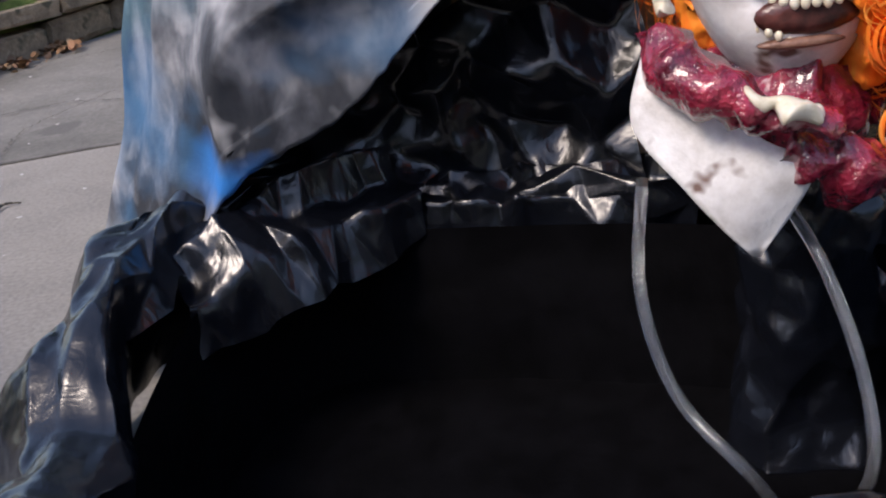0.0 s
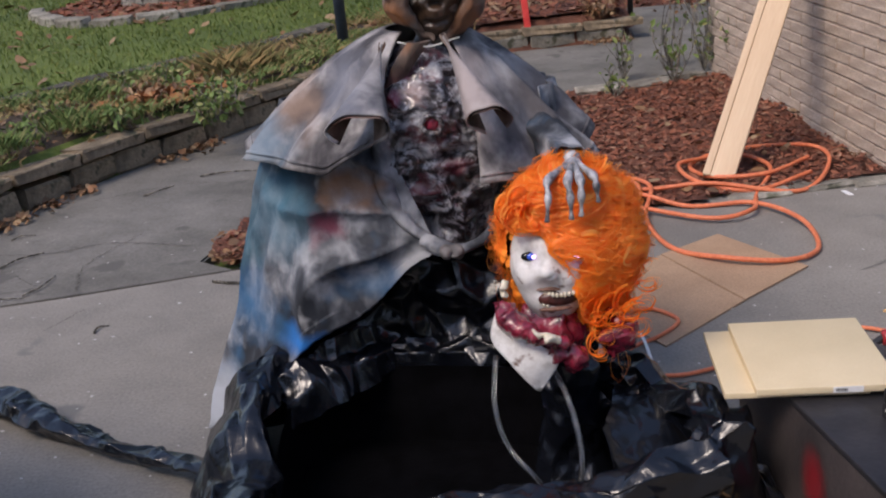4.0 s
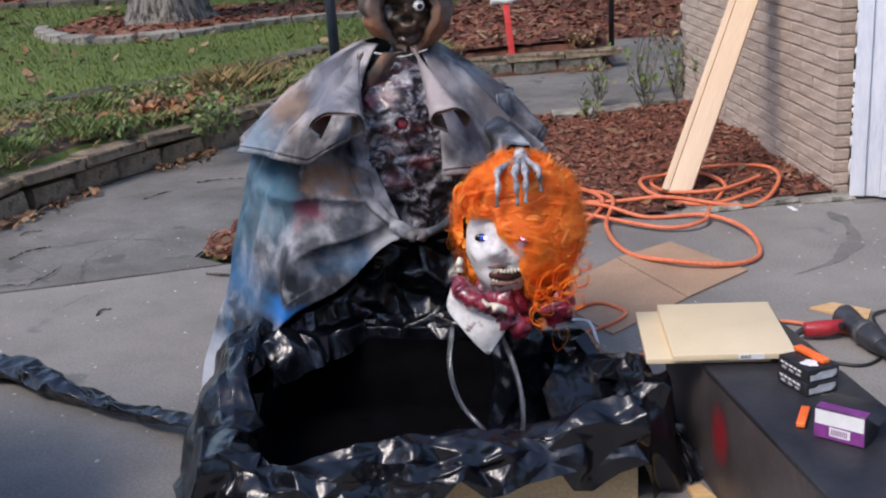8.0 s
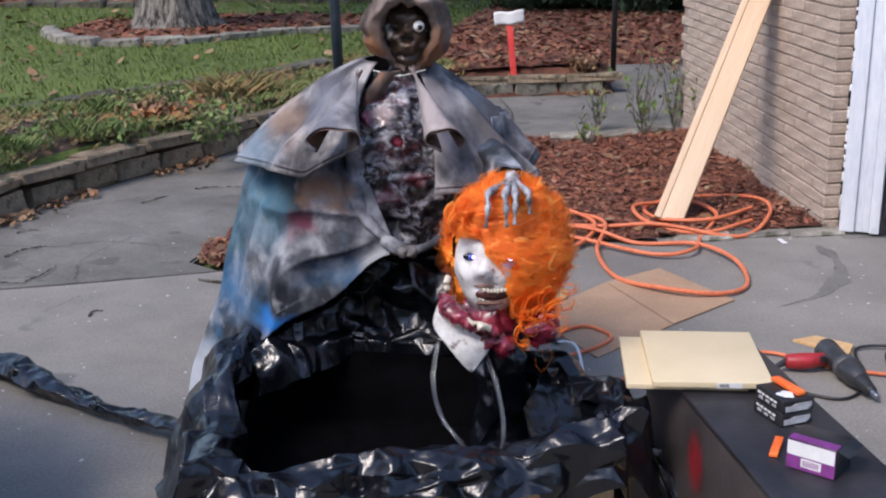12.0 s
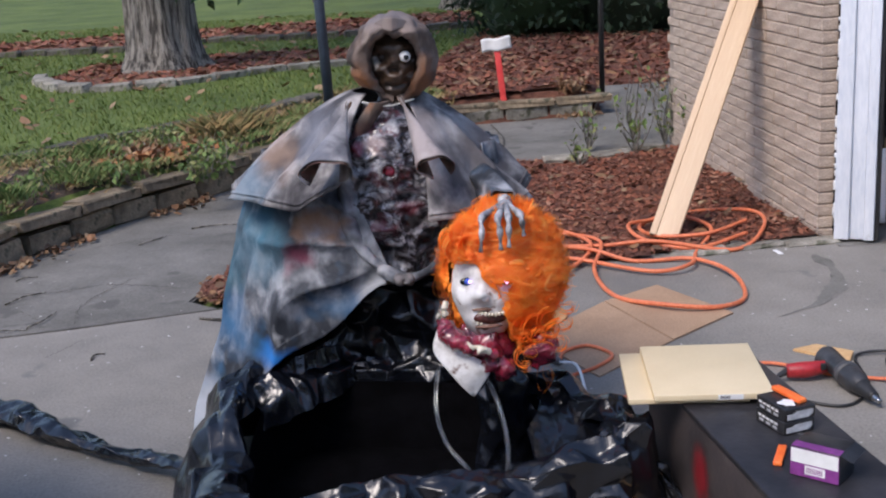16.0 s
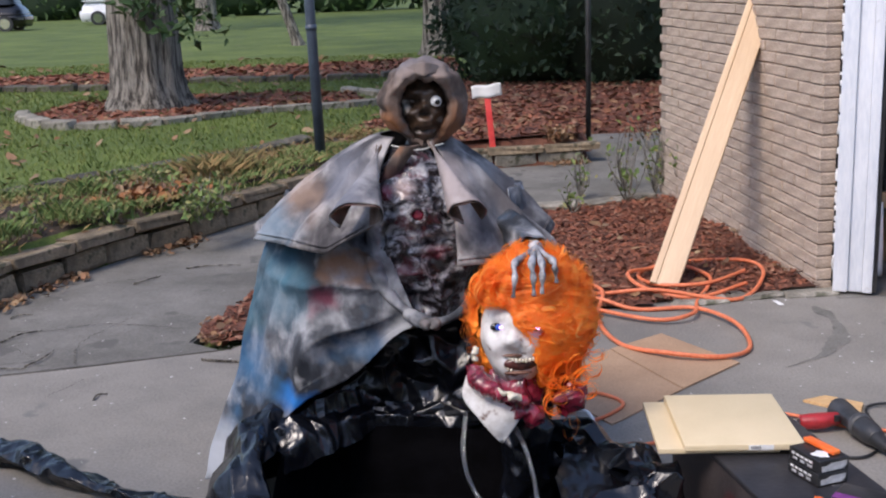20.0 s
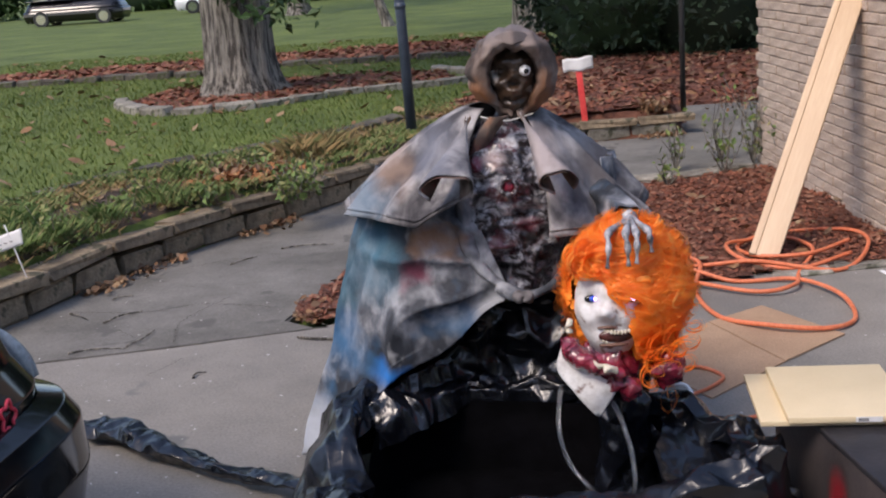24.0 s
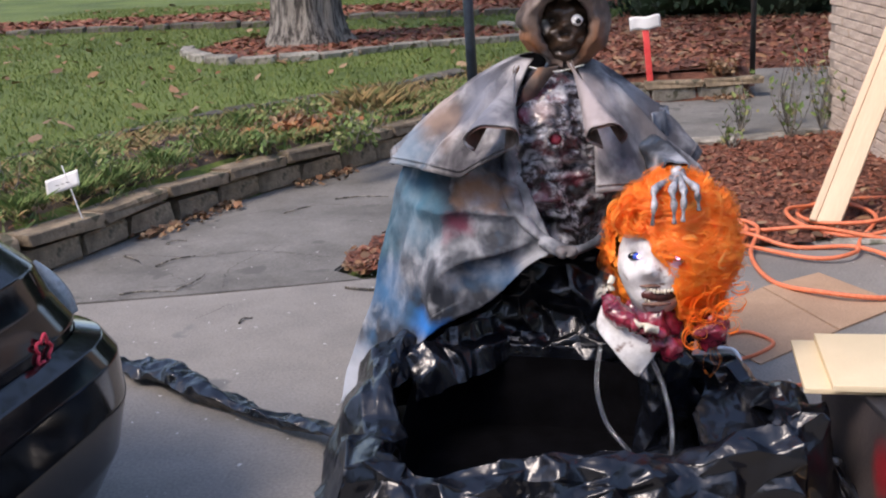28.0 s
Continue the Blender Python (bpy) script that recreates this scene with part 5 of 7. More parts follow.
def zombie():
    """The figure under the robe, one mesh: chest, neck, skull, forearm and bony fingers."""
    b = bmesh.new()

    def chest(u, v):
        a = 2 * math.pi * u
        z = 0.60 + 0.54 * v
        w = 0.145 + 0.03 * math.sin(math.pi * v) - 0.10 * max(0, v - 0.8) / 0.2 - 0.05 * max(0, 0.3 - v)
        d = w * 0.62
        q = Vector((w * math.cos(a), w * math.sin(a), z))
        tear = 1 - 2.4 * abs(noise.noise(q * 17 + Vector((0, 0, 3))))
        fine = 1 - 2.4 * abs(noise.noise(q * 42))
        k = 1 + 0.10 * tear + 0.045 * fine + 0.08 * noise.noise(q * 9)
        hollow = 0.06 * math.exp(-((q.x + 0.03) / 0.06) ** 2 - ((z - 0.68) / 0.05) ** 2) + 0.035 * math.exp(-((q.x - 0.06) / 0.035) ** 2 - ((z - 0.865) / 0.016) ** 2) + 0.02 * math.exp(-((q.x - 0.045) / 0.016) ** 2 - ((z - 0.81) / 0.014) ** 2)
        return -0.165 + (w * k) * math.cos(a), 2.50 - (d * k - hollow) * math.sin(a), z
    c = grid(150, 130, chest, True)
    bmesh.ops.holes_fill(c, edges=c.edges[:])
    for f in c.faces:
        f.material_index = 0
    join(b, c)

    def lump(c0, r, slot, squash=(1, 0.5, 1), rough=0.3):
        s = ball(r * squash[0], r * squash[1], r * squash[2], c0, 18, 12)
        for v in s.verts:
            v.co += (v.co - Vector(c0)) * rough * noise.noise(v.co * 38)
        for f in s.faces:
            f.material_index = slot
        join(b, s, slot)
    ring = [(-0.150 + 0.024 * math.cos(k * math.pi / 6), 2.372, 0.955 + 0.024 * math.sin(k * math.pi / 6)) for k in range(13)]
    tube(ring, 0.008, 36, 6, b)
    lump((-0.15, 2.380, 0.955), 0.02, 4, (1, 0.4, 1), 0.1)
    n0 = len(b.faces)
    tube([(-0.16, 2.52, 1.10), (HX, 2.51, 1.17)], 0.04, 4, 12, b)
    b.faces.ensure_lookup_table()
    for f in b.faces[n0:]:
        f.material_index = 1

    def skull(u, v):
        a, th = 2 * math.pi * u, math.pi * v
        jaw = max(0, v - 0.5) * 2
        rx = 0.080 * (1 - 0.36 * jaw)
        x, y, z = rx * math.sin(th) * math.cos(a), -0.092 * math.sin(th) * math.sin(a), 0.112 * math.cos(th) - 0.02 * jaw
        y -= 0.016 * jaw * (math.sin(a) > 0)
        for ex, ez, depth, w in ((-0.034, 0.014, 0.040, 0.021), (0.034, 0.016, 0.022, 0.022), (-0.034, 0.043, -0.010, 0.016), (0.034, 0.045, -0.010, 0.016), (-0.008, -0.022, 0.020, 0.010), (0.008, -0.022, 0.020, 0.010), (0.0, 0.005, -0.012, 0.012), (0.0, -0.070, 0.014, 0.012), (-0.022, -0.068, 0.012, 0.012), (0.022, -0.068, 0.012, 0.012), (-0.04, -0.045, 0.012, 0.016), (0.04, -0.045, 0.012, 0.016)):
            if math.sin(a) > 0:
                y += depth * math.exp(-((x - ex) ** 2 + (z - ez) ** 2 * 1.4) / (w * w))
        q = Vector((x, y, z))
        k = 1 + 0.05 * noise.noise(q * 40) + 0.05 * (0.5 - abs(noise.noise(q * 75)))
        return HX + x * k, 2.515 + y * k, 1.268 + z * k
    s = grid(90, 76, skull, True)
    for f in s.faces:
        f.material_index = 1
    join(b, s, 1)
    ball(0.017, 0.017, 0.017, (HX + 0.035, 2.434, 1.284), 16, 12, b, 5)
    ball(0.008, 0.004, 0.008, (HX + 0.0385, 2.4185, 1.283), 12, 8, b, 3)
    ball(0.013, 0.008, 0.010, (HX - 0.033, 2.468, 1.282), 14, 10, b, 1)

    wrist = Vector((0.175, 2.224, 0.880))
    n0 = len(b.faces)
    tube([(0.15, 2.45, 0.89), (0.165, 2.33, 0.885), wrist], 0.022, 12, 10, b)
    for tip, knuckle in (((0.096, 2.115, 0.778), (0.108, 2.145, 0.868)), ((0.150, 2.100, 0.786), (0.148, 2.120, 0.872)), ((0.172, 2.100, 0.792), (0.175, 2.120, 0.872)), ((0.216, 2.128, 0.812), (0.208, 2.150, 0.868))):
        mid = Vector(knuckle).lerp(Vector(tip), 0.5) + Vector((0.0, -0.012, 0.012))
        tube([wrist, Vector(knuckle), mid, Vector(tip)], lambda q: 0.0115 - 0.006 * q + 0.0022 * math.cos(18 * q), 26, 8, b)
    b.faces.ensure_lookup_table()
    for f in b.faces[n0:]:
        f.material_index = 2
    ob = part("zombie_figure", b, [TORSO, SKULL, BONE_GREY, BLACK_EYE, GORE, EYE_WHITE], m=FIG)
    tagged(ob, "skeletal zombie dummy with a wet gory chest and one bulging eye", "dummy")


zombie()


def stand():
    t = thing("cardboard_stand", "brown cardboard carton standing inside the robe as a support", "carton", pose(-0.075, 2.80, 0))
    part("carton_front", box(0.34, 0.008, 0.60, (0, -0.14, 0.30), 0.002), KRAFT, t, smooth=False)
    part("carton_back", box(0.34, 0.008, 0.60, (0, 0.14, 0.30), 0.002), KRAFT, t, smooth=False)
    part("carton_side", box(0.008, 0.272, 0.60, (-0.166, 0, 0.30), 0.002), KRAFT, t, smooth=False)
    part("carton_side", box(0.008, 0.272, 0.60, (0.166, 0, 0.30), 0.002), KRAFT, t, smooth=False)
    part("carton_flap", box(0.34, 0.27, 0.008, (0, 0, 0.605), 0.002), KRAFT, t, smooth=False)
    b = tube([(0, 0, 0.6), (-0.05, -0.1, 0.62), (-0.075, -0.2, 0.66)], 0.03, 8, 10)
    part("carton_post", b, IRON, t)


stand()


def crease(q):
    """A sharp ridge between soft hollows, -1 to 1."""
    return 1 - 3.2 * abs(noise.noise(q))


def facets(b, jolt):
    """Crumpled film: a coarse sheet shaken into flat panels, with narrow rounded creases between them and faint ripples."""
    r = random.Random(len(b.verts))
    for v in b.verts:
        v.co += Vector((r.uniform(-jolt, jolt), r.uniform(-jolt, jolt), r.uniform(-jolt, jolt) if v.co.z > 0.05 else 0))
        v.co.z = max(0.008, v.co.z)
    bmesh.ops.triangulate(b, faces=b.faces[:], quad_method="SHORT_EDGE")
    bmesh.ops.subdivide_edges(b, edges=b.edges[:], cuts=6, use_grid_fill=True)
    bmesh.ops.smooth_vert(b, verts=b.verts[:], factor=0.35, use_axis_x=True, use_axis_y=True, use_axis_z=True)
    for v in b.verts:
        v.co += 0.0020 * noise.noise_vector(v.co * 22)
    b.normal_update()
    for v in b.verts:
        q = v.co + 0.03 * noise.noise_vector(v.co * 6)
        v.co += v.normal * (0.0038 * crease(Vector((q.x * 9, q.y * 9, q.z * 6))) + 0.0022 * crease(q * 21))
    return b


def black_lining():
    def at(u, v):
        x = -0.62 + 0.62 * u
        z = 0.62 * v * (0.55 + 0.45 * u)
        k = crease(Vector((x * 6, z * 6, 2)))
        return x, 2.46 + 0.03 * k + 0.05 * math.sin(3 * u), 0.02 + z + 0.01 * k
    ob = part("black_lining", facets(grid(11, 9, at), 0.016), BAG, m=FIG)
    tagged(ob, "crumpled black plastic sheet hanging under the robe", "plastic sheet")


black_lining()


# ---------------------------------------------------------------- tub with the black bin bag
def carton():
    t = thing("shallow_carton", "shallow pale cardboard box holding the black bag", "carton", pose(-0.09, 1.965, 0, 0, 0, 8))
    part("front_panel", box(1.06, 0.008, 0.20, (0, -0.262, 0.10), 0.002), PALE_KRAFT, t, smooth=False)
    part("back_panel", box(0.94, 0.008, 0.022, (0, 0.275, 0.011), 0.002), PALE_KRAFT, t, smooth=False)
    part("side_panel", box(0.008, 0.53, 0.022, (-0.466, 0.005, 0.011), 0.002), PALE_KRAFT, t, smooth=False)
    part("side_panel", box(0.008, 0.53, 0.022, (0.466, 0.005, 0.011), 0.002), PALE_KRAFT, t, smooth=False)
    part("bottom_panel", box(0.92, 0.52, 0.008, (0, 0.005, 0.006), 0.002), PALE_KRAFT, t, smooth=False)
    part("pin_hole", lathe([(0.005, -0.001), (0.005, 0.001)], 10), IRON, t, m=pose(0.50, -0.2675, 0.12, 90, 0, 0))


carton()


def rim_line(u):
    """The bag's rim, round the box: place and outward way."""
    corners = [(-0.54, 1.585), (-0.25, 1.645), (0.1, 1.715), (0.43, 1.78), (0.50, 1.90), (0.39, 2.14), (0.16, 2.36), (-0.25, 2.47), (-0.50, 2.48), (-0.63, 2.28), (-0.64, 1.85)]
    s = u * len(corners)
    i = int(s) % len(corners)
    t = s - int(s)
    p = [Vector((*corners[(i + k - 1) % len(corners)], 0)) for k in range(4)]
    c = 0.5 * (2 * p[1] + (p[2] - p[0]) * t + (2 * p[0] - 5 * p[1] + 4 * p[2] - p[3]) * t * t + (3 * p[1] - p[0] - 3 * p[2] + p[3]) * t ** 3)
    d = 0.5 * ((p[2] - p[0]) + 2 * (2 * p[0] - 5 * p[1] + 4 * p[2] - p[3]) * t + 3 * (3 * p[1] - p[0] - 3 * p[2] + p[3]) * t * t)
    d.normalize()
    return c, Vector((d.y, -d.x, 0))


def bin_bag():
    t = thing("bin_bag", "large crumpled glossy black bin bag lining the box", "bin bag")
    mid = Vector((-0.09, 2.05, 0))
    rows = (0.47, 0.51, 0.56, 0.62, 0.68, 0.75, 0.83, 0.91, 1.0)
    last = len(rows) - 1

    def at(u, v):
        v = rows[round(v * last)]
        c, out = rim_line(u)
        back = max(0.0, min(1.0, (c.y - 1.85) / 0.4))
        left = max(0.0, min(1.0, (-0.40 - c.x) / 0.18))
        right = max(0.0, min(1.0, (c.x - 0.05) / 0.4))
        rim = 0.255 + 0.05 * back + 0.035 * right * (1 - 0.8 * back) + 0.045 * left * back + 0.03 * noise.noise(Vector((u * 12, 0, 2)))
        low = 0.165 + 0.06 * noise.noise(Vector((u * 30, 5, 0))) - 0.06 * abs(math.sin(u * 47)) ** 3
        low += (0.008 - low) * max(left, back, right * (c.x > 0.45))
        spread = 0.05 + 0.07 * left + 0.05 * back
        if v < 0.51:
            s = (v - 0.30) / 0.21
            p = c - out * (0.075 - 0.035 * s)
            z = 0.018 + (rim - 0.018) * s
        elif v < 0.68:
            s = (v - 0.51) / 0.17
            p = c + out * (-0.035 + 0.085 * s)
            z = rim + 0.016 * math.sin(math.pi * s)
        else:
            s = (v - 0.68) / 0.32
            p = c + out * (0.05 + spread * s ** 0.8)
            z = rim + (low - rim) * s ** 1.1
        p.z = z
        pleat = crease(Vector((u * 22, v * 1.3, 1.7)))
        amp = min(1.0, max(0.0, (v - 0.34) / 0.12))
        p += out * amp * 0.030 * pleat + Vector((0, 0, amp * 0.024 * pleat))
        p.z = max(p.z, 0.012)
        if c.y < 1.80 and c.x < 0.44 and v > 0.60:
            p.y = min(p.y, 1.698 + 0.14 * p.x - 0.03 * abs(pleat))
        return p
    n = 62
    b = grid(n, last, at, True)
    part("film", facets(b, 0.018), BAG, t)

    # Inner walls and bottom carry the interior's shade in their near-black colour.
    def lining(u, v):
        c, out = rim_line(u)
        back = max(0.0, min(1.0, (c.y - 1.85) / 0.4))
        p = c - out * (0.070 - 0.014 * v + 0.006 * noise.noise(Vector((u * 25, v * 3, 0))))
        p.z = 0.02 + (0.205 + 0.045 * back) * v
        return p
    part("inner_film", grid(120, 10, lining, True), BAG_INSIDE_SHADE, t, "film inside the box, coloured near-black for the shade there")

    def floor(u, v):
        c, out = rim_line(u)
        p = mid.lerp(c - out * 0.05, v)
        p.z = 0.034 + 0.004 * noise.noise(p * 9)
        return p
    part("bag_bottom", grid(60, 8, floor, True), BAG_INSIDE_SHADE, t, "film on the bottom of the box, blackened for the shade")

    def fold(name, p0, p1, rise, wide, seed, label):
        """A loose sheet of film bunched over the rim: a crumpled tent along a line."""
        p0, p1 = Vector(p0), Vector(p1)
        side = (p1 - p0).cross(Vector((0, 0, 1))).normalized()

        def at2(u, v):
            g = (v - 0.5) * 2
            k = crease(Vector((u * 2.2, v * 3.5, seed)))
            p = p0.lerp(p1, u) + side * wide * g * (1 + 0.2 * k)
            p.z += rise * (1 - g * g) * (0.7 + 0.5 * math.sin(math.pi * u)) + 0.020 * k - 0.05 * abs(g) ** 3
            return p
        part(name, facets(grid(13, 7, at2), 0.009), BAG, t, label)
    fold("bunched_film", (-0.64, 2.28, 0.25), (-0.36, 2.50, 0.30), 0.08, 0.10, 1, "bunched film at the back corner")
    fold("bunched_film", (-0.36, 2.50, 0.28), (0.08, 2.44, 0.29), 0.035, 0.06, 2, "bunched film along the back")
    fold("bunched_film", (0.14, 2.38, 0.25), (0.40, 2.12, 0.25), 0.03, 0.07, 3, "bunched film at the side")

    ridge = smooth_line([(0.3, 2.319, 0.28), (0.38, 2.176, 0.29), (0.466, 2.127, 0.25), (0.537, 2.009, 0.2), (0.629, 1.934, 0.14), (0.695, 1.868, 0.03)], 40)
    front = smooth_line([(0.226, 1.918, 0.275), (0.262, 1.75, 0.225), (0.367, 1.736, 0.2), (0.485, 1.806, 0.165), (0.586, 1.88, 0.12), (0.626, 1.846, 0.02)], 40)

    def corner(u, v):
        """The loose corner of the bag: a ridge running out to a tip on the ground, a broad panel to the front, a steep fall behind."""
        i = round(u * 40)
        r, f = ridge[i], front[i]
        if v < 0.3:
            p = Vector((r.x + 0.06 * (1 - u), r.y + 0.06, 0.01)).lerp(r, v / 0.3)
        elif v < 0.8:
            q = (v - 0.3) / 0.5
            p = r.lerp(f, q) - Vector((0, 0, 0.02 * math.sin(math.pi * q)))
        else:
            p = f.lerp(Vector((f.x, f.y - 0.015, max(0.01, f.z - 0.045))), (v - 0.8) / 0.2)
        k = crease(Vector((u * 3.2, v * 2.2, 3)))
        return p + Vector((0.008 * k, -0.008 * k, 0.018 * k * (1 - u)))
    part("loose_corner", facets(grid(10, 10, corner), 0.009), BAG, t)


bin_bag()


def bag_tail():
    spine = smooth_line([(-1.88, 2.97, 0.05), (-1.71, 2.90, 0.045), (-1.49, 2.74, 0.05), (-1.28, 2.57, 0.045), (-1.03, 2.40, 0.05), (-0.80, 2.22, 0.09)], 90)

    def at(u, v):
        i = min(89, int(v * 90))
        c, d = spine[i], (spine[i + 1] - spine[i]).normalized()
        s = Vector((-d.y, d.x, 0))
        a = 2 * math.pi * u + 3.2 * v
        r = 0.018 + 0.046 * math.sin(math.pi * min(1, v * 1.5 + 0.03)) ** 0.8 * (1 - 0.3 * v) + 0.016 * v
        if v < 0.02 or v > 0.985:
            r *= 0.25
        p = c + s * r * math.cos(a) + Vector((0, 0, r * 0.55 * math.sin(a)))
        p += (p - c) * 0.4 * crease(Vector((u * 6 + 3 * v, v * 3, 2)))
        p.z = max(0.006, p.z)
        return p
    ob = part("twisted_bag_end", facets(grid(7, 30, at, True), 0.008), BAG)
    tagged(ob, "twisted end of a black bin bag lying on the concrete", "bin bag")


bag_tail()


def bagged_post():
    def at(u, v):
        a = 2 * math.pi * u
        z = 0.03 + 0.47 * v
        r = 0.10 - 0.045 * v
        k = crease(Vector((math.cos(a), math.sin(a), z * 5)))
        return 0.18 + (r + 0.025 * k) * math.cos(a), 2.20 + (r + 0.025 * k) * math.sin(a), z
    b = grid(11, 9, at, True)
    bmesh.ops.holes_fill(b, edges=b.edges[:])
    tagged(part("wrapped_post", facets(b, 0.012), BAG), "post wrapped in black plastic carrying the clown head", "post")


bagged_post()


# ---------------------------------------------------------------- the clown head and its wig
HC = Vector((0.085, 2.245, 0.652))


def clown_head():
    """One mesh: white latex head, eyes, teeth, torn red neck and the hanging white flap."""
    b = bmesh.new()
    turn = Euler((radians(-6), 0, radians(-12))).to_matrix()

    def head(u, v):
        a, th = 2 * math.pi * u, math.pi * v
        jaw = max(0, v - 0.5) * 2
        x = 0.108 * (1 - 0.25 * jaw) * math.sin(th) * math.cos(a)
        y = -0.12 * math.sin(th) * math.sin(a)
        z = 0.155 * math.cos(th)
        if math.sin(a) > 0:
            for ex, ez, d, w in ((-0.047, 0.035, 0.016, 0.026), (0.047, 0.035, 0.016, 0.026), (0.0, -0.045, 0.022, 0.032), (0.0, 0.0, -0.028, 0.022), (-0.065, -0.02, -0.012, 0.03), (0.065, -0.02, -0.012, 0.03), (0, 0.075, -0.008, 0.05)):
                y += d * math.exp(-((x - ex) ** 2 + (z - ez) ** 2 * 1.3) / (w * w))
        k = 1 + 0.02 * noise.noise(Vector((x, y, z)) * 30)
        return HC + turn @ (Vector((x, y, z)) * k)
    h = grid(56, 44, head, True)
    join(b, h, 0)

    def put(r, at, slot, u=14, v=10):
        c = HC + turn @ Vector(at)
        ball(r[0], r[1], r[2], c, u, v, b, slot)
    put((0.022, 0.010, 0.012), (-0.045, -0.094, 0.035), 3)
    put((0.0115, 0.012, 0.0105), (-0.043, -0.0955, 0.035), 4)
    put((0.0045, 0.005, 0.0045), (-0.034, -0.1065, 0.036), 5)
    put((0.022, 0.010, 0.012), (0.070, -0.084, 0.035), 3)
    put((0.008, 0.005, 0.006), (0.072, -0.097, 0.036), 5)
    put((0.016, 0.018, 0.014), (0.008, -0.116, -0.008), 0)
    put((0.050, 0.012, 0.020), (0.020, -0.090, -0.072), 6)
    put((0.054, 0.008, 0.005), (0.020, -0.094, -0.046), 7)
    put((0.042, 0.008, 0.006), (0.014, -0.090, -0.098), 7)
    for k in range(10):
        q = (k - 4.5) / 4.5
        put((0.0048, 0.005, 0.0068 + 0.0012 * math.sin(k * 2.3)), (0.024 + 0.044 * q, -0.106 + 0.015 * q * q, -0.060 + 0.006 * q * q), 2, 8, 6)
    for k in range(4):
        q = (k - 1.5) / 1.5
        put((0.004, 0.004, 0.0055), (-0.010 + 0.014 * q, -0.100 + 0.008 * q * q, -0.088 - 0.006 * q), 2, 8, 6)

    def flesh(points, r, slot, seed):
        n0 = len(b.faces)
        tube([Vector(p) for p in points], lambda q: r * (1 + 0.4 * math.sin(7 * q + seed)) * (0.6 + 0.6 * math.sin(math.pi * q)), 34, 12, b)
        b.faces.ensure_lookup_table()
        vs = set()
        for f in b.faces[n0:]:
            f.material_index = slot
            vs.update(f.verts)
        for v in vs:
            v.co += 0.016 * Vector((noise.noise(v.co * 38), noise.noise(v.co * 38 + Vector((9, 0, 0))), noise.noise(v.co * 42 + Vector((0, 9, 0)))))
    flesh([(-0.062, 2.16, 0.585), (-0.025, 2.095, 0.548), (0.035, 2.068, 0.520), (0.095, 2.080, 0.505)], 0.021, 1, 0)
    flesh([(0.05, 2.10, 0.480), (0.10, 2.10, 0.455), (0.13, 2.13, 0.435)], 0.028, 1, 2)
    flesh([(0.19, 2.20, 0.54), (0.222, 2.165, 0.480), (0.212, 2.15, 0.425)], 0.038, 1, 4)
    flesh([(0.00, 2.24, 0.53), (0.10, 2.22, 0.48), (0.19, 2.23, 0.50)], 0.05, 1, 5)
    flesh([(-0.040, 2.145, 0.645), (-0.046, 2.14, 0.625), (-0.042, 2.135, 0.605)], 0.009, 2, 1)
    flesh([(-0.005, 2.075, 0.553), (0.045, 2.052, 0.528), (0.085, 2.062, 0.522)], 0.0065, 2, 3)

    left_rim = smooth_line([(-0.066, 2.15, 0.575), (-0.086, 2.115, 0.510), (-0.040, 2.090, 0.445), (0.016, 2.090, 0.375)], 22)
    right_rim = smooth_line([(-0.030, 2.13, 0.545), (0.030, 2.105, 0.485), (0.074, 2.090, 0.455), (0.026, 2.090, 0.372)], 22)

    def flap(u, v):
        p = left_rim[round(v * 22)].lerp(right_rim[round(v * 22)], u)
        p.y -= 0.012 * math.sin(math.pi * u) * (1 - v) + 0.003 * math.sin(9 * v + 3 * u)
        return p
    fl = solid(grid(16, 22, flap), 0.004)
    join(b, fl, 0)
    ob = part("clown_mask", b, [MASK, GORE, TEETH, BLACK_EYE, EYE_BLUE, LIT_EYE, MOUTH, LIPS], m=Matrix.Translation((0.055, -0.14, 0.016)))
    tagged(ob, "severed white latex clown head with glowing eyes and bloody neck", "clown mask")


clown_head()


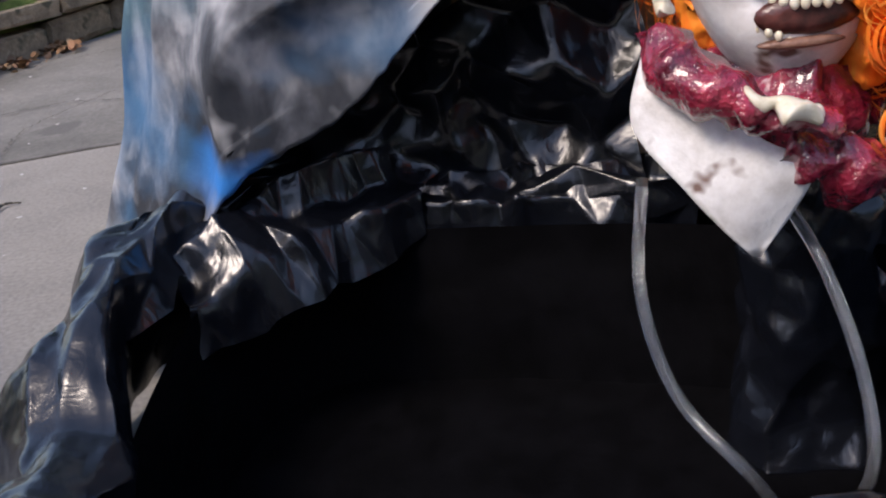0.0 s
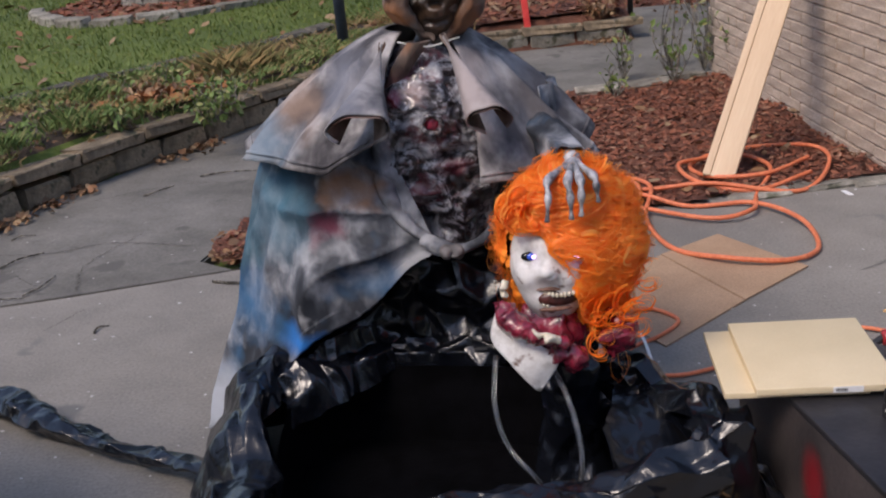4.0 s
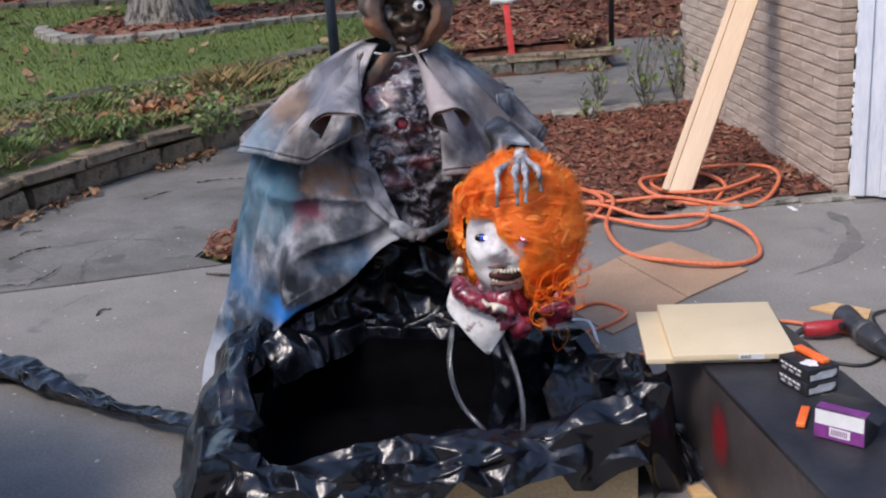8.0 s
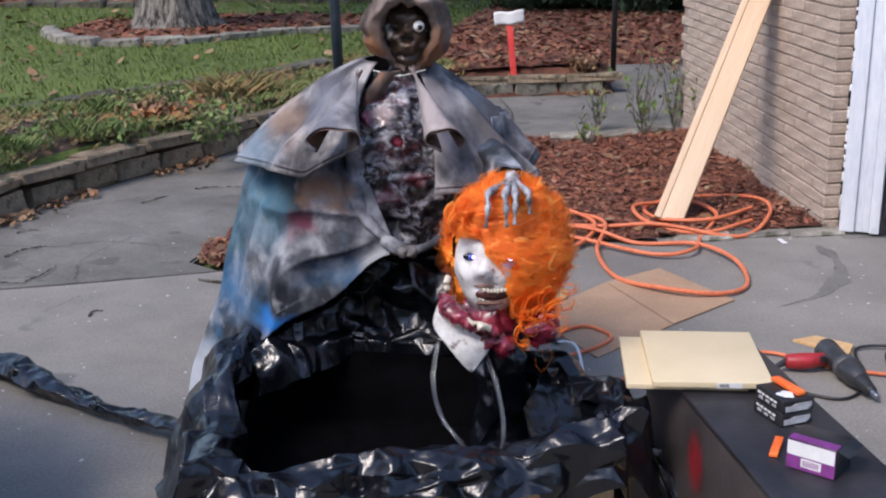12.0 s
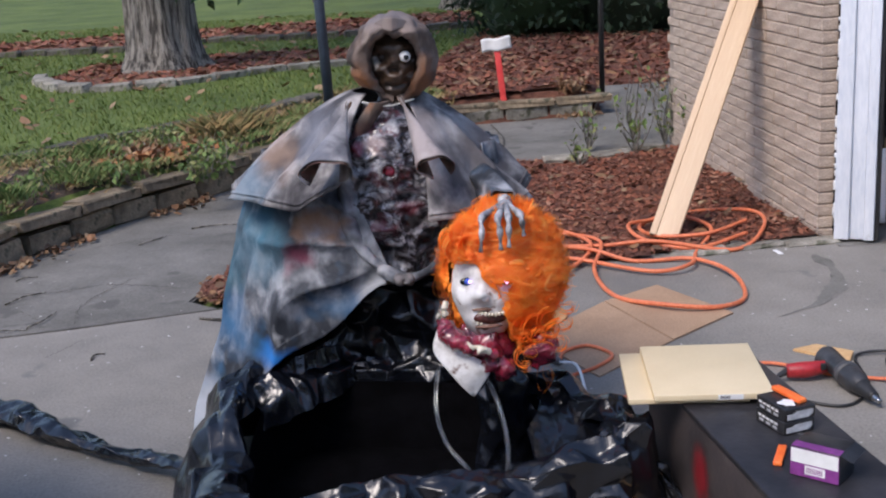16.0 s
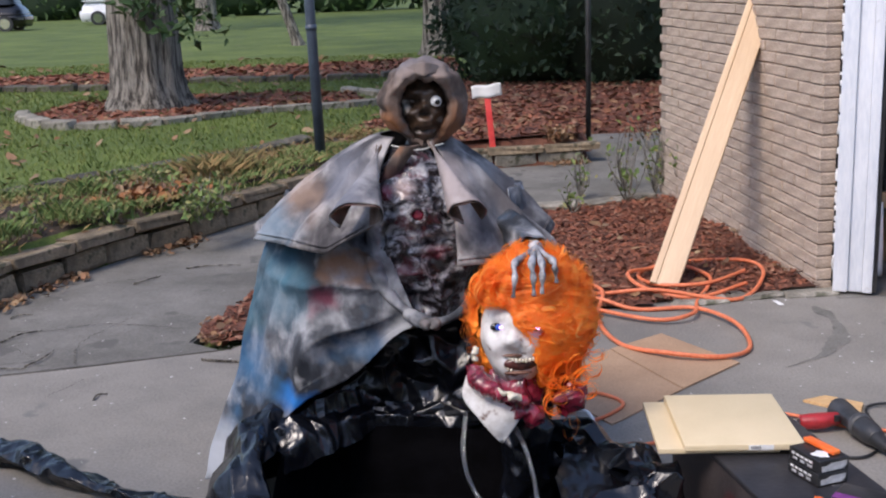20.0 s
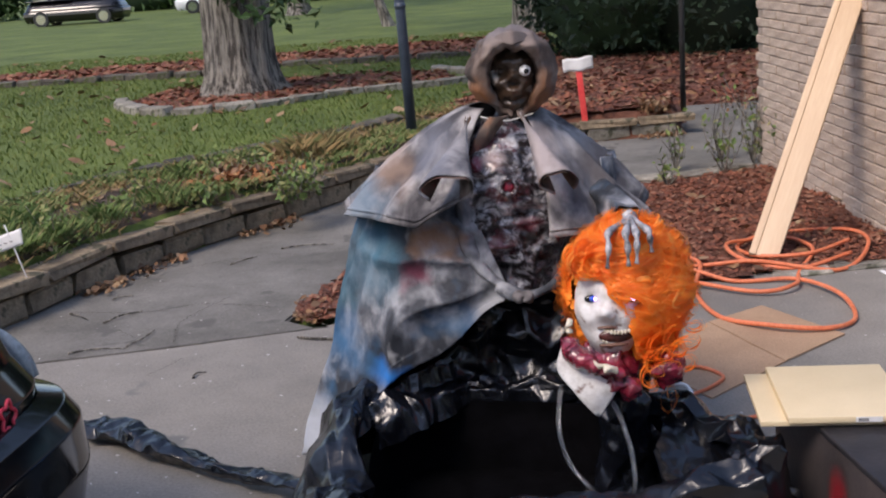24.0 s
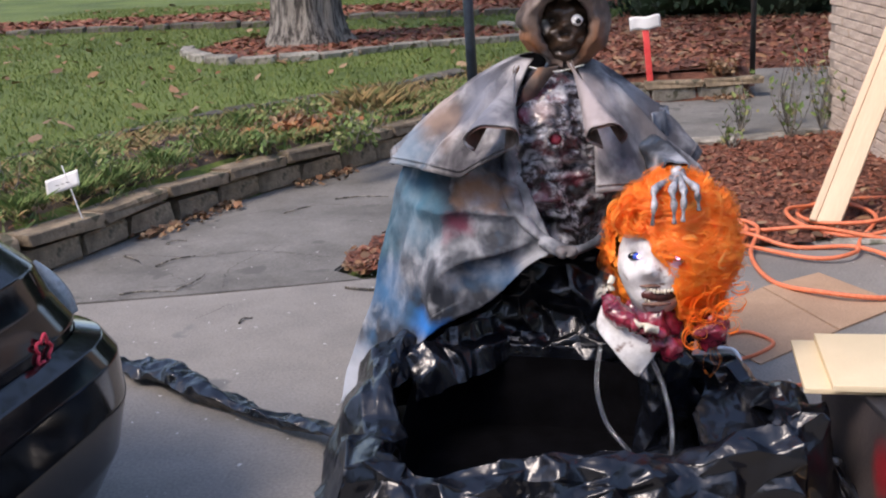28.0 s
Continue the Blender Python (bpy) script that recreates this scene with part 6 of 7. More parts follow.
def wig():
    t = thing("clown_wig", "bright orange curly wig covering half of the clown face", "wig")
    wc, size = Vector((0.185, 2.14, 0.69)), Vector((0.165, 0.145, 0.195))
    crown = Vector((0.05, -0.25, 1)).normalized()
    e1 = crown.orthogonal().normalized()
    e2 = crown.cross(e1)
    rnd = random.Random(5)
    edge = ((0.53, 0.205), (0.60, 0.188), (0.645, 0.172), (0.715, 0.132), (0.77, 0.112))

    def bare(c):
        """The part of the face that the hair leaves free, and a gap at the lit eye."""
        if c.y > 2.10:
            return False
        if (c.x - 0.194) ** 2 + (c.z - 0.705) ** 2 < 0.00022 and c.y < 2.07:
            return True
        z = min(0.77, max(0.53, c.z))
        i = max(k for k in range(4) if edge[k][0] <= z)
        f = (z - edge[i][0]) / (edge[i + 1][0] - edge[i][0])
        far = edge[i][1] + (edge[i + 1][1] - edge[i][1]) * f + 0.018 * noise.noise(c * 18)
        return c.x < far and c.z < 0.770 + 0.015 * noise.noise(c * 25)

    def shell(th, a, k):
        d = crown * math.cos(th) + (e1 * math.cos(a) + e2 * math.sin(a)) * math.sin(th)
        return wc + Vector((d.x * size.x, d.y * size.y, d.z * size.z)) * k, d

    def cap(u, v):
        q, d = shell(math.pi * 0.72 * v, 2 * math.pi * u, 1.0)
        k = 1.0 + 0.14 * noise.noise(d * 3.5) + 0.07 * crease(d * 5 + 0.5 * noise.noise_vector(d * 5)) + 0.02 * crease(d * 13)
        q = wc + (q - wc) * k
        if bare(q):
            q.y = max(q.y, 2.10)
        return q
    part("cap", grid(150, 90, cap, True), HAIR_CORE, t)
    verts, faces = [], []

    def ribbon(pts, sides, wide, bulge):
        """A flat lock of hair: a narrow curved strip along a line."""
        o, n = len(verts), len(pts)
        for i, (p, sd) in enumerate(zip(pts, sides)):
            f = i / (n - 1)
            w = wide * (0.55 + 0.45 * math.sin(math.pi * min(1, f * 1.6 + 0.1))) * (1 - 0.75 * f ** 4)
            out = (p - wc).normalized()
            verts.extend((p - sd * w, p + out * bulge * w, p + sd * w))
        for i in range(n - 1):
            for k in (0, 1):
                faces.append((o + 3 * i + k, o + 3 * i + k + 1, o + 3 * i + k + 4, o + 3 * i + k + 3))

    def lock(th, a, ln, wide, lift, curl):
        root = shell(min(2.2, th + 0.4 * ln), a, 1.0)[1]
        ph = 9 * noise.noise(root * 1.7) + rnd.gauss(0, 0.35)
        ph2 = 9 * noise.noise(root * 2.1 + Vector((3, 1, 2))) + rnd.gauss(0, 0.5)
        amp, freq = 0.20 + 0.12 * noise.noise(root * 2 + Vector((5, 5, 1))), 9 + 6 * noise.noise(root * 1.5 + Vector((0, 7, 3)))
        pts, sides = [], []
        n = 26
        for i in range(n):
            f = i / (n - 1)
            g = min(2.25, th + ln * f)
            c, d = shell(g, a + amp * math.sin(freq * f + ph) / max(0.35, math.sin(g)), 1.02 + lift * math.sin(math.pi * min(1, f * 1.2)) + 0.14 * noise.noise(Vector((math.sin(a), math.cos(a), g)) * 1.9) + 0.09 * math.sin(freq * 0.8 * f + ph2))
            drop = max(0.0, th + ln * f - 2.0)
            c.z -= 0.09 * drop
            if f > 0.6:
                q = (f - 0.6) / 0.4
                c += d * curl * q * math.cos(9 * q + ph) + Vector((0, 0, curl * q * math.sin(9 * q + ph)))
            if bare(c):
                break
            pts.append(c)
        if len(pts) < 6:
            return
        for i, p in enumerate(pts):
            run = (pts[min(i + 1, len(pts) - 1)] - pts[max(i - 1, 0)]).normalized()
            sides.append(run.cross((p - wc).normalized()).normalized())
        ribbon(pts, sides, wide, 0.45)
    for _ in range(420):
        lock(abs(rnd.gauss(0, 0.95)), rnd.uniform(0, 6.28), rnd.uniform(0.35, 0.8), rnd.uniform(0.006, 0.013), rnd.uniform(0.0, 0.10), rnd.uniform(0.010, 0.028))
    for _ in range(6500):
        lock(abs(rnd.gauss(0, 1.0)), rnd.uniform(0, 6.28), rnd.uniform(0.3, 0.9), rnd.uniform(0.0005, 0.0012), rnd.uniform(0.02, 0.20), rnd.uniform(0.008, 0.028))
    me = bpy.data.meshes.new("hair")
    me.from_pydata(verts, [], faces)
    me.materials.append(HAIR)
    me.polygons.foreach_set("use_smooth", [True] * len(me.polygons))
    tagged(part("hair", me, None, t, "loose shiny orange curls"), kind="stuff")
    verts, faces = [], []
    for x, y, z, r in ((0.345, 2.03, 0.56, 0.030), (0.325, 2.00, 0.515, 0.032), (0.285, 1.99, 0.505, 0.030), (0.245, 1.98, 0.50, 0.026), (0.225, 1.975, 0.465, 0.020), (0.365, 2.05, 0.605, 0.028), (0.262, 1.985, 0.545, 0.030), (0.305, 1.99, 0.56, 0.028), (0.222, 1.985, 0.545, 0.022), (0.05, 2.03, 0.785, 0.026), (0.03, 2.055, 0.80, 0.024), (0.085, 2.01, 0.79, 0.022), (0.10, 2.02, 0.815, 0.024), (0.065, 2.04, 0.825, 0.024)):
        for m in range(7):
            pts, sides = [], []
            o = Vector((rnd.gauss(0, 0.004), rnd.gauss(0, 0.006), rnd.gauss(0, 0.004)))
            g0, rr, tilt = rnd.uniform(-0.5, 0.5) + 1.2, r * rnd.uniform(0.8, 1.1), Vector((rnd.gauss(0, 0.2), 1, rnd.gauss(0, 0.2))).normalized()
            for k in range(24):
                g = k / 23 * 7.2
                q = rr * (1.25 - 0.4 * k / 23)
                pts.append(Vector((x + q * math.cos(g + g0), y + 0.02 - 0.045 * k / 23, z + q * math.sin(g + g0) + 0.03 * (1 - k / 23))) + o)
                sides.append(tilt)
            ribbon(pts, sides, rnd.uniform(0.002, 0.006), 0.3)
    me = bpy.data.meshes.new("ringlet_hair")
    me.from_pydata(verts, [], faces)
    me.materials.append(HAIR)
    me.polygons.foreach_set("use_smooth", [True] * len(me.polygons))
    tagged(part("ringlet_hair", me, None, t, "round ringlets along the edge"), kind="stuff")


wig()


def hoses():
    for pts in ([(-0.02, 2.06, 0.44), (-0.035, 1.98, 0.35), (-0.01, 1.92, 0.26), (0.05, 1.86, 0.20), (0.1, 1.90, 0.10)], [(0.11, 2.04, 0.43), (0.145, 1.97, 0.36), (0.165, 1.90, 0.27), (0.16, 1.86, 0.19), (0.13, 1.92, 0.09)]):
        ob = part("clear_hose", tube(pts, 0.0065, 40, 10), HOSE)
        tagged(ob, "clear vinyl hose curving from the head into the bag", "hose", "clear hoses")


hoses()


# ---------------------------------------------------------------- black chest with the things on it
def chest_box():
    t = thing("black_chest", "long black-painted wooden box with a red spray mark", "wooden box", pose(0.868, 1.655, 0, 0, 0, 8))
    part("body", box(0.33, 1.12, 0.342, (0, 0, 0.171), 0.006), BROWN_BOX, t, "dark brown-black sides")
    part("top", box(0.338, 1.13, 0.018, (0, 0, 0.351), 0.004), BLACK_BOX, t, "scuffed black top")
    m, n, l, b = nodes_of("red_spray")
    b.inputs["Base Color"].default_value = (0.32, 0.012, 0.02, 1)
    b.inputs["Roughness"].default_value = 0.5
    tr, mx = n.new("ShaderNodeBsdfTransparent"), n.new("ShaderNodeMixShader")
    tc, gr = n.new("ShaderNodeTexCoord"), n.new("ShaderNodeTexGradient")
    gr.gradient_type = "SPHERICAL"
    mp = n.new("ShaderNodeMapping")
    mp.inputs["Scale"].default_value = (1, 13, 9)
    l.new(tc.outputs["Object"], mp.inputs["Vector"])
    l.new(mp.outputs["Vector"], gr.inputs["Vector"])
    l.new(ramp(n, l, gr.outputs["Fac"], [(0.05, (0, 0, 0)), (0.7, (0.6, 0.6, 0.6))]), mx.inputs["Fac"])
    l.new(tr.outputs[0], mx.inputs[1])
    l.new(b.outputs[0], mx.inputs[2])
    l.new(mx.outputs[0], n["Material Output"].inputs["Surface"])
    p = bmesh.new()
    p.faces.new([p.verts.new(q) for q in ((0, 0.1, -0.14), (0, -0.1, -0.14), (0, -0.1, 0.14), (0, 0.1, 0.14))])
    part("spray_mark", p, m, t, "blurred red spray-paint spot", False, pose(-0.1675, 0.11, 0.20))


chest_box()


def boards():
    lo = part("shelf_board", box(0.34, 0.37, 0.016, (0, 0, 0.008), 0.002), BOARD, m=pose(0.70, 2.05, 0.361, 0, 0, -5))
    tagged(lo, "cream shelf board lying under the other", "board", "cream boards")
    hi = thing("shelf_board", "cream shelf board with a barcode sticker on its edge", "board", pose(0.764, 2.035, 0.3785, 0, 0, -4.4), "cream boards")
    part("panel", box(0.335, 0.40, 0.019, (0, 0, 0.0095), 0.0025), BOARD, hi)
    part("sticker", box(0.07, 0.0016, 0.015, (0.045, -0.2005, 0.0095), 0), CARD, hi, "white barcode sticker", False)
    for k in range(8):
        part("bar", box(0.0018, 0.001, 0.009, (0.018 + 0.0034 * k, -0.2016, 0.0095), 0), BLACK_CARD, hi, "black barcode bar", False)


boards()


def screw_box():
    t = thing("staple_box", "small black packs stacked with an orange clip on top", "box", pose(0.9025, 1.692, 0.361, 0, 0, 19))
    for name, x, z, h in (("lower_pack", 0.0, 0.0, 0.036), ("upper_pack", 0.002, 0.037, 0.035)):
        p = part(name, box(0.096, 0.125, h, (x, 0, z + h / 2), 0.003), BLACK_CARD, t)
        stripe = slab([(-0.040, -0.013), (0.028, -0.013), (0.040, -0.004), (0.040, 0.008), (-0.010, 0.008), (-0.022, 0.002), (-0.040, 0.002)], 0, 0.001, 0.0002)
        part("chevron_print", stripe, SILVER, p, "grey angular stripe", False, pose(x, -0.0628, z + h / 2, 90, 0, 0))
        for k in range(5):
            part("printed_bar", box(0.001, 0.013, 0.006, (x - 0.0487, 0.044 - 0.018 * k, z + h * 0.62), 0), CARD, p, "white unreadable print", False)
        for k in range(3):
            part("printed_bar", box(0.001, 0.018, 0.007, (x - 0.0487, 0.036 - 0.03 * k, z + h * 0.28), 0), SILVER, p, "white unreadable print", False)
    lab = bmesh.new()
    lab.faces.new([lab.verts.new((0.022 * (1 + 0.25 * math.sin(3 * g)) * math.cos(g), 0.022 * (1 + 0.2 * math.cos(5 * g)) * math.sin(g), 0)) for g in (2 * math.pi * k / 18 for k in range(18))])
    part("label", solid(lab, 0.0006), CARD, t, "torn white label", False, pose(-0.012, -0.025, 0.0738))
    part("clip", box(0.026, 0.115, 0.012, (0, 0, 0.006), 0.003), ORANGE_PLASTIC, t, "orange plastic clip", m=pose(0.020, 0.012, 0.0726, 0, 0, 3))


screw_box()


def purple_box():
    t = thing("purple_box", "purple and black cardboard box with a white panel", "box", pose(0.9075, 1.405, 0.361, 0, 0, -40))
    part("carton", box(0.123, 0.10, 0.076, (0, 0, 0.038), 0.003), BLACK_CARD, t)
    part("front_face", box(0.120, 0.001, 0.072, (0, -0.0506, 0.038), 0), PURPLE, t, "purple face", False)
    part("white_panel", box(0.117, 0.001, 0.036, (0, -0.0516, 0.055), 0), CARD, t, "white panel", False)
    part("barcode_label", box(0.05, 0.001, 0.022, (0.002, -0.0516, 0.022), 0), CARD, t, "pale barcode label", False)
    for k in range(9):
        part("bar", box(0.0022, 0.001, 0.015, (-0.017 + 0.0045 * k, -0.0524, 0.022), 0), PURPLE, t, "barcode bar", False)
    part("lid_stripe", box(0.119, 0.03, 0.001, (0, -0.032, 0.0767), 0), PURPLE, t, "purple stripe", False)
    part("open_flap", box(0.03, 0.092, 0.001, (0.015, 0, 0), 0), BLACK_CARD, t, "bent end flap", False, pose(0.062, 0, 0.076, 0, 24, 0))
    o = part("orange_cutter", box(0.022, 0.105, 0.012, (0, 0, 0.006), 0.003), ORANGE_PLASTIC, m=pose(0.832, 1.497, 0.361, 0, 0, -24))
    tagged(o, "small orange plastic cutter lying on the black box", "cutter")


purple_box()


# ---------------------------------------------------------------- things on the concrete
def power_tool():
    t = thing("heat_gun", "red and dark grey heat gun lying on the concrete", "power tool", pose(1.44, 2.77, 0.040))
    part("grip", tube([(-0.175, 0.075, 0), (-0.11, 0.065, 0.004), (-0.05, 0.07, 0.008), (0.0, 0.085, 0.012)], lambda q: 0.026 + 0.005 * math.sin(5 * q), 18, 12), RED_PLASTIC, t, "red grip")
    b = tube([(-0.01, 0.13, 0.015), (0.0, 0.09, 0.018), (0.01, 0.0, 0.016), (0.025, -0.09, 0.010), (0.032, -0.13, 0.006)], lambda q: 0.047 - 0.012 * q + 0.004 * math.cos(9 * q), 24, 18)
    part("housing", b, DARK_PLASTIC, t, "dark grey housing")
    part("collar", tube([(0.012, -0.01, 0.016), (0.016, -0.035, 0.015)], 0.047, 3, 18), GREY_PLASTIC, t, "lighter grey collar")
    part("nose", tube([(0.03, -0.12, 0.006), (0.04, -0.17, 0.0), (0.047, -0.205, -0.004)], lambda q: 0.032 - 0.014 * q, 8, 14), RUBBER, t)
    part("nozzle", tube([(0.046, -0.20, -0.004), (0.054, -0.235, -0.008)], lambda q: 0.014 - 0.005 * q, 6, 12), STEEL, t, "steel nozzle")
    part("trigger", box(0.02, 0.012, 0.025, (-0.05, 0.04, 0.022), 0.003), RUBBER, t)
    part("boot", tube([(-0.17, 0.075, 0), (-0.205, 0.06, -0.01), (-0.225, 0.045, -0.02)], lambda q: 0.014 - 0.006 * q, 8, 8), RUBBER, t, "black rubber cable sleeve")
    c = part("black_cable", tube([(1.222, 2.812, 0.02), (1.19, 2.72, 0.008), (1.379, 2.572, 0.008), (1.531, 2.732, 0.008), (1.592, 3.029, 0.012), (1.785, 3.013, 0.02), (1.916, 2.890, 0.01), (1.784, 2.635, 0.01), (1.653, 2.731, 0.02), (1.694, 2.974, 0.02), (1.896, 3.052, 0.01), (1.957, 2.808, 0.01), (1.734, 2.784, 0.02)], 0.006, 160, 7), RUBBER)
    tagged(c, "coiled black power cable lying on the concrete", "cable")
    w = part("wood_scrap", slab([(1.38, 3.14), (1.484, 3.18), (1.60, 3.08), (1.55, 2.98), (1.47, 3.05)], 0.001, 0.012, 0.002), PLY, smooth=False)
    tagged(w, "ragged orange-brown plywood scrap on the concrete", "wood scrap")


power_tool()


def floor_sheets():
    t = thing("cardboard_sheet", "flattened brown cardboard with a centre slit on the concrete", "cardboard")
    part("panel", slab([(0.585, 2.987), (0.942, 3.335), (0.739, 3.893), (0.361, 3.464)], 0.001, 0.007, 0.001), KRAFT, t, smooth=False)
    part("panel", slab([(0.947, 3.34), (1.268, 3.628), (1.024, 4.092), (0.744, 3.896)], 0.002, 0.009, 0.001), KRAFT, t, smooth=False)
    p = part("plywood_disc", lathe([(0.155, 0.002), (0.158, 0.006), (0.155, 0.012)], 40, (0.397, 3.749, 0)), PLY, m=pose(0, 0, 0.001))
    tagged(p, "round plywood disc lying on the concrete", "plywood disc")
    r = part("red_sheet", slab([(0.249, 3.344), (0.433, 3.531), (0.351, 3.627), (0.228, 3.48)], 0.0135, 0.016, 0.0005), RED_PLASTIC, smooth=False, m=pose(0, 0, 0))
    tagged(r, "small red sheet half under the cardboard", "sheet")
    n = part("pen", tube([(0.31, 3.302, 0.012), (0.371, 3.288, 0.012)], 0.005, 6, 8), CARD)
    tagged(n, "small pale pen on the cardboard", "pen")
    w = part("wood_scrap", slab([(0.615, 1.809), (0.656, 1.822), (0.697, 1.7), (0.666, 1.659), (0.626, 1.727)], 0.001, 0.014, 0.002), PLY, smooth=False)
    tagged(w, "brown splintered wood scrap beside the black box", "wood scrap")
    g = part("twig", tube([(-1.148, 4.003, 0.008), (-1.055, 3.96, 0.010), (-0.952, 3.945, 0.008)], 0.006, 12, 6), BARK)
    tagged(g, "short dry twig lying on the concrete", "twig")
    for (x0, y0), (x1, y1) in (((-2.23, 3.96), (-1.95, 3.985)), ((-1.97, 4.02), (-1.90, 4.25)), ((-2.21, 4.42), (-2.06, 4.60)), ((-2.46, 4.63), (-2.32, 4.50)), ((-1.79, 5.49), (-1.66, 5.65)), ((-1.54, 5.82), (-1.21, 5.85)), ((-1.525, 3.524), (-1.482, 3.59)), ((-2.30, 4.85), (-2.20, 4.905))):
        bend = 0.02 * math.sin(9 * x0)
        g = part("twig", tube([(x0, y0, 0.006), ((x0 + x1) / 2 + bend, (y0 + y1) / 2 - bend, 0.010), (x1, y1, 0.006)], lambda q: 0.0055 - 0.003 * q, 12, 5), BARK)
        tagged(g, "short dry twig lying on the concrete", "twig", "twigs on the concrete")
    k = part("cardboard_scrap", box(0.10, 0.006, 0.24, (0, 0, 0.12), 0.002), KRAFT, smooth=False, m=pose(-0.075, 2.68, 0.33, -4, 0, 6))
    tagged(k, "torn brown cardboard piece standing behind the clown head", "cardboard")
    b = part("paper_scrap", box(0.025, 0.08, 0.003, (0, 0, 0.0015), 0.0005), CARD, m=pose(1.735, 4.54, 0.001, 0, 0, 8))
    tagged(b, "white scrap on the concrete before the mulch", "scrap")


floor_sheets()


def cords():
    z = 0.013
    loops = [
        [(0.259, 4.321), (0.617, 4.37), (0.801, 4.747), (0.638, 5.13), (0.413, 5.229), (0.311, 4.891), (0.515, 4.779), (0.842, 4.732), (1.127, 4.673), (1.533, 4.598), (1.757, 4.865), (1.778, 5.203), (1.534, 5.384), (1.229, 5.173), (1.046, 5.014), (1.086, 4.742), (1.33, 4.629), (1.635, 4.759)],
        [(0.362, 4.618), (0.739, 4.612), (0.984, 4.499), (1.269, 4.44), (1.391, 4.127), (1.37, 3.816), (1.207, 3.669), (0.983, 3.713), (0.8, 3.946), (0.76, 4.34), (0.852, 4.746), (0.719, 5.02), (0.464, 5.024)],
        [(0.372, 4.482), (0.678, 4.518), (1.025, 4.268), (1.228, 4.306), (1.33, 4.602), (1.483, 4.938), (1.331, 5.212), (1.127, 5.121), (1.178, 4.876), (1.432, 4.803), (1.696, 5.002)],
    ]
    for i, pts in enumerate(loops):
        line = [(x, y, (bed_z(x, y) + 0.02 if inside(BED, x, y) else z) + 0.011 * ((k + i) % 3)) for k, (x, y) in enumerate(pts)]
        ob = part("extension_cord", tube(line, 0.011, 200, 8), CORD)
        tagged(ob, "loops of orange extension cord on mulch and concrete", "extension cord", "orange extension cords")
    line = [(0.453, 3.165, z), (0.484, 3.259, z), (0.586, 3.299, 0.018), (0.667, 3.189, z), (0.585, 3.068, z), (0.453, 2.961, z), (0.453, 2.799, z), (0.565, 2.743, z), (0.718, 2.782, z), (0.973, 2.901, z), (1.227, 3.006, z), (1.45, 2.841, z), (1.683, 2.758, z), (2.037, 2.7, z)]
    ob = part("extension_cord", tube(line, 0.0075, 200, 8), CORD)
    tagged(ob, "thin orange extension cord running under the tools", "extension cord", "orange extension cords")
    t = thing("cord_plug", "dark plug joined to a short white cable", "plug")
    part("socket", tube([(0.417, 3.219, 0.02), (0.432, 3.165, 0.02), (0.448, 3.124, 0.02)], lambda q: 0.016 - 0.003 * math.cos(6 * q), 8, 10), GREY_PLASTIC, t)
    part("white_cable", tube([(0.448, 3.124, 0.02), (0.504, 3.069, 0.03), (0.514, 2.933, 0.02), (0.499, 2.744, 0.012), (0.453, 2.609, 0.012)], 0.006, 30, 8), CARD, t, "white cable")
    ob = part("thin_black_cable", tube([(0.371, 2.745, 0.02), (0.453, 2.717, 0.03), (0.534, 2.608, 0.012), (0.514, 2.446, 0.01)], 0.0045, 30, 6), RUBBER)
    tagged(ob, "thin black cable beside the bag", "cable")


cords()


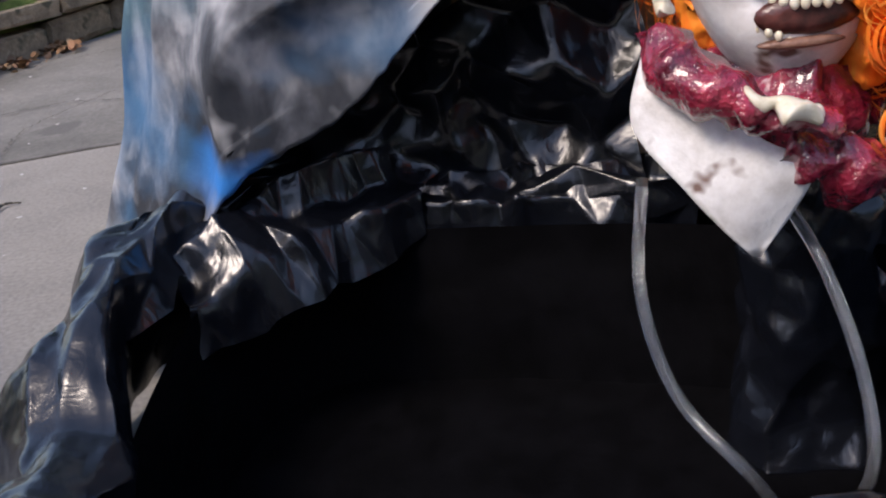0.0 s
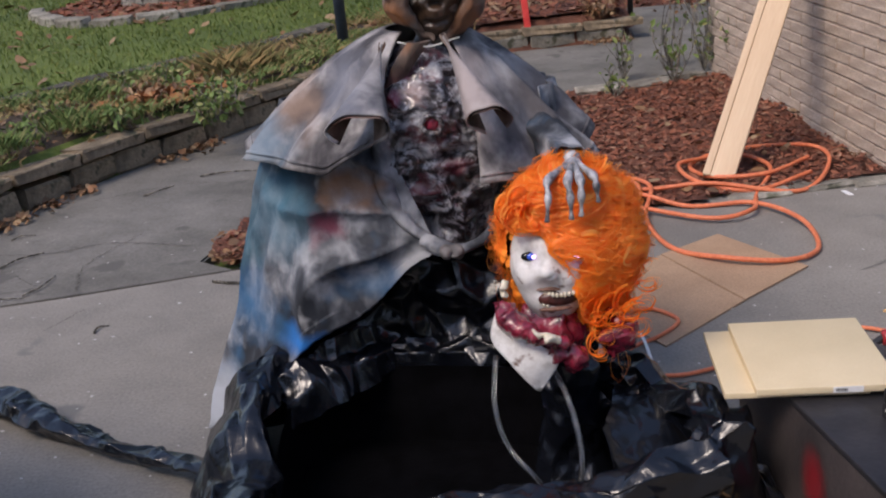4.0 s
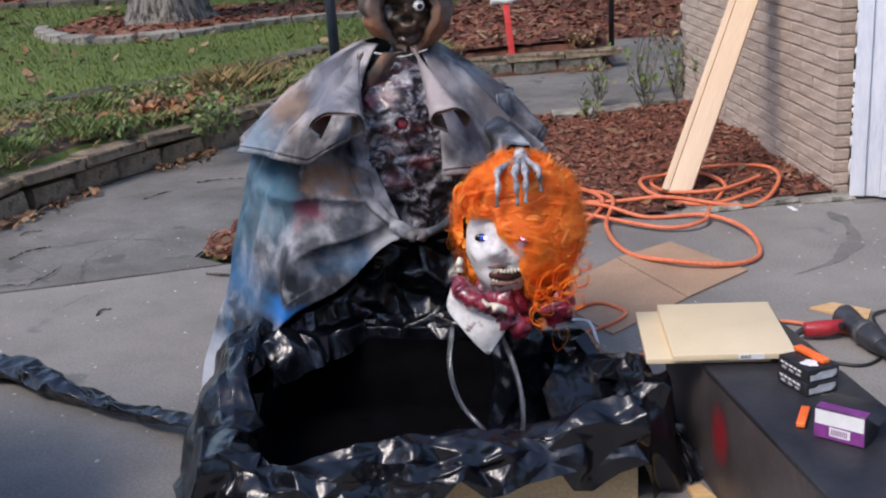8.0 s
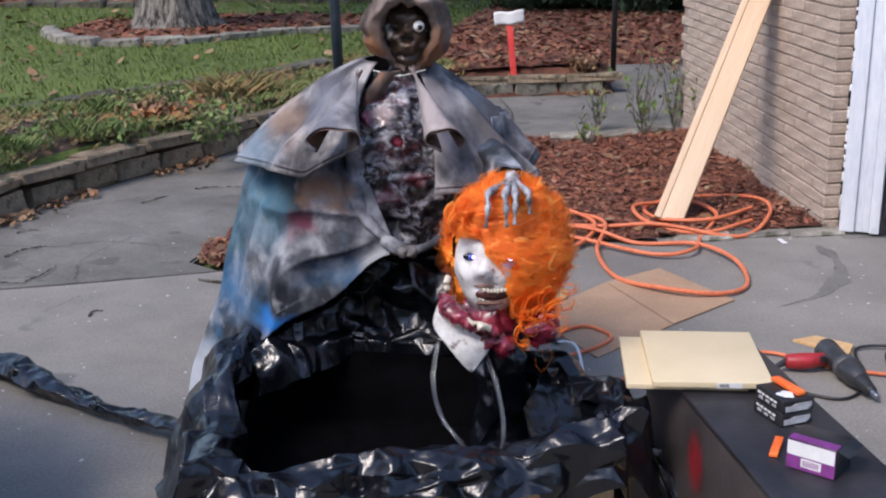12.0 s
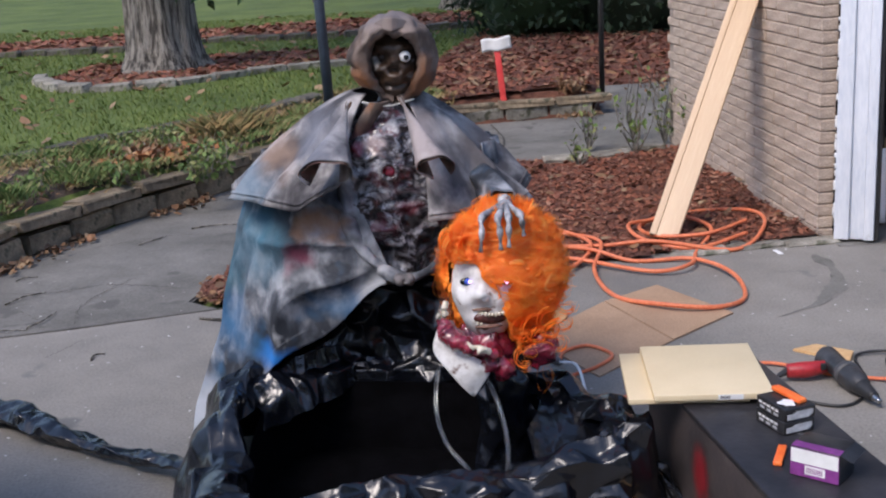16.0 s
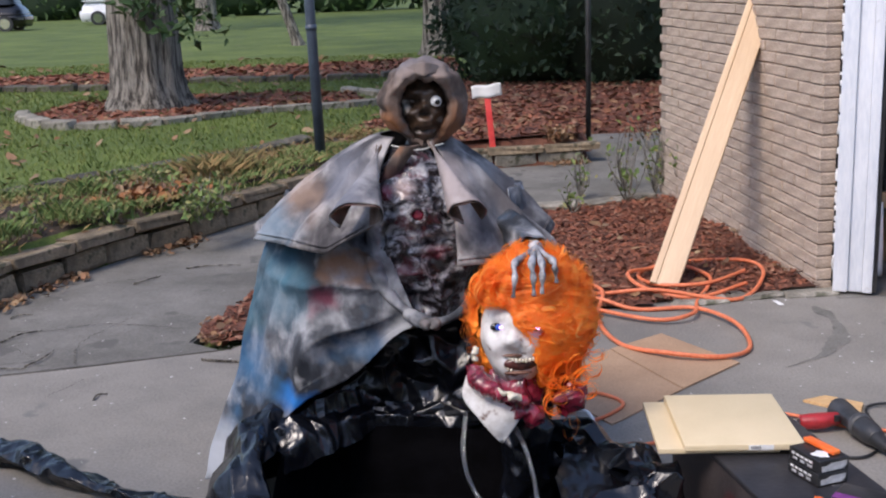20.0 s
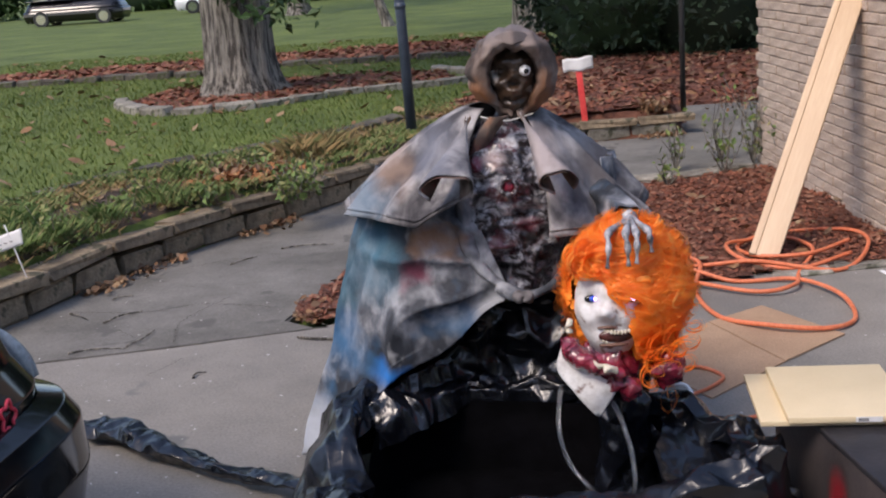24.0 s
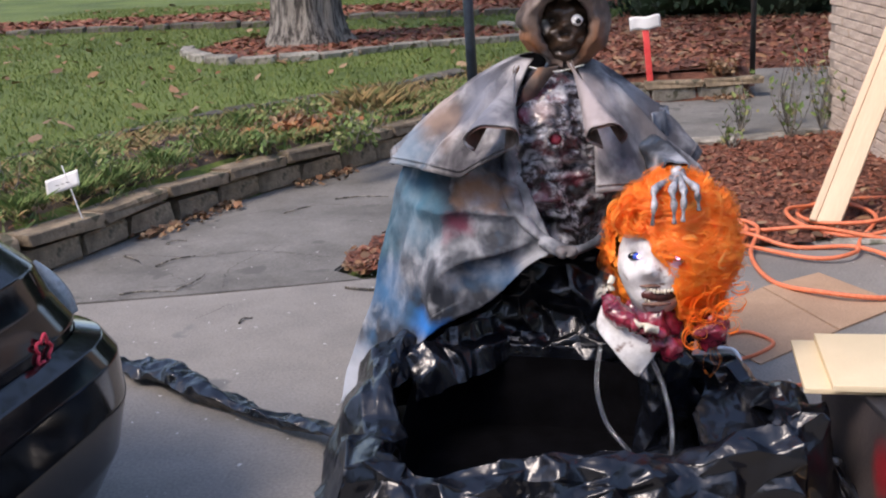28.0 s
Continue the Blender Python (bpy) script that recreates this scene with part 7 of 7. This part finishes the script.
# ---------------------------------------------------------------- cars
def car(name, label, m, paint, parts_fine=True):
    """A rounded hatchback whose rear faces +x; 4.2 m long, 1.76 m wide."""
    t = thing(name, label, "car", m)

    def ring(u, inset, squeeze=1.0):
        a = 2 * math.pi * u
        e = 0.30
        cx, sy = math.cos(a), math.sin(a)
        x = math.copysign(abs(cx) ** e, cx) * (2.1 - inset) - 2.1
        y = math.copysign(abs(sy) ** e, sy) * (0.88 - inset * squeeze)
        return x, y

    def band(zs, n=96):
        def at(u, v):
            k = v * (len(zs) - 1)
            i = min(len(zs) - 2, int(k))
            q = k - i
            q = q * q * (3 - 2 * q)
            inset = zs[i][1] + (zs[i + 1][1] - zs[i][1]) * q
            x, y = ring(u, inset)
            return x, y, zs[i][0] + (zs[i + 1][0] - zs[i][0]) * q
        return grid(n, (len(zs) - 1) * 6, at, True)
    part("bumper", band([(0.17, 0.10), (0.29, 0.04), (0.44, 0.01), (0.56, 0.016), (0.615, 0.045), (0.64, 0.10)]), paint, t, "bulging glossy bumper")
    part("body", band([(0.60, 0.14), (0.625, 0.105), (0.67, 0.10), (0.75, 0.14), (0.83, 0.165), (0.90, 0.225), (1.06, 0.38)]), paint, t)

    def cabin(inset0, z0, inset1, z1):
        def at(u, v):
            i0 = inset0 + (inset1 - inset0) * v
            x, y = ring(u, i0, 0.62)
            if x < -2.1:
                x = -2.1 + (x + 2.1) * (0.62 - 0.25 * v)
            return x, y, z0 + (z1 - z0) * v
        return grid(72, 6, at, True)
    hood_b = bmesh.new()
    part("hood_panel", join(hood_b, box(1.9, 1.5, 0.04, (-3.05, 0, 1.05), 0.02)), paint, t)
    part("glass_band", cabin(0.38, 1.06, 0.52, 1.44), CAR_GLASS, t, "dark glass")
    roof = cabin(0.52, 1.44, 0.64, 1.52)
    bmesh.ops.holes_fill(roof, edges=[e for e in roof.edges if e.is_boundary and e.verts[0].co.z > 1.51])
    part("roof_panel", roof, paint, t)
    under = bmesh.new()
    part("underbody", join(under, box(3.6, 1.5, 0.2, (-2.1, 0, 0.28), 0.02)), RUBBER, t)
    for x in (-0.75, -3.35):
        for y in (-0.8, 0.8):
            w = part("wheel", tube([(x, y - 0.1, 0.31), (x, y, 0.31), (x, y + 0.1, 0.31)], 0.31, 4, 28), RUBBER, t, "black tyre", False)
            part("rim", tube([(x, y - 0.105, 0.31), (x, y, 0.31), (x, y + 0.105, 0.31)], 0.2, 2, 20), CHROME, w, "", False)
    if parts_fine:
        part("tail_light", tube([(-0.285, 0.655, 0.80), (-0.255, 0.665, 0.75), (-0.225, 0.672, 0.695), (-0.20, 0.672, 0.645)], lambda q: 0.006 + 0.020 * math.sin(2.6 * q), 14, 10), PALE_LENS, t, "pale glassy tail light beside the tailgate")
        ringp = [(-0.098, 0.35 + 0.030 * (1 + 0.24 * math.cos(5 * g)) * math.cos(g), 0.662 + 0.034 * (1 + 0.24 * math.cos(5 * g)) * math.sin(g)) for g in (2 * math.pi * k / 20 for k in range(21))]
        part("emblem", tube(ringp, 0.005, 80, 6), EMBLEM_RED, t, "red outlined emblem")
        part("badge", box(0.006, 0.024, 0.014, (-0.098, 0.40, 0.625), 0.002), CHROME, t, "small bright badge")
    return t


car("car", "glossy black hatchback parked on the driveway", pose(-1.33, 1.12, 0, 0, 0, -6), CAR_BLACK)
car("car", "dark car parked far across the lawn", pose(-15.0, 47, 0.2, 0, 0, 0), CAR_BLACK, False)
car("car", "white car parked far across the lawn", pose(-10.0, 52, 0.2, 0, 0, 5), WHITE_VAN, False)


# ---------------------------------------------------------------- bricks of the garage wall
def bricks():
    def mould(sx, sy, sz, seed):
        r = random.Random(seed)
        b = bmesh.new()
        bmesh.ops.create_cube(b, size=1, matrix=Matrix.Diagonal((sx, sy, sz, 1)))
        bmesh.ops.bevel(b, geom=b.edges[:], offset=0.006, segments=1, affect="EDGES")
        for v in b.verts:
            v.co += Vector((r.uniform(-1, 1), r.uniform(-1, 1), r.uniform(-1, 1))) * 0.0025
        return mesh_of("brick", b, BRICK, smooth=False)
    whole = [mould(0.09, 0.336, 0.0595, 80 + k) for k in range(5)]
    half = [mould(0.09, 0.164, 0.0595, 90 + k) for k in range(3)]
    r = random.Random(9)
    spots, rest_v, rest_f = [], [], []
    for c in range(41):
        z = 0.03 + 0.0645 * c
        y = 0.0
        if c % 2:
            spots.append((0.082, z, half))
            y = 0.172
        while y < 2.85:
            spots.append((y + 0.168, z, whole))
            y += 0.344
    spots.sort(key=lambda q: (q[1] > 1.95, q[0] + q[1] * 0.3))
    for i, (y, z, kinds) in enumerate(spots):
        m = pose(0.047 + r.uniform(-0.003, 0.003), y, z, r.uniform(-0.2, 0.2), r.uniform(-2.0, 2.0), r.uniform(-0.3, 0.3))
        me = r.choice(kinds)
        if i < 300:
            part("brick", me, None, wall_west, m=m)
        else:
            o = len(rest_v)
            rest_v += [m @ v.co for v in me.vertices]
            rest_f += [[o + k for k in f.vertices] for f in me.polygons]
    me = bpy.data.meshes.new("bricks")
    me.from_pydata(rest_v, [], rest_f)
    me.materials.append(BRICK)
    tagged(part("bricks", me, None, wall_west), kind="stuff")


bricks()
